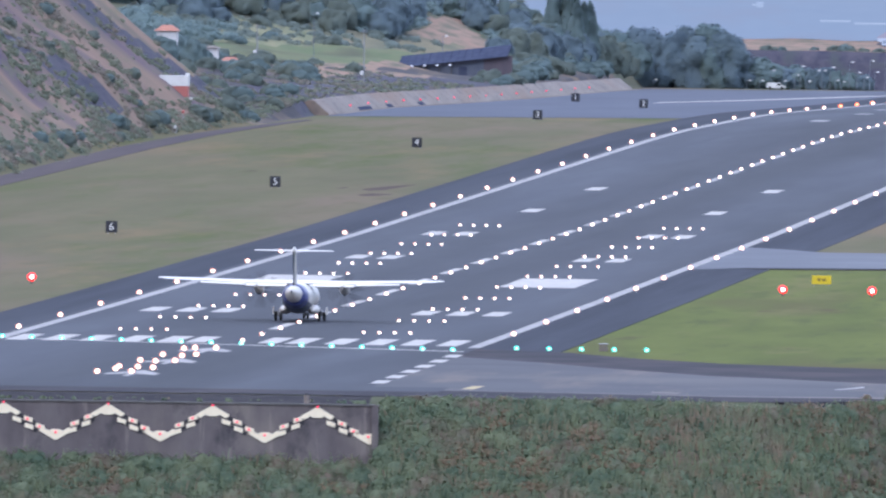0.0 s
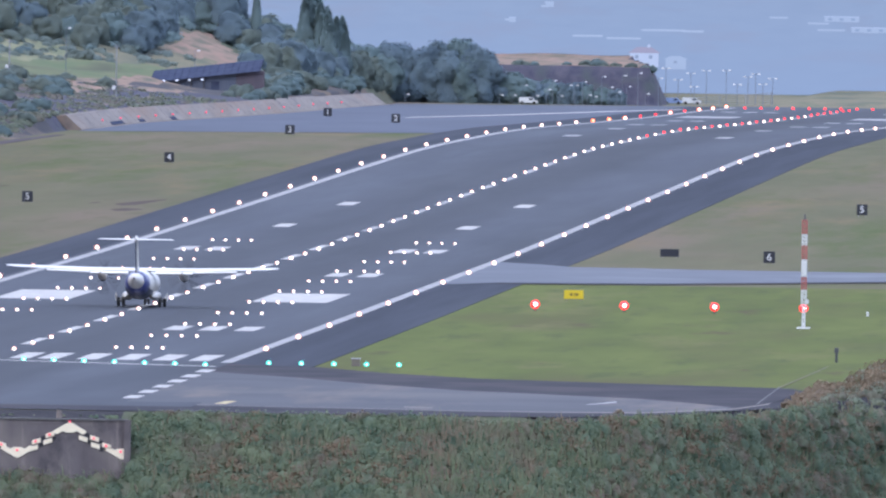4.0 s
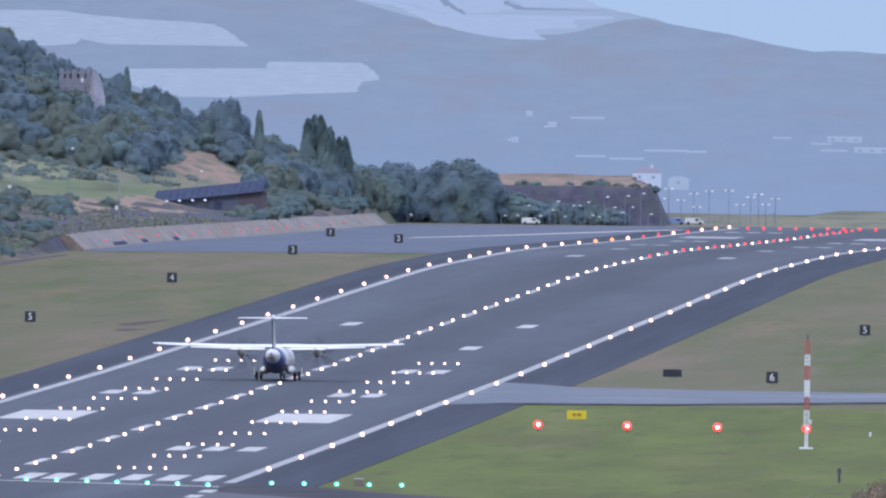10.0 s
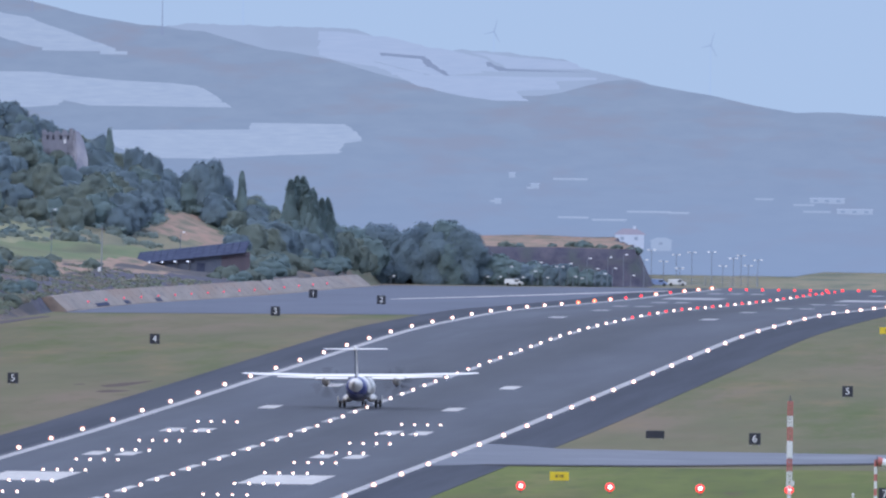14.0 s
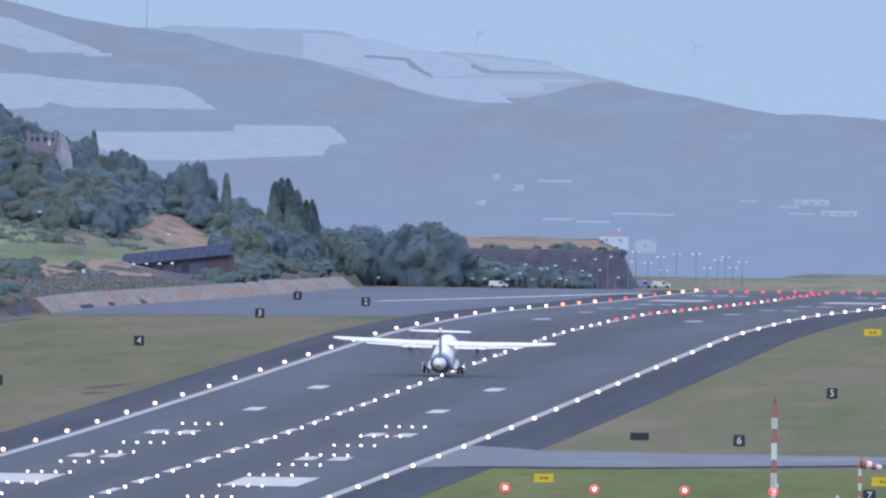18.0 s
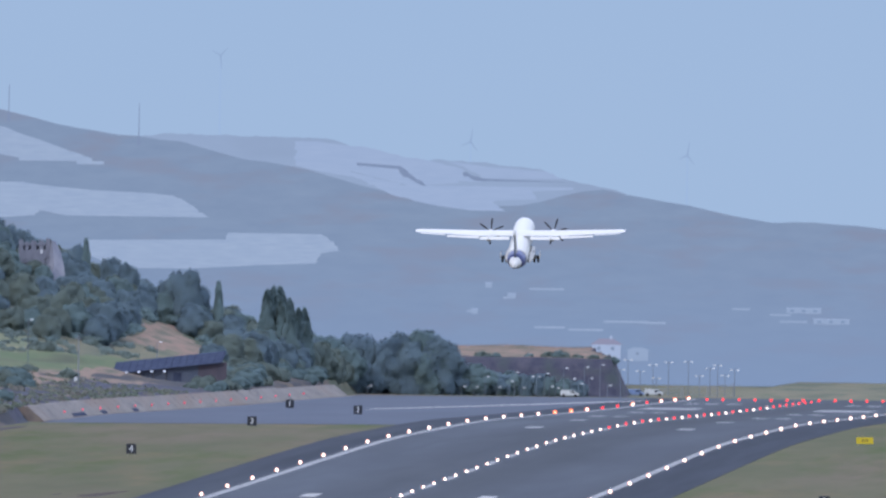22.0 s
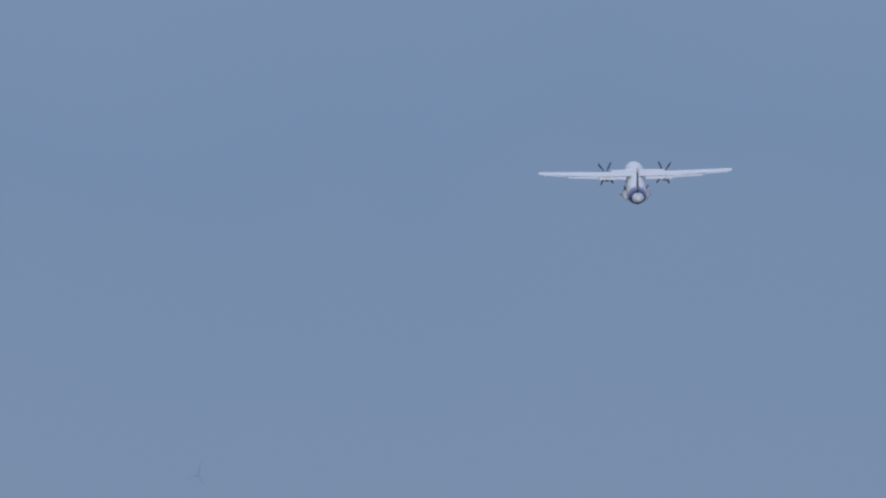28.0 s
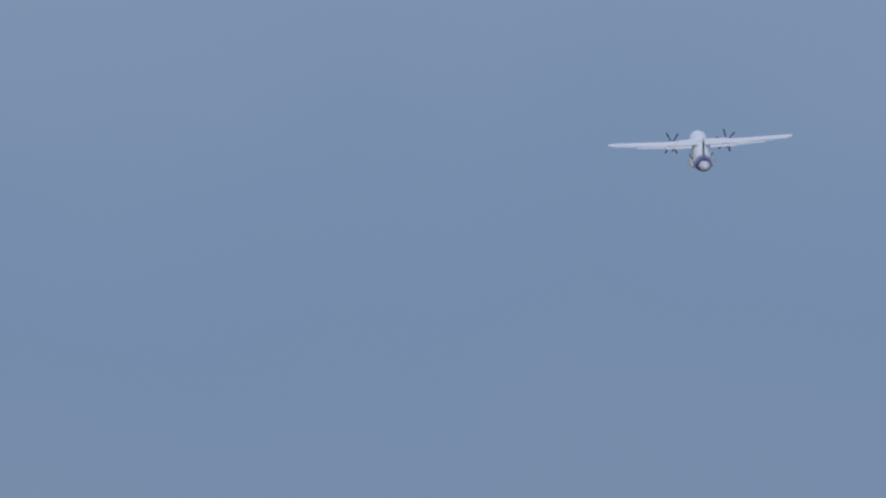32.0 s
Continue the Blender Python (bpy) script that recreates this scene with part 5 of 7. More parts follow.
for x, y, s in ((-100.2, 1493, 0.42), (-98.5, 1492, 0.4), (-100.6, 1482, 0.62), (-98.6, 1478, 0.55), (-97.2, 1480, 0.6), (-95.4, 1480, 0.5), (-93.3, 1478, 0.5), (-91.0, 1480, 0.42), (-89.4, 1482, 0.45)):
    plant("copse", x, y, s, z=land(x, y) - 0.6)

# ---------------------------------------------------------------- signs, masts and lamps on the airfield


def letters(text, size, mat, parent, m, name="number"):
    """Raised lettering in the built-in font, as a mesh of its own, facing -y."""
    cu = bpy.data.curves.new(name, "FONT")
    cu.body, cu.size, cu.extrude, cu.align_x, cu.align_y = text, size, 0.01, "CENTER", "CENTER"
    tmp = bpy.data.objects.new(name, cu)
    me = bpy.data.meshes.new_from_object(tmp)
    bpy.data.objects.remove(tmp)
    me.materials.append(mat)
    ob = new(name, me)
    ob.parent = parent
    ob.matrix_basis = m @ pose(0, 0, 0, 90)
    return ob


SIGN_WHITE = material("white_sign_lettering", (0.672, 0.672, 0.6552), rough=0.5)


def distance_board(text, x, y):
    ob = thing("distance_board", "square black board with a white %s on short legs" % text if text else "wide black board seen from behind", "sign", pose(x, y, level(y) - 0.06), "distance boards")
    w = 0.56 if text else 0.9
    part("board", block(bmesh.new(), -w, w, -0.09, 0.09, 0.12, 1.22 if text else 0.85, 0.015), SIGN_BLACK, ob)
    for s in (-1, 1):
        part("leg", tube(bmesh.new(), (s * w * 0.7, 0, -0.1), (s * w * 0.7, 0, 0.2), 0.04), METAL, ob)
    if text:
        letters(text, 1.0, SIGN_WHITE, ob, pose(0, -0.105, 0.66))
    return ob


for text, x, y in (("6", -41.7, 502.5), ("5", -41.7, 765.5), ("4", -41.4, 1027), ("3", -41.4, 1290), ("2", -40.2, 1530), ("1", -56.9, 1690), ("6", 45.3, 491.5), ("5", 45.1, 760), ("4", 45.1, 1025), ("7", 66.3, 226)):
    distance_board(text, x, y)
distance_board("", 34.8, 517)


SIGN_MARK = material("worn_dark_sign_marks", (0.16, 0.12, 0.03), (0.22, 0.16, 0.04), 3.0, rough=0.6)


def yellow_sign(x, y, w=0.86):
    ob = thing("taxiway_sign", "low yellow taxiway sign with dark marks", "sign", pose(x, y, level(y) - 0.06), "yellow signs")
    part("panel", block(bmesh.new(), -w, w, -0.12, 0.12, 0.15, 0.92, 0.015), SIGN_YELLOW, ob)
    for s in (-1, 1):
        part("leg", tube(bmesh.new(), (s * w * 0.75, 0, -0.1), (s * w * 0.75, 0, 0.2), 0.04), METAL, ob)
    for dx, bw in ((-0.22, 0.13), (0.06, 0.05), (0.27, 0.12)):
        part("dark_bar", block(bmesh.new(), dx - bw, dx + bw, -0.135, -0.121, 0.42, 0.66), SIGN_MARK, ob)
    return ob


yellow_sign(35.1, 294)
yellow_sign(65.2, 300, 1.1)
yellow_sign(35.6, 1183, 1.0)

mast = thing("banded_mast", "tall red and white banded lattice mast in the grass", "mast", pose(59.5, 182.5, 0.03))
bands = (0.1, 1.9, 3.3, 4.4, 5.9, 7.1, 8.05, 9.3)
for k in range(7):                                           # lattice sections, alternately red and white
    z0, z1, w = bands[k], bands[k + 1], 0.19 if k else 0.1
    bm = bmesh.new()
    for sx in (-1, 1):
        for sy in (-1, 1):
            tube(bm, (sx * w, sy * w, z0), (sx * w, sy * w, z1), 0.05, 0.05, 6)
    for j in range(3):
        a, c = z0 + (z1 - z0) * j / 3, z0 + (z1 - z0) * (j + 1) / 3
        for sy in (-1, 1):
            tube(bm, (-w, sy * w, a), (w, sy * w, c), 0.035, 0.035, 5)
            tube(bm, (w, sy * w, a), (-w, sy * w, c), 0.035, 0.035, 5)
            tube(bm, (-w, sy * w, c - 0.03), (w, sy * w, c - 0.03), 0.035, 0.035, 5)
    part("lattice_section", bm, WHITE_PAINT if k % 2 or k == 0 else RED_PAINT, mast)
part("foundation", block(bmesh.new(), -0.6, 0.6, -0.7, 0.7, -0.2, 0.12, 0.05), WHITE_PAINT, mast)
part("antenna_box", block(bmesh.new(), -0.2, 0.2, -0.34, -0.25, 4.5, 5.8), WHITE_PAINT, mast)
part("top_rod", tube(bmesh.new(), (0, 0, 9.2), (0, 0, 9.8), 0.1, 0.06), KERB, mast)
part("equipment_box", block(bmesh.new(), 0.24, 0.42, -0.15, 0.15, 2.1, 2.5), WHITE_PAINT, mast)

sock = thing("windsock", "red and white windsock on a banded pole", "windsock", pose(66.7, 188, 0.03))
for k in range(7):
    part("pole_band", tube(bmesh.new(), (0, 0, 0.62 * k - 0.1 * (k == 0)), (0, 0, 0.62 * (k + 1)), 0.13, 0.13), RED_PAINT if k % 2 == 0 else WHITE_PAINT, sock)
for k in range(4):
    r0, r1 = 0.42 - 0.05 * k, 0.42 - 0.05 * (k + 1)
    part("sock_band", tube(bmesh.new(), (0.15 + 0.42 * k, 0, 4.2 - 0.1 * k), (0.15 + 0.42 * (k + 1), 0, 4.2 - 0.1 * (k + 1)), r0, r1, 14), RED_PAINT if k % 2 == 0 else WHITE_PAINT, sock)
part("hoop", tube(bmesh.new(), (0.1, 0, 4.2), (0.17, 0, 4.2), 0.45, 0.45, 14), DARK_METAL, sock)

post = thing("dark_post", "short dark sensor post with a head in the grass", "post", pose(67.2, 41, -0.06))
part("stem", tube(bmesh.new(), (0, 0, -0.1), (0, 0, 0.85), 0.11, 0.1), DARK_METAL, post)
part("head", block(bmesh.new(), -0.18, 0.18, -0.15, 0.15, 0.82, 1.2, 0.03), DARK_METAL, post)
cab = thing("equipment_cabinet", "small grey equipment cabinet beside the threshold lamps", "cabinet", pose(30.3, -2.5, -0.06))
part("body", block(bmesh.new(), -0.34, 0.34, -0.25, 0.25, 0.05, 0.58, 0.02), CREAM, cab)
part("lid", block(bmesh.new(), -0.38, 0.38, -0.29, 0.29, 0.58, 0.64, 0.02), METAL, cab)
part("plinth", block(bmesh.new(), -0.36, 0.36, -0.27, 0.27, -0.1, 0.05), DARK_CONCRETE, cab)
peg = thing("white_peg", "short white marker peg in the grass", "peg", pose(63.0, 242, -0.06))
part("stem", tube(bmesh.new(), (0, 0, -0.1), (0, 0, 0.4), 0.09), WHITE_PAINT, peg)
part("cap", dome(bmesh.new(), (0, 0, 0.42), 0.12), WHITE_PAINT, peg)


# ---------------------------------------------------------------- houses, hut and shed on the far slopes


def house(name, label, x, y, z, w, d, h, rise, wall, roof, windows=2, turn=0.0, deep=3.0, chimney=False):
    """A house with walls, a hipped roof with eaves, and windows set into its front."""
    ob = thing(name, label, "house", pose(x, y, z, 0, 0, turn))
    part("wall", block(bmesh.new(), -w / 2, w / 2, -d / 2, d / 2, -deep, h), wall, ob)
    e = 0.3
    bm = bmesh.new()
    lo = [bm.verts.new(p) for p in ((-w / 2 - e, -d / 2 - e, h), (w / 2 + e, -d / 2 - e, h), (w / 2 + e, d / 2 + e, h), (-w / 2 - e, d / 2 + e, h))]
    hi = [bm.verts.new((-w / 4, 0, h + rise)), bm.verts.new((w / 4, 0, h + rise))]
    for q in ((lo[0], lo[1], hi[1], hi[0]), (lo[2], lo[3], hi[0], hi[1]), (lo[1], lo[2], hi[1]), (lo[3], lo[0], hi[0]), (lo[3], lo[2], lo[1], lo[0])):
        bm.faces.new(q)
    top = part("roof", bm, roof, ob)
    if chimney:
        part("chimney", block(bmesh.new(), w * 0.12, w * 0.12 + 0.4, -0.2, 0.2, h + rise * 0.4, h + rise + 0.4), wall, top)
    for k in range(windows):
        cx = -w / 2 + w * (k + 0.5) / windows
        win = part("window", block(bmesh.new(), cx - 0.32, cx + 0.32, -d / 2 - 0.05, -d / 2 + 0.02, h * 0.3, h * 0.8), wall, ob)
        part("pane", block(bmesh.new(), cx - 0.26, cx + 0.26, -d / 2 - 0.07, -d / 2 - 0.052, h * 0.35, h * 0.76), HAZE_DARK if wall in (HAZE_WHITE, HAZE_BACK) else WINDOW_DARK, win)
    return ob


house("house", "white house with an orange tiled roof on the slope", -99.2, 1500, 8.3, 2.6, 3.0, 1.2, 0.75, HOUSE_WALL, ROOF_TILE, 0, deep=2.6)
house("house", "small pale house with a terracotta roof half hidden by trees", -91.2, 1500, 4.6, 2.4, 3.0, 1.0, 0.7, HOUSE_WALL, ROOF_TILE, 1, deep=3)
house("house", "pale flat-fronted house with a grey roof among bushes", -94.3, 1505, 6.2, 2.6, 3.0, 1.2, 0.25, HOUSE_WALL, CONCRETE, 1, deep=4)
hut = thing("banded_hut", "white and red banded equipment hut on the hillside", "hut", pose(-76.0, 1146, 4.75))
part("plinth", block(bmesh.new(), -1.6, 1.6, -1.3, 1.3, -3.0, 0.35), DARK_CONCRETE, hut)
bm = bmesh.new()
rings(bm, [[(-0.4, yy, 0.35), (1.55, yy, 0.35), (1.55, yy, 2.05), (-1.0, yy, 2.05)] for yy in (-1.3, 1.3)])
part("red_band", bm, RED_PAINT, hut)
bm = bmesh.new()
rings(bm, [[(-1.0, yy, 2.06), (1.6, yy, 2.06), (1.6, yy, 3.25), (-1.8, yy, 3.25)] for yy in (-1.32, 1.32)])
part("white_band", bm, WHITE_PAINT, hut)
part("roof_box", block(bmesh.new(), 1.2, 1.65, -0.4, 0.4, 3.25, 3.55), WHITE_PAINT, hut)
part("ledge", block(bmesh.new(), 0.9, 2.1, -1.5, -1.3, 0.5, 0.75), WHITE_PAINT, hut)
part("drain_pipe", tube(bmesh.new(), (1.9, -1.4, -0.4), (1.9, -1.4, 0.55), 0.14), WHITE_PAINT, hut)
peg2 = thing("red_marker", "small red marker lamp on a stake below the hut", "marker", pose(-73.4, 1120, land(-73.4, 1120) - 0.1))
part("stake", tube(bmesh.new(), (0, 0, 0), (0, 0, 0.9), 0.05), METAL, peg2)
part("lens", dome(bmesh.new(), (0, -0.1, 1.0), 0.2), RED_PAINT, peg2)
peg3 = thing("white_marker", "white marker stone at the foot of the hillside", "marker", pose(-72.9, 1097, land(-72.9, 1097) - 0.1))
part("stone", block(bmesh.new(), -0.2, 0.2, -0.2, 0.2, 0, 0.85, 0.04), WHITE_PAINT, peg3)

SHED_WALL = material("grey_shed_plaster", (0.0794, 0.0924, 0.128), (0.102, 0.114, 0.143), 0.6, rough=0.9, bump=0.1)
SHED_BROWN = material("brown_shed_boards", (0.0794, 0.0686, 0.0863), (0.098, 0.0818, 0.096), 0.9, (1, 1, 0.2), 0.9)
shed = thing("long_shed", "long low shed with a dark roof and eaves lamps", "shed", pose(-83.8, 1850, 0))
roof_z = lambda x: 2.02 + 0.118 * x                          # the eaves climb with the slope
rings(bm := bmesh.new(), [[(x, -4, roof_z(x) - 0.12), (x, -4, roof_z(x)), (x, 6, roof_z(x) + 1.45), (x, 6, roof_z(x) + 1.2)] for x in (-5.4, -2.0, 2.0, 6.0, 9.7)])
roof = part("roof", bm, SHED_ROOF, shed)
for k in range(16):                                          # standing seams
    x = -5.2 + 0.98 * k
    part("seam", rings(bmesh.new(), [[(x - 0.03, y, z), (x + 0.03, y, z), (x + 0.03, y, z + 0.07), (x - 0.03, y, z + 0.07)] for y, z in ((-4.02, roof_z(x)), (6.0, roof_z(x) + 1.45))]), SHED_ROOF, roof)
part("front_wall", rings(bmesh.new(), [[(x, -3.3, -4), (x, -3.0, -4), (x, -3.0, roof_z(x) - 0.05), (x, -3.3, roof_z(x) - 0.05)] for x in (-5.2, 0.5, 6.4)]), SHED_WALL, shed)
part("end_wall", rings(bmesh.new(), [[(x, -3.35, -4), (x, -2.9, -4), (x, -2.9, roof_z(x) - 0.05), (x, -3.35, roof_z(x) - 0.05)] for x in (6.4, 10.3)]), SHED_BROWN, shed, "brown boarded end")
part("back_wall", rings(bmesh.new(), [[(x, 4.0, -4), (x, 4.3, -4), (x, 4.3, roof_z(x) + 0.9), (x, 4.0, roof_z(x) + 0.9)] for x in (-5.0, 9.4)]), SHED_BROWN, shed)
part("ramp", rings(bmesh.new(), [[(x, -9, -4), (x, -6, -4), (x, -6, z), (x, -9, z - 0.35)] for x, z in ((0.5, 0.0), (4.0, -0.05), (9.6, -0.35))]), SHED_WALL, shed)
part("doorway", block(bmesh.new(), 3.0, 4.1, -3.36, -3.31, -0.2, 1.6), SHED_ROOF, shed)
for k in range(5):
    x = -5.2 + 1.76 * k
    lamp = part("eaves_lamp", block(bmesh.new(), x - 0.2, x + 0.2, -4.6, -4.4, 1.46 + 0.07 * k, 1.62 + 0.07 * k, 0.04), LAMP_DIM, shed)
    part("arm", tube(bmesh.new(), (x, -4.4, 1.5 + 0.07 * k), (x, -3.9, roof_z(x) - 0.05), 0.04, 0.04, 5), DARK_METAL, lamp)
for k in range(5):
    x = -5.0 + 1.75 * k
    part("post", tube(bmesh.new(), (x, -3.6, -3.0), (x, -3.6, roof_z(x)), 0.09), DARK_METAL, shed)

# a ruined house on the hill: a terrace wall, an upper storey with empty windows and a broken rock spur
RUIN = material("pink_grey_ruin_plaster", (0.206, 0.205, 0.235), (0.156, 0.157, 0.188), 0.7, (1, 1, 0.5), 0.95, third=(0.248, 0.241, 0.259), third_scale=0.4, bump=0.4)
ruin = thing("stone_ruin", "pinkish ruined house with empty windows between the trees", "ruin", pose(-111.4, 2060, 12.6))
for y, z0, z1, xs_wall, holes in ((-4.0, -2.5, 1.6, (-3.6, 1.5), ()),
                                  (-1.0, 0.0, 3.0, (-3.3, 1.2), ((-2.7, -2.2), (-1.2, -0.8), (0.3, 0.7))),
                                  (0.5, 3.0, 5.5, (-3.4, 1.1), ((-2.8, -2.45), (-2.0, -1.6), (-0.9, -0.5), (0.2, 0.5)))):
    cuts = [xs_wall[0]] + [v for h in holes for v in h] + [xs_wall[1]]
    for a, c in zip(cuts[::2], cuts[1::2]):                  # piers between the openings, of uneven height
        part("pier", block(bmesh.new(), a, c, y, y + 0.45, z0, z1 + rng.uniform(-0.5, 0.25)), RUIN, ruin)
    if holes:
        part("sill_course", block(bmesh.new(), xs_wall[0] - 0.02, xs_wall[1], y - 0.03, y + 0.43, z0 - 0.4, z0 + 1.0), RUIN, ruin)
        part("lintel", block(bmesh.new(), xs_wall[0] - 0.02, xs_wall[1] - 0.3, y - 0.03, y + 0.43, z1 - 0.8, z1 - 0.5), RUIN, ruin)
part("inner_wall", block(bmesh.new(), -3.2, 1.0, 1.3, 1.7, -1.0, 4.7), RUIN, ruin)
part("white_panel", block(bmesh.new(), -0.2, 0.15, -1.12, -1.02, 3.5, 4.1, 0.03), HOUSE_WALL, ruin)
bm = bmesh.new()
spur = []
for z, x0, x1, y in ((-6.5, 1.9, 3.0, -9), (-4.0, 1.4, 3.3, -6), (-1.5, 1.0, 3.6, -3.5), (1.5, 1.1, 3.3, -1.5), (3.6, 1.1, 2.7, 0), (5.2, 1.1, 1.9, 1.0)):
    spur.append([(x0, y, z), ((2 * x0 + x1) / 3, y - 0.7, z + 0.2), ((x0 + 2 * x1) / 3, y - 0.5, z - 0.1), (x1, y + 0.3, z), (x1 - 0.2, y + 3, z), (x0, y + 3, z)])
part("rock_spur", rings(bm, spur), RUIN, ruin)

# ---------------------------------------------------------------- lamp posts and wires beyond the far apron


POST_GREY = material("grey_post_paint", (0.17, 0.19, 0.22), (0.13, 0.15, 0.18), 1.0, rough=0.7)


def lamp_post(x, y, top, heads=2, base=None):
    z = land(x, y) if base is None else base
    ob = thing("lamp_post", "thin lamp post with pale lamp heads beyond the apron", "lamp post", pose(x, y, z), "lamp posts beyond the apron")
    h = max(1.2, top - z)
    part("pole", tube(bmesh.new(), (0, 0, -0.3), (0, 0, h), 0.05, 0.035, 6), POST_GREY, ob)
    part("arm", tube(bmesh.new(), (-0.5 if heads > 1 else 0, 0, h), (0.5, 0, h), 0.025, 0.025, 5), POST_GREY, ob)
    for k in range(heads):
        part("lamp_head", block(bmesh.new(), 0.26 - 0.95 * k, 0.68 - 0.95 * k, -0.12, 0.12, h - 0.08, h + 0.08, 0.03), WHITE_PAINT, ob)
    return ob


for x, y, top, n in ((-64.5, 2141, -3.0, 1), (-61.2, 2141, -0.5, 1), (-60.0, 2141, -1.5, 1), (-56.2, 2141, -2.7, 1), (-52.5, 2141, -3.1, 1), (-50.9, 2141, -1.6, 1), (-43.4, 2141, -1.5, 2), (-39.4, 2141, -0.2, 1), (-37.2, 2141, -2.4, 1),
                     (-34.1, 2141, 0.4, 1), (-35.7, 2141, -1.6, 1), (-31.1, 2141, -0.3, 1), (-87.7, 1932, 4.9, 1), (-80.9, 1960, 2.0, 1), (-47.4, 2141, -2.2, 1), (-41.5, 2141, -2.9, 1), (-67.6, 2130, -3.1, 1), (-101, 1850, 8.6, 1), (-58.3, 2141, -2.2, 1), (-54.4, 2141, -3.3, 1), (-49.2, 2141, -3.2, 1), (-45.6, 2141, -3.3, 1), (-42.2, 2141, -1.0, 1), (-38.3, 2141, -1.7, 1), (-36.4, 2141, 0.0, 1), (-33.0, 2141, -2.6, 1), (-40.6, 2141, -3.4, 1), (-46.6, 2141, -0.9, 1)):
    lamp_post(x, y, top, n)
for x, top in ((-31.2, 1.2), (-29.9, -0.6), (-28.0, 0.4), (-26.9, -1.4), (-25.7, 0.8), (-22.4, 1.0), (-20.6, -1.0), (-19.5, 0.0), (-18.2, 0.5), (-16.8, -0.9), (-15.9, -0.2)):
    lamp_post(x, 2176 + 8 * math.sin(x * 3.1), top - 0.35, 2)
for x, y, top in ((-93.8, 1600, 9.6), (-79.9, 1600, 9.1)):
    ob = thing("wire_pole", "thin wooden wire pole on the terrace", "pole", pose(x, y, land(x, y)))
    part("pole", tube(bmesh.new(), (0, 0, -0.4), (0, 0, top - land(x, y)), 0.09, 0.06, 6), METAL, ob)
    part("cross_arm", tube(bmesh.new(), (-0.5, 0, top - land(x, y) - 0.4), (0.5, 0, top - land(x, y) - 0.4), 0.04, 0.04, 5), METAL, ob)
    part("box", block(bmesh.new(), -0.5, -0.12, -0.3, 0.2, 1.0, 1.55), WHITE_PAINT, ob)
fence = thing("mesh_fence", "pale mesh fence beyond the far apron", "fence", pose(-15.8, 2176, land(-15.8, 2176)))
for k in range(5):
    part("fence_post", tube(bmesh.new(), (-3.8 * k, 0, -0.2 - 0.3 * k), (-3.8 * k, 0, 1.9 - 0.3 * k), 0.06, 0.06, 6), METAL, fence)
for k in range(6):
    part("rail", tube(bmesh.new(), (0, 0, 0.3 + 0.3 * k), (-15.2, 0, -0.9 + 0.3 * k), 0.025, 0.025, 4), METAL, fence)

# ---------------------------------------------------------------- a white van on the far road


def build_van():
    ob = thing("white_van", "white van driving on the road behind the far apron", "van")
    bm = bmesh.new()
    rings(bm, [[(x * 0.8, s * 0.75, z * 0.72) for x, z in ((-1.6, 0.3), (1.7, 0.3), (1.75, 0.72), (1.3, 0.8), (0.85, 1.35), (-1.55, 1.38), (-1.65, 0.9))] for s in (-1, 1)])
    part("body", bm, WHITE_PAINT, ob)
    part("side_window", block(bmesh.new(), 0.16, 0.74, -0.77, -0.755, 0.6, 0.87), WINDOW_DARK, ob)
    part("windscreen", rings(bmesh.new(), [[(0.73, s * 0.68, 0.93), (1.03, s * 0.68, 0.61), (1.06, s * 0.68, 0.62), (0.76, s * 0.68, 0.94)] for s in (-1, 1)]), WINDOW_DARK, ob)
    for x in (-0.85, 0.9):
        for s in (-1, 1):
            part("wheel", tube(bmesh.new(), (x, s * 0.62, 0.22), (x, s * 0.78, 0.22), 0.22, 0.22, 14), RUBBER, ob)
    return ob


van = build_van()
BLUE_PAINT = material("pale_blue_sheet_paint", (0.30, 0.38, 0.58), (0.26, 0.34, 0.53), 1.0, rough=0.5)
for x, y, mat, word in ((-30.2, 2172, BLUE_PAINT, "pale blue van parked beyond the far apron"), (-27.6, 2176, WHITE_PAINT, "white van parked beyond the far apron")):
    ob = copy_thing(van, pose(x, y, land(x, y) - 0.05))
    tagged(ob, word)
    for p in ob.children:
        if p.name.startswith("body") and mat is BLUE_PAINT:
            p.data = p.data.copy()
            p.data.materials[0] = mat

# ---------------------------------------------------------------- mountains and sky's edge


def ridge_mesh(name, line, y_top, y_foot, z_foot, mat, label, seed):
    """A slope that rises from its foot to an uneven ridge."""
    lx, lz = [p[0] for p in line], [p[1] for p in line]
    bm = bmesh.new()
    cols, rows = 260, 26
    grid = []
    for j in range(rows + 1):
        v = j / rows
        row = []
        for i in range(cols + 1):
            x = lx[0] + (lx[-1] - lx[0]) * i / cols
            top = np.interp(x, lx, lz) + 0.25 * noise.noise((x * 0.35, seed, 0)) + 0.12 * noise.noise((x * 1.1, seed, 2))
            fold = noise.fractal((x * 0.06, v * 2.2, seed), 0.8, 2.0, 4)
            row.append(bm.verts.new((x, y_foot + (y_top - y_foot) * v + 9 * fold * v * (1 - v) * 4 * 0.5, z_foot + (top - z_foot) * v)))
        grid.append(row)
    for j in range(rows):
        for i in range(cols):
            bm.faces.new((grid[j][i], grid[j][i + 1], grid[j + 1][i + 1], grid[j + 1][i]))
    return tagged(part(name, bm, mat, smooth=True), label, "mountain", kind="structure")


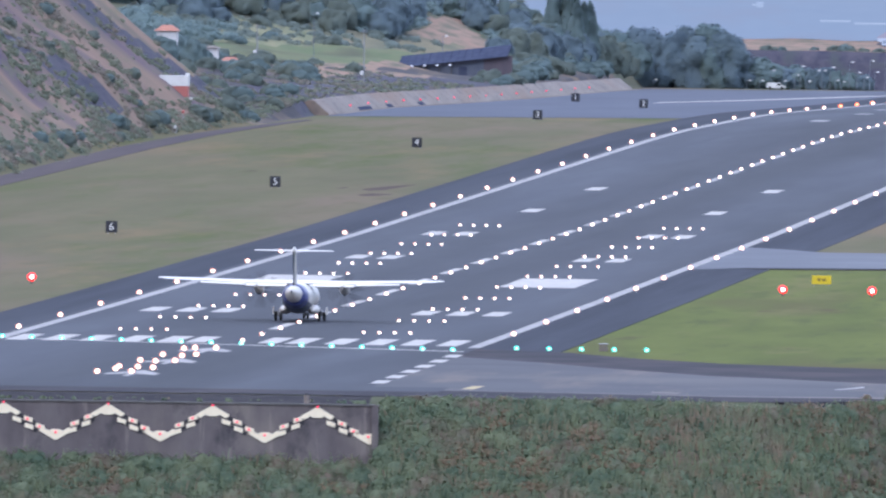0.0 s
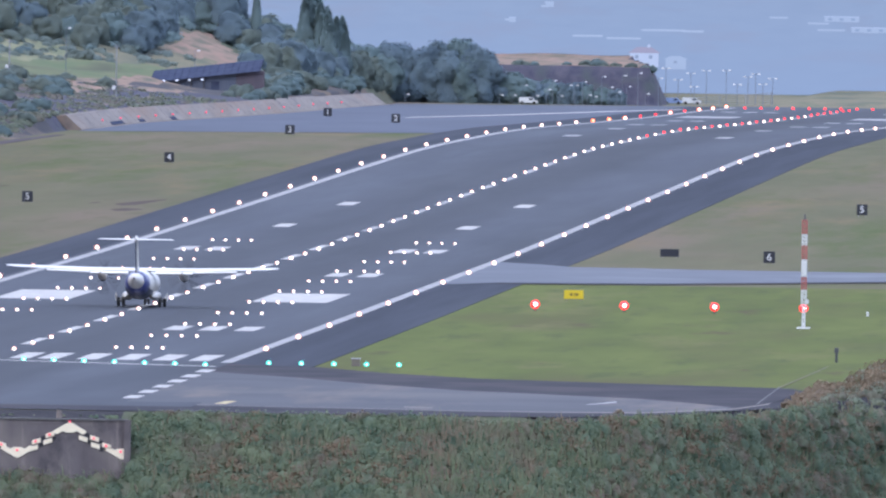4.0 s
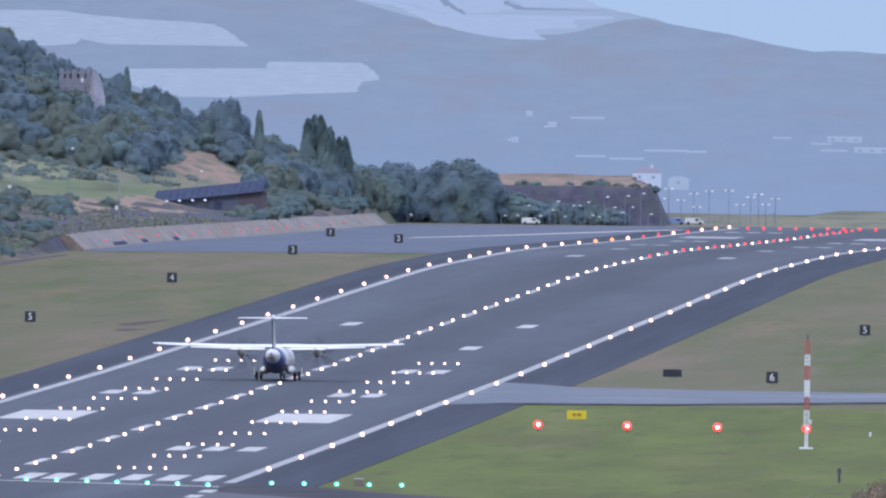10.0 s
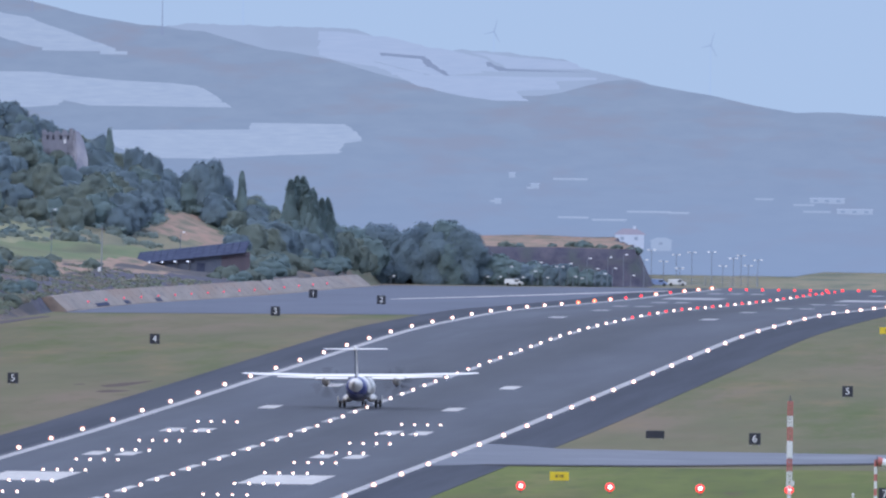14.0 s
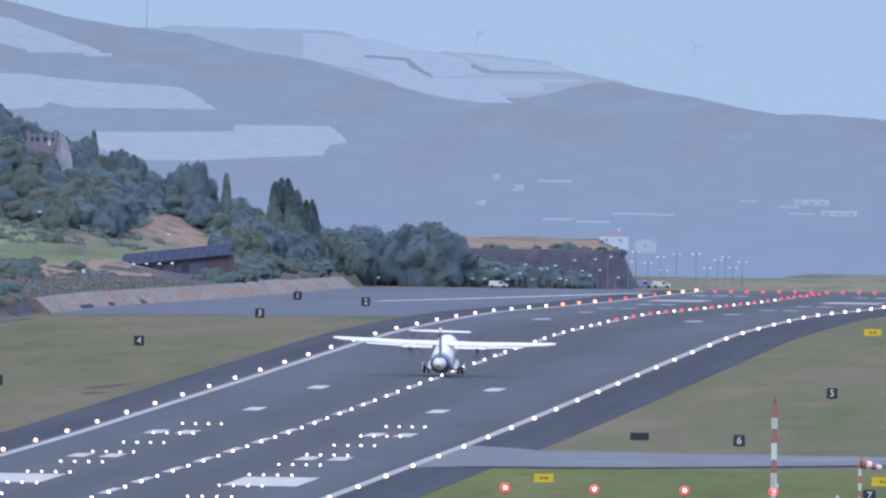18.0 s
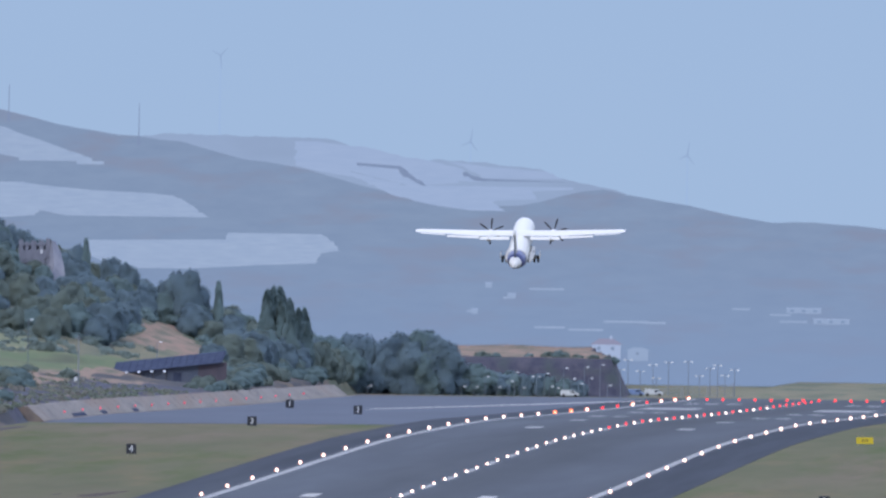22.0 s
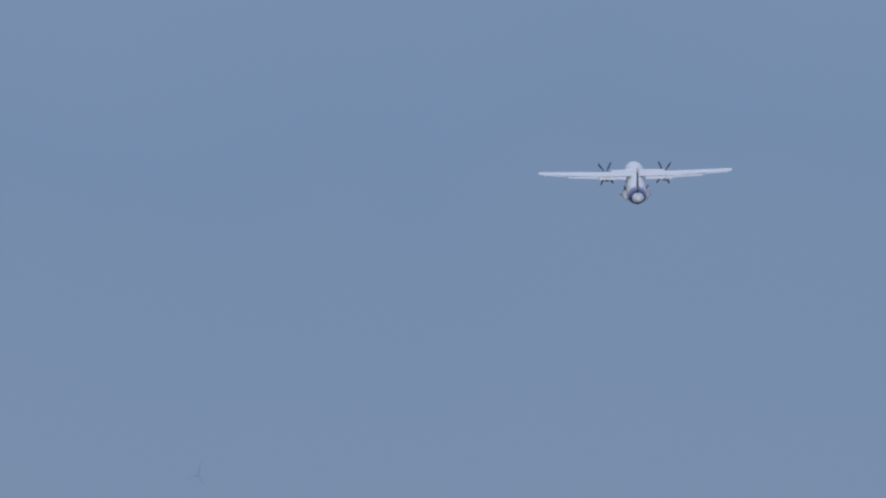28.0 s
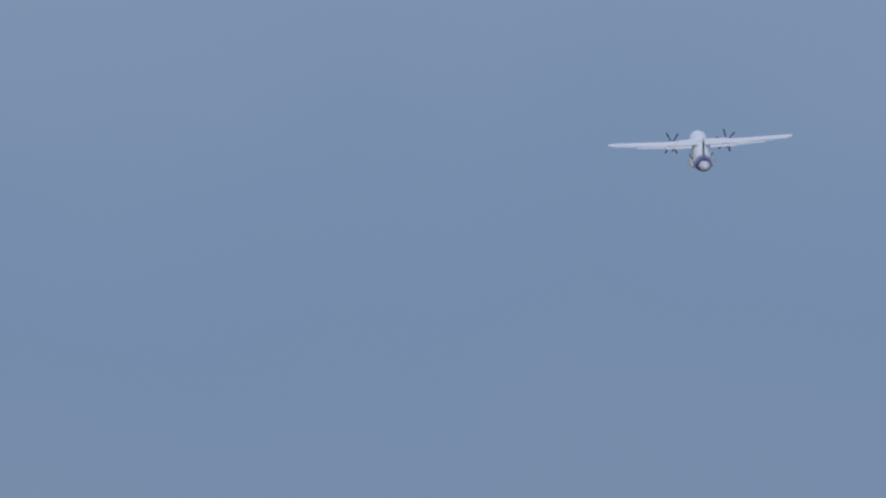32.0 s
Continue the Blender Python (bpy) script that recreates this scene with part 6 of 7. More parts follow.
FRONT = [(-420, 110), (-178.2, 51.5), (-149.0, 39.8), (-132.1, 35.3), (-123.4, 33.3), (-113.0, 31.9), (-107.0, 31.4), (-97.5, 28.8), (-88.8, 27.8), (-80.1, 25.3), (-71.5, 23.3), (-62.9, 22.1), (-53.8, 22.3), (-46.1, 24.5),
         (-41.3, 25.0), (-37.0, 23.8), (-28.4, 22.6), (-23.2, 21.4), (-17.1, 20.2), (-11.1, 20.3), (-4.2, 20.0), (6.6, 19.0), (32.5, 15.8), (120, 8), (420, 4)]
BACK = [(-120, 27), (-114, 32.1), (-111.2, 32.4), (-86.0, 32.0), (-81.7, 30.8), (-74.7, 29.2), (-71.2, 28.3), (-68.6, 29.1), (-60.8, 28.5), (-53.0, 27.7), (-50.4, 26.5), (-42.5, 24.9), (-38.2, 23.6), (-30, 18)]
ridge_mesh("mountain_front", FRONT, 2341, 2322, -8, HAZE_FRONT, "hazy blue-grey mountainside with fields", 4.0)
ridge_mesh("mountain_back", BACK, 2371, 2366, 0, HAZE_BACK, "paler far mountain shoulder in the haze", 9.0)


def plastic_field(outline, y, label="pale plastic greenhouse roofs on the hazy mountainside", rows=18, mat=None):
    """A terrace of low greenhouses: long roofs side by side inside an outline."""
    ob = thing("greenhouse_terrace", label, "greenhouse", pose(0, 0, 0), "greenhouses on the mountain")
    zs = [p[1] for p in outline]
    lo, hi = min(zs), max(zs)
    for k in range(rows):
        a, b = lo + (hi - lo) * k / rows, lo + (hi - lo) * (k + 1) / rows
        ends = []
        for z in (a + 0.002, b - 0.002):
            cut = sorted(x0 + (x1 - x0) * (z - z0) / (z1 - z0) for (x0, z0), (x1, z1) in zip(outline, outline[1:] + outline[:1]) if (z0 - z) * (z1 - z) < 0)
            ends.append(cut)
        if len(ends[0]) != len(ends[1]):
            ends = [ends[0] if len(ends[0]) < len(ends[1]) else ends[1]] * 2
        for i0 in range(0, len(ends[0]) - 1, 2):
            (p0, p1), (q0, q1) = ends[0][i0:i0 + 2], ends[1][i0:i0 + 2]
            shift = rng.uniform(-0.25, 0.25), rng.uniform(-0.25, 0.25)
            p0, q0, p1, q1 = p0 + shift[0], q0 + shift[0], p1 + shift[1], q1 + shift[1]
            if p1 - p0 < 0.4 or q1 - q0 < 0.4:
                continue
            bm = bmesh.new()
            n = max(2, int((p1 - p0) / 2.2))
            low = [bm.verts.new((p0 + (p1 - p0) * i / n, y, a)) for i in range(n + 1)]
            top = [bm.verts.new((q0 + (q1 - q0) * i / n, y + 0.6 + 0.06 * (i % 2), b + 0.01)) for i in range(n + 1)]
            for i in range(n):
                bm.faces.new((low[i], low[i + 1], top[i + 1], top[i]))
            back = bmesh.ops.extrude_face_region(bm, geom=bm.faces[:])
            bmesh.ops.translate(bm, verts=[v for v in back["geom"] if isinstance(v, bmesh.types.BMVert)], vec=(0, 0.4, -0.02))
            part("roof_strip", bm, mat or HAZE_GREEN, ob)
    return ob


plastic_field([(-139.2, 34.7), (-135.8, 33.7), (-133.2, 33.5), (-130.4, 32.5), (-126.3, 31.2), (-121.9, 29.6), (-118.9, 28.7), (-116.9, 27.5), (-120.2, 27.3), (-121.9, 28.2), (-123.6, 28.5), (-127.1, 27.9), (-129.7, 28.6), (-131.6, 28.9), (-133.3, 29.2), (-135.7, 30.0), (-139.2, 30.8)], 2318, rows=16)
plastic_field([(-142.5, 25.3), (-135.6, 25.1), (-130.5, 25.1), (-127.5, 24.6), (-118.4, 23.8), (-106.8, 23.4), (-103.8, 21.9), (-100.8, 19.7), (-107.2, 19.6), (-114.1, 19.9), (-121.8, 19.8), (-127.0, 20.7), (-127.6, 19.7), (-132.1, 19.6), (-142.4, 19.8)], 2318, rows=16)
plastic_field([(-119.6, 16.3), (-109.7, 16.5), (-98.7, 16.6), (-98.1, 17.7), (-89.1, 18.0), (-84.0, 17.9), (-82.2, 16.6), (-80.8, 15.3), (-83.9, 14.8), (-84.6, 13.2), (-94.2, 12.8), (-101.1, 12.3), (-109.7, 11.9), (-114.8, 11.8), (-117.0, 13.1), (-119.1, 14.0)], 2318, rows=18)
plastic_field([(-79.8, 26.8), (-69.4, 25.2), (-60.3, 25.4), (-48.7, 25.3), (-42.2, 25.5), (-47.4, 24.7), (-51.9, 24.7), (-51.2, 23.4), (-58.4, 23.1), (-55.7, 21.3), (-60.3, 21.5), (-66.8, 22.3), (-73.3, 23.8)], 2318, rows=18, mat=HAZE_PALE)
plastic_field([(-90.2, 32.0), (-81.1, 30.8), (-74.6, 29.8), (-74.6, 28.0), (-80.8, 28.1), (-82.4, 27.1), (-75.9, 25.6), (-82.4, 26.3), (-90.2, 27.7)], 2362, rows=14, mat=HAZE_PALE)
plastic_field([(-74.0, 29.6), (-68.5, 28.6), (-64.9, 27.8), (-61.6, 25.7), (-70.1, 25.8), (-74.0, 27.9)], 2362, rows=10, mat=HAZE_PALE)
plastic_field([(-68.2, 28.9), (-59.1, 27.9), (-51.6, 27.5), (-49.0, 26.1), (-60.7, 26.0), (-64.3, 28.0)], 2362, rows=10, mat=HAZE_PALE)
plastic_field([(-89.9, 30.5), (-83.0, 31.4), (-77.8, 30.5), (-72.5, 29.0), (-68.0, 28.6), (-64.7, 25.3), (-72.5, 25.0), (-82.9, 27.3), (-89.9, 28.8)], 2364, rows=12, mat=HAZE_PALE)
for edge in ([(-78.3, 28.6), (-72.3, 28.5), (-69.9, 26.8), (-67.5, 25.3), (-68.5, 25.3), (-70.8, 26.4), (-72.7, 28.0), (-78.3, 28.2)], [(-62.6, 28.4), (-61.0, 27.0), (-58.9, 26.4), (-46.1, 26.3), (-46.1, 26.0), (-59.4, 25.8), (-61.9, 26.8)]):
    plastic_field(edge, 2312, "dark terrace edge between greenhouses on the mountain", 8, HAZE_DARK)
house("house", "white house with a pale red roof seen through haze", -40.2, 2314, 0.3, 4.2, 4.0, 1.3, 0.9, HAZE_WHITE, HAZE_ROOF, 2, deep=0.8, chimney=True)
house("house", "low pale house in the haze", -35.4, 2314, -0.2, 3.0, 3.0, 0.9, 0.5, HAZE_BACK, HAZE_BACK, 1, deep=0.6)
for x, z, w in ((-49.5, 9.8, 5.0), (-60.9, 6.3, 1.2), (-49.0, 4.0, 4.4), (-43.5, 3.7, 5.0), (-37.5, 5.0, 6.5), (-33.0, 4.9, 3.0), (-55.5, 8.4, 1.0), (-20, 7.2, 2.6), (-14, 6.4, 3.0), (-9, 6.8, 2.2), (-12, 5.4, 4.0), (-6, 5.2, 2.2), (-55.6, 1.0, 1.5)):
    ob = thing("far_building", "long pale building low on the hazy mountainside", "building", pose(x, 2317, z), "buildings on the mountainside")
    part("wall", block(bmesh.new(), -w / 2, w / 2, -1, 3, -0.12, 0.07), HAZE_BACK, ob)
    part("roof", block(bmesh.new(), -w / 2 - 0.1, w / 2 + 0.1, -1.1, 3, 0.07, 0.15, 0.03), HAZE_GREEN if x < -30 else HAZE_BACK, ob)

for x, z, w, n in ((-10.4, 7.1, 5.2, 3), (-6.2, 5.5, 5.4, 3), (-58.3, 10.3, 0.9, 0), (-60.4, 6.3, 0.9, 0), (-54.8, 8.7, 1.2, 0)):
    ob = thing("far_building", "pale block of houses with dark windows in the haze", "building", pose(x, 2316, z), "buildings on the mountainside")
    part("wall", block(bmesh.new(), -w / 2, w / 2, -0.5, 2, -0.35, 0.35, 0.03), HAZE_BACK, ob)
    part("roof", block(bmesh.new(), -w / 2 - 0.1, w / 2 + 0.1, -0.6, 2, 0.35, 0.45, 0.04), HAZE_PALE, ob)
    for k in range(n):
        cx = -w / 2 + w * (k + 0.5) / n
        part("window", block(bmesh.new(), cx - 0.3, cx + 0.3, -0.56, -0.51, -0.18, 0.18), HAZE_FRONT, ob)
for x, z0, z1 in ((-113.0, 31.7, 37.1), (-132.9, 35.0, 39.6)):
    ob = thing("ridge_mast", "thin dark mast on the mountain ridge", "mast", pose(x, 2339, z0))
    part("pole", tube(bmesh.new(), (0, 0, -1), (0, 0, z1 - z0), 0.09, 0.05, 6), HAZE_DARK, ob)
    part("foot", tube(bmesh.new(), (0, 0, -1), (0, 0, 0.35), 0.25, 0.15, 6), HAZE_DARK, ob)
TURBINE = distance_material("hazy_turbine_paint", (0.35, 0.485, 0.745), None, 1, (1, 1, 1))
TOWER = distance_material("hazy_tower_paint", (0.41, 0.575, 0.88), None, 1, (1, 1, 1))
ROTORS = []
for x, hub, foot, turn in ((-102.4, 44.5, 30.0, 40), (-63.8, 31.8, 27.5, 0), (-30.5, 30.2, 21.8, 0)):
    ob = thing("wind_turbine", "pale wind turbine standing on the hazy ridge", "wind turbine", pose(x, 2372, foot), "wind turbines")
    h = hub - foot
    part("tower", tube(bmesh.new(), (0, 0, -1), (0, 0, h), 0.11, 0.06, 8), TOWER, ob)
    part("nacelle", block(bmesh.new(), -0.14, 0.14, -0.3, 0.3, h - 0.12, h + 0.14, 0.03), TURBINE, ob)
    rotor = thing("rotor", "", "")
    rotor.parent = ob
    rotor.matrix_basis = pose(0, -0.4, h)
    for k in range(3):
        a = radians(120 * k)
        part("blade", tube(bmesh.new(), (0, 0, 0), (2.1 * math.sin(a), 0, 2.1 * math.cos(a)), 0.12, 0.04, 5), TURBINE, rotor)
    ROTORS.append((rotor, h, turn))

# ---------------------------------------------------------------- the aircraft
A = 0.88  # plan metres for one metre of the type's drawings


def build_aircraft():
    """A high-winged twin turboprop; its origin lies on the ground between the main wheels, its nose to +y."""
    ob = thing("turboprop_airliner", "white twin-engined turboprop airliner with a blue-banded tail", "airplane")
    # stations: y, half width, half height, centre height
    rows = [(10.5, 0.12, 0.12, 1.55), (10.15, 0.55, 0.5, 1.62), (9.5, 0.95, 0.9, 1.78), (8.5, 1.128, 1.140, 1.92), (7.2, 1.175, 1.206, 1.98), (2, 1.184, 1.216, 1.98),
            (-3.5, 1.184, 1.216, 1.98), (-5.6, 1.128, 1.140, 2.06), (-6.7, 1.1, 1.08, 2.17)]
    tail = [(-6.7, 1.1, 1.08, 2.17), (-7.9, 0.95, 0.92, 2.3), (-9.3, 0.73, 0.71, 2.43)]
    tip = [(-9.3, 0.73, 0.71, 2.43), (-9.9, 0.63, 0.62, 2.48), (-11.2, 0.38, 0.38, 2.6), (-12.5, 0.1, 0.12, 2.7)]

    def hull(st):
        return rings(bmesh.new(), [[(w * math.cos(2 * math.pi * i / 24), y, z + h * math.sin(2 * math.pi * i / 24)) for i in range(24)] for y, w, h, z in st])
    part("fuselage", hull(rows), WHITE_SKIN, ob, smooth=True)
    part("tail_band", hull(tail), BLUE_SKIN, ob, "dark blue painted tail band", smooth=True)
    belly = []
    for y, w, h, z in ((-2.0, 1.275, 1.295, 1.98), (-3.5, 1.275, 1.295, 1.98), (-5.6, 1.215, 1.215, 2.06), (-6.72, 1.11, 1.09, 2.17)):
        arc = [math.pi * (1.12 + 0.76 * i / 11) for i in range(12)]
        belly.append([(w * math.cos(a), y, z + h * math.sin(a)) for a in arc] + [(0.97 * w * math.cos(a), y, z + 0.97 * h * math.sin(a)) for a in arc[::-1]])
    part("belly_panel", rings(bmesh.new(), belly), GREY_SKIN, ob, "dark blue-grey belly panel")
    part("tail_cone", hull(tip), WHITE_SKIN, ob, "white tail cone", smooth=True)

    def foil(x, y_lead, chord, z, thick):
        shape = [(0, 0), (0.08, 0.55), (0.3, 1.0), (0.6, 0.7), (1.0, 0.06), (1.0, -0.06), (0.6, -0.3), (0.3, -0.45), (0.08, -0.35)]
        return [(x, y_lead - c * chord, z + t * thick) for c, t in shape]
    zw = 3.16
    for s in (-1, 1):
        st = [(0.0, 2.05, 2.25, zw, 0.23), (s * 4.6, 2.05, 2.25, zw, 0.23), (s * 11.5, 1.72, 1.38, zw + 0.27, 0.11), (s * 11.88, 1.5, 0.95, zw + 0.29, 0.06)]
        part("wing", rings(bmesh.new(), [foil(*q) for q in st]), WHITE_SKIN, ob)
        # flaps hang a little behind and below the wing
        fl = [(s * 1.2, -0.1, 0.9, zw - 0.24, 0.2), (s * 4.5, -0.1, 0.9, zw - 0.24, 0.2)]
        part("inner_flap", rings(bmesh.new(), [foil(*q) for q in fl]), WHITE_SKIN, ob)
        fl = [(s * 4.6, -0.08, 0.68, zw - 0.16, 0.15), (s * 8.3, 0.06, 0.52, zw - 0.05, 0.12)]
        part("outer_flap", rings(bmesh.new(), [foil(*q) for q in fl]), WHITE_SKIN, ob)
        al = [(s * 8.5, 0.02, 0.36, zw + 0.12, 0.035), (s * 11.3, 0.3, 0.3, zw + 0.22, 0.03)]
        part("aileron", rings(bmesh.new(), [foil(*q) for q in al]), WHITE_SKIN, ob)
        # engine nacelle
        nac = [(4.15, 0.2, 0.22, 2.52), (3.9, 0.34, 0.36, 2.53), (2.6, 0.4, 0.46, 2.6), (0.6, 0.36, 0.42, 2.72), (-0.6, 0.22, 0.26, 2.86), (-1.2, 0.1, 0.08, 2.98)]
        bm = rings(bmesh.new(), [[(s * 3.56 + w * math.cos(2 * math.pi * i / 16), y, z + h * math.sin(2 * math.pi * i / 16)) for i in range(16)] for y, w, h, z in nac])
        part("nacelle", bm, WHITE_SKIN, ob, smooth=True)
        bm = tube(bmesh.new(), (s * 3.56, 2.2, 2.36), (s * 3.56, 0.9, 2.44), 0.24, 0.18, 14)
        part("exhaust", bm, DARK_METAL, ob)
        # propeller with six blades
        prop = thing("propeller", "", "")
        prop.parent = ob
        prop.matrix_basis = pose(s * 3.56, 4.3, 2.52)
        bm = rings(bmesh.new(), [[(w * math.cos(2 * math.pi * i / 14), y, w * math.sin(2 * math.pi * i / 14)) for i in range(14)] for y, w in ((-0.1, 0.27), (0.15, 0.26), (0.4, 0.18), (0.58, 0.04))])
        part("spinner", bm, GREY_SKIN, prop, smooth=True)
        for k in range(6):
            turn = Matrix.Rotation(math.pi / 3 * k, 4, "Y")
            bm = bmesh.new()
            loops = []
            for r, c, tw in ((0.24, 0.12, 60), (0.5, 0.18, 45), (1.0, 0.23, 30), (1.4, 0.2, 22), (1.58, 0.08, 18)):
                a = radians(tw)
                loops.append([turn @ Vector((c * u * math.cos(a) - v * math.sin(a), c * u * math.sin(a) + v * math.cos(a), r)) for u, v in ((-0.5, 0), (0, 0.025), (0.5, 0), (0, -0.025))])
            part("blade", rings(bm, loops), DARK_METAL, prop)
        PROPS.append(prop)
        # main wheels under the sponson
        leg = thing("main_gear", "", "")
        leg.parent = ob
        leg.matrix_basis = pose(s * 1.8, 0, 0.42)
        LEGS.append((leg, s))
        part("strut", tube(tube(bmesh.new(), (0, 0.1, 0.1), (-s * 0.7, 0.3, 0.85), 0.09), (0, 0, 0), (0, 0.12, 0.4), 0.1), METAL, leg)
        for dx in (-0.22, 0.22):
            bm = rings(bmesh.new(), [[(dx + q, r * math.cos(2 * math.pi * i / 18), r * math.sin(2 * math.pi * i / 18)) for i in range(18)] for q, r in ((-0.12, 0.3), (-0.09, 0.4), (0.09, 0.4), (0.12, 0.3))])
            part("tyre", bm, RUBBER, leg)
        part("gear_door", block(bmesh.new(), s * 0.42 - 0.03, s * 0.42 + 0.03, -0.6, 0.7, 0.15, 0.75), WHITE_SKIN, leg)
        sp = [(3.3, 0.05, 0.05), (2.4, 0.36, 0.3), (0.6, 0.5, 0.4), (-1.6, 0.46, 0.38), (-2.9, 0.26, 0.22), (-3.6, 0.05, 0.05)]
        bm = rings(bmesh.new(), [[(s * 1.18 + w * math.cos(2 * math.pi * i / 14), y, 0.98 + h * math.sin(2 * math.pi * i / 14)) for i in range(14)] for y, w, h in sp])
        part("gear_sponson", bm, WHITE_SKIN, ob, smooth=True)
        st = [(0.05, -9.15, 1.45, 6.0, 0.1), (s * 3.1, -9.5, 0.95, 6.02, 0.06), (s * 3.28, -9.65, 0.7, 6.02, 0.03)]
        part("tailplane", rings(bmesh.new(), [foil(*q) for q in st]), WHITE_SKIN, ob)
    nose = thing("nose_gear", "", "")
    nose.parent = ob
    nose.matrix_basis = pose(0, 8.3, 0.3)
    part("strut", tube(bmesh.new(), (0, 0, 0), (0, 0.15, 0.8), 0.07), METAL, nose)
    for dx in (-0.17, 0.17):
        part("tyre", rings(bmesh.new(), [[(dx + q, r * math.cos(2 * math.pi * i / 14), r * math.sin(2 * math.pi * i / 14)) for i in range(14)] for q, r in ((-0.08, 0.22), (-0.06, 0.29), (0.06, 0.29), (0.08, 0.22))]), RUBBER, nose)

    def fin(z, y_lead, chord, thick):
        return [(thick * t, y_lead - c * chord, z) for c, t in ((0, 0), (0.25, 1), (0.7, 0.7), (1, 0.1), (1, -0.1), (0.7, -0.7), (0.25, -1))]
    part("fin", rings(bmesh.new(), [fin(*q) for q in ((2.9, -5.0, 3.6, 0.12), (3.3, -6.6, 2.4, 0.16), (5.97, -8.7, 1.75, 0.13))]), WHITE_SKIN, ob)
    part("rudder", rings(bmesh.new(), [[(0.075 * t, y + dy, z) for t, dy in ((-1, 0), (1, 0), (0.5, -0.85), (-0.5, -0.85))] for z, y in ((3.0, -8.9), (5.92, -10.3))]), GREY_SKIN, ob, "dark grey rudder")
    part("fin_cap", rings(bmesh.new(), [fin(*q) for q in ((5.92, -8.6, 2.1, 0.2), (6.17, -8.8, 1.9, 0.17), (6.34, -9.3, 1.1, 0.06))]), WHITE_SKIN, ob)
    part("tail_light", dome(bmesh.new(), (0, -12.55, 2.7), 0.1), GREY_SKIN, ob)
    return ob


PROPS, LEGS = [], []
aircraft = build_aircraft()

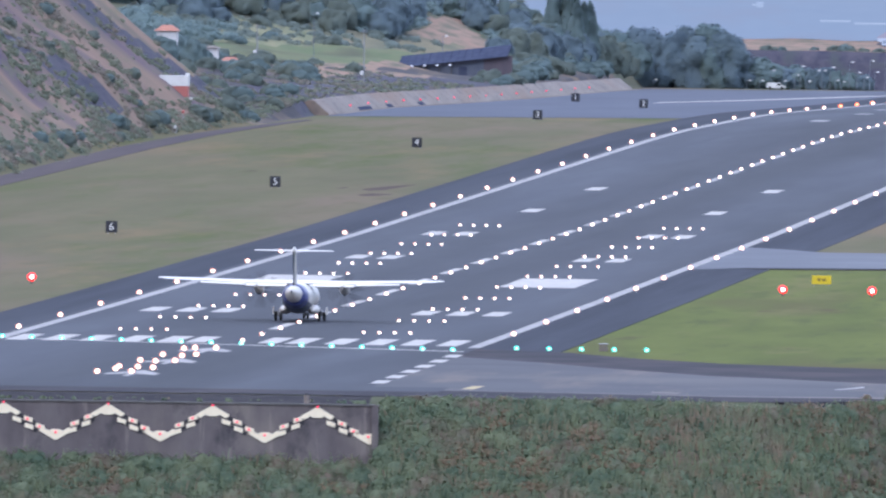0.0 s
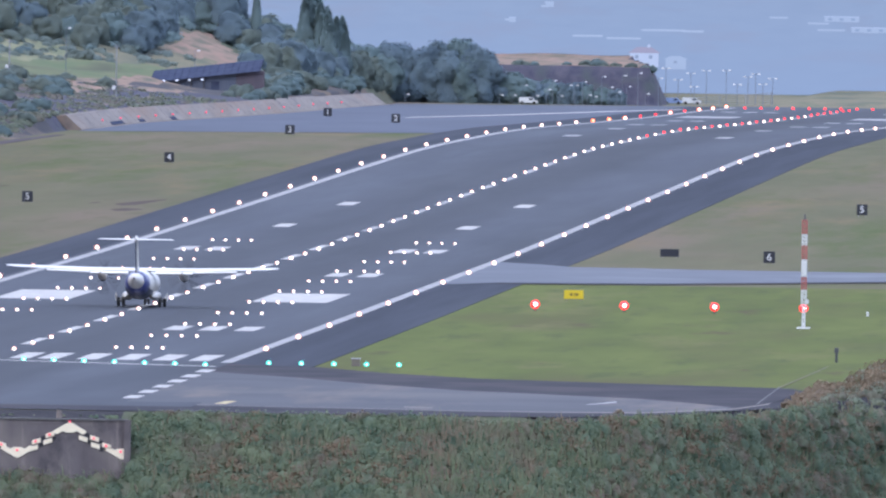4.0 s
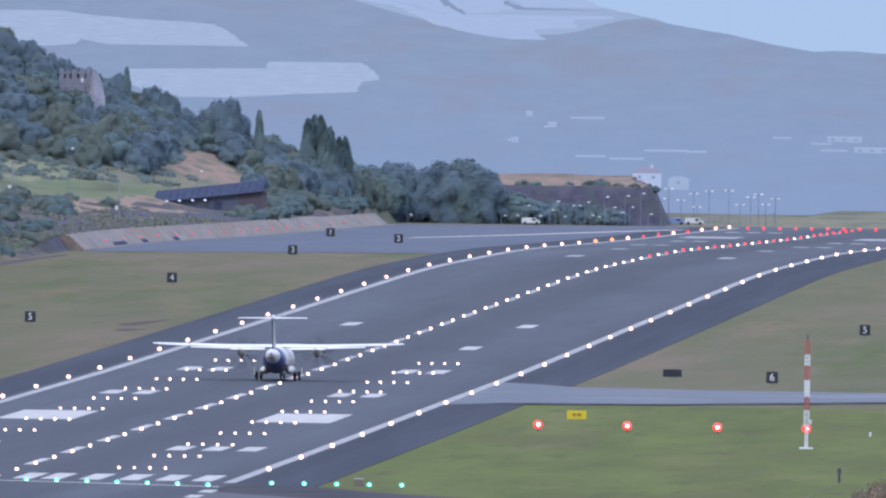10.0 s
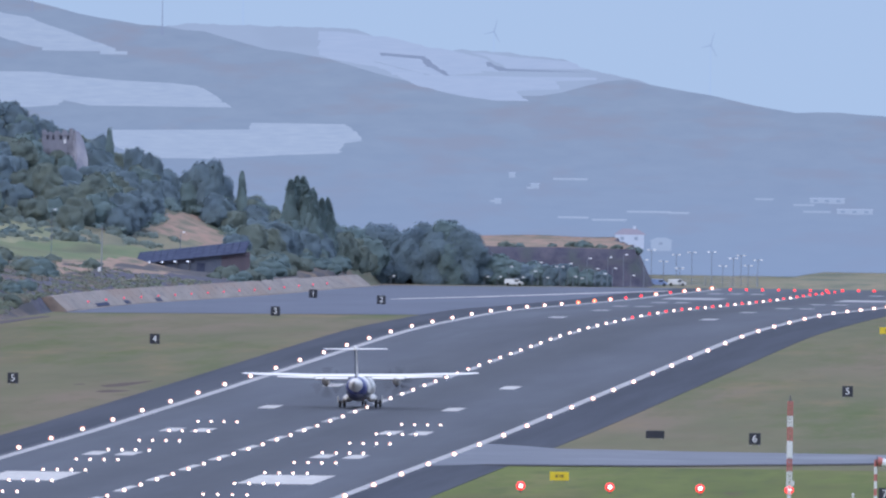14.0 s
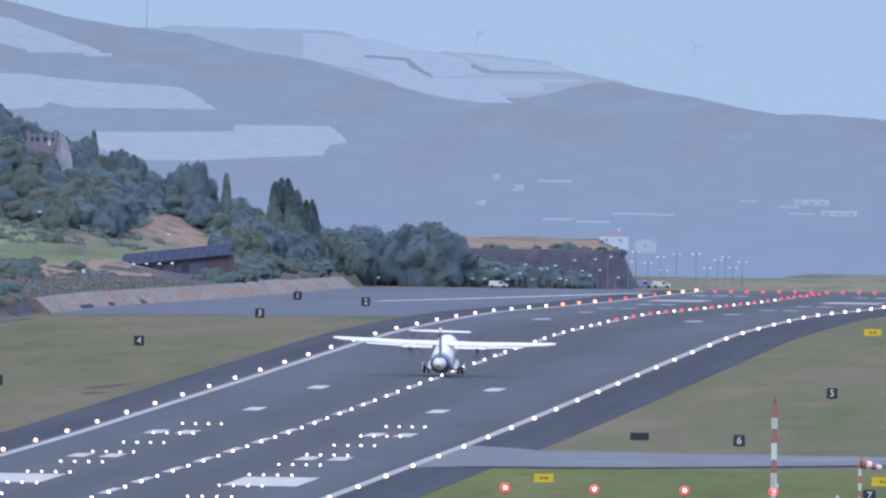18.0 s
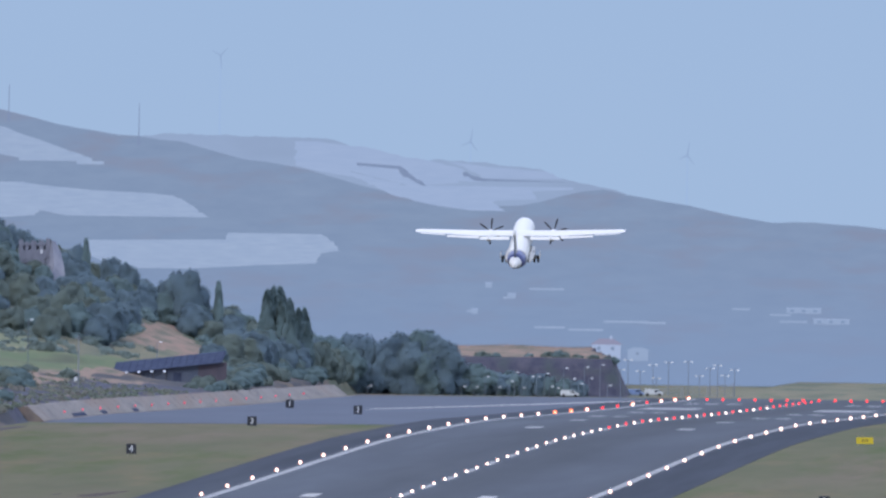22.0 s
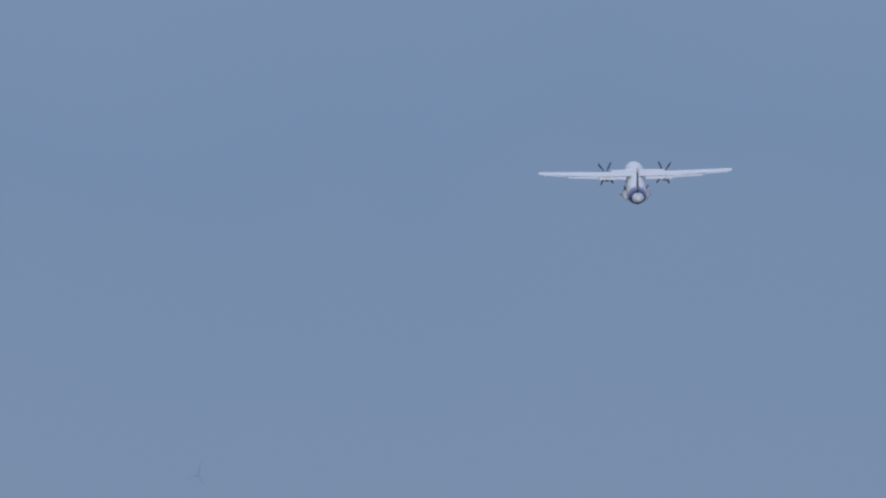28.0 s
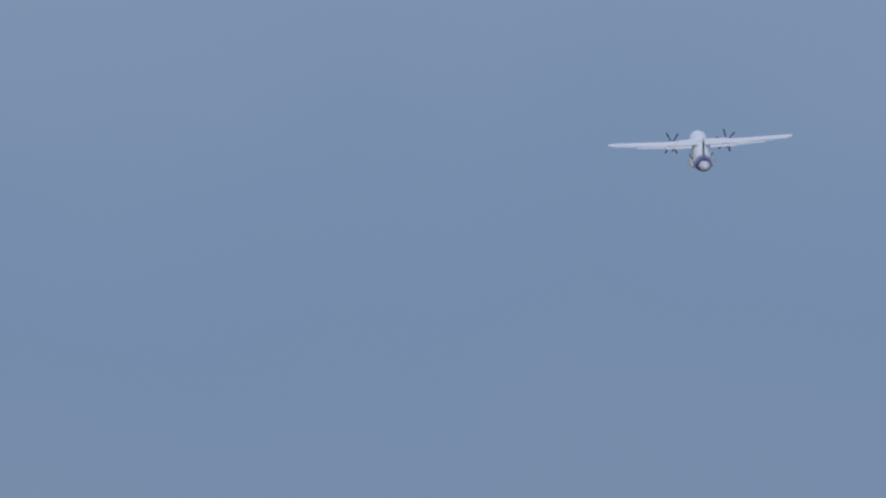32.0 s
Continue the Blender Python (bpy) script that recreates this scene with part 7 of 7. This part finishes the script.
# ---------------------------------------------------------------- motion of the aircraft
# seconds, x, y, z, nose up, right wing down
FLIGHT = [(0, 0.0, 100.0, 0.0, 0, 0), (1, 0.0, 131.2, 0.02, 0, 0), (2, 0, 163.7, 0.05, 0, 0), (3, 0.0, 197.5, 0.08, 0, 0), (4.5, 0, 250.8, 0.12, 0, 0), (6, 0.0, 307.1, 0.2, 0, 0),
          (7.5, -0.04, 366.4, 0.25, 0, -0.3), (8, -0.2, 387.0, 0.27, 0, -0.4), (9, -0.68, 428.8, 0.29, 0, -0.5), (9.5, -0.8, 450.4, 0.31, 0, -0.5), (10, -0.76, 472.2, 0.33, 0, -0.6), (11, -0.6, 516.6, 0.39, 0, -0.6),
          (12, -0.42, 562.4, 0.5, 0, -0.8), (13, -0.37, 609.7, 0.62, 0, -1.0), (15, -0.45, 708.3, 0.87, 0, -0.4), (16, -0.3, 759.5, 1.0, 0, 0), (16.5, -0.2, 785.6, 1.06, 0.2, 0), (17, -0.08, 812.1, 1.13, 2.2, -0.3), (17.5, 0, 839.0, 1.2, 4.8, 0.6), (18, 0.0, 866.1, 1.45, 7.3, 1.0), (18.5, -0.1, 893.5, 2.2, 9.9, 0), (19, -0.18, 921.4, 4.0, 10.3, 0.4), (20, -0.4, 971.0, 8.6, 11.2, 1.0),
          (21, -0.3, 1022.0, 15.4, 13.2, 1.0), (22, -0.18, 1074.0, 23.41, 14.3, -0.7), (23, 0.69, 1123.0, 33.0, 14.1, 1.8), (24, 1.61, 1173.0, 43.6, 13.1, -0.2), (25, 2.26, 1224.0, 54.3, 13.2, -0.8),
          (26, 2.82, 1275.0, 63.87, 12.5, -0.3), (27, 2.86, 1327.0, 72.3, 12.7, -1.0), (28.5, 2.9, 1404.0, 84.3, 13.2, -2.3), (29, 2.85, 1430.3, 88.22, 13.4, -0.3), (30, 2.72, 1482.9, 95.95, 13.7, 0.7),
          (31, 2.63, 1535.4, 103.5, 13.7, -1.9), (32, 2.5, 1588.0, 111.1, 13.7, -4.0)]


def crab(t):
    """Degrees by which the nose points to the left of the runway's line in the climb."""
    return float(np.interp(t, (0, 20, 21, 22, 23, 24, 26, 29, 30, 32), (0, 0, -0.6, -1.1, 1.2, 2.6, 2.8, 3.9, 4.2, 4.2)))


def motions():
    walk(aircraft, [(t, Matrix.Translation((x, y, z)) @ Euler((radians(up), radians(lean), radians(crab(t)))).to_matrix().to_4x4()) for t, x, y, z, up, lean in FLIGHT])
    for leg, s in LEGS:                                      # the wheels fold up and in after take-off
        a, b = (24.6, 27.4) if s > 0 else (25.4, 29.2)
        rows = [(0, 0.0), (a, 0.0), (a + (b - a) * 0.35, 0.4), (a + (b - a) * 0.7, 0.8), (b, 1.0), (32, 1.0)]
        walk(leg, [(t, pose(s * (1.8 - 0.85 * q), 0, 0.42 + 0.55 * q, 0, s * 70 * q, 0)) for t, q in rows])
    walk(van, [(t, pose(x, 2138, level(2138) - 0.05)) for t, x in ((0, -50.0), (17, -50.0), (18.3, -50.0), (19, -48.9), (20, -45.2), (22, -38.4), (23, -34.7), (26, -24), (32, -3))])
    for rotor, h, turn in ROTORS:
        walk(rotor, [(k / 4, pose(0, -0.4, h, 0, 0, 48) @ Matrix.Rotation(radians(turn - 226.0 * (k / 4 - 23.65)), 4, "Y")) for k in range(129)])
    for k, prop in enumerate(PROPS):
        here = prop.matrix_basis.copy()
        rows, turn = [], 11.0 * k
        for j in range(961):                                 # full speed on the ground; in the air the blades catch the shutter
            if j <= 600 or j % 10 == 0:
                rows.append((j / 30, here @ Matrix.Rotation(radians(turn), 4, "Y")))
            turn += 82.0 if j < 600 else 3.1
        walk(prop, rows)


motions()
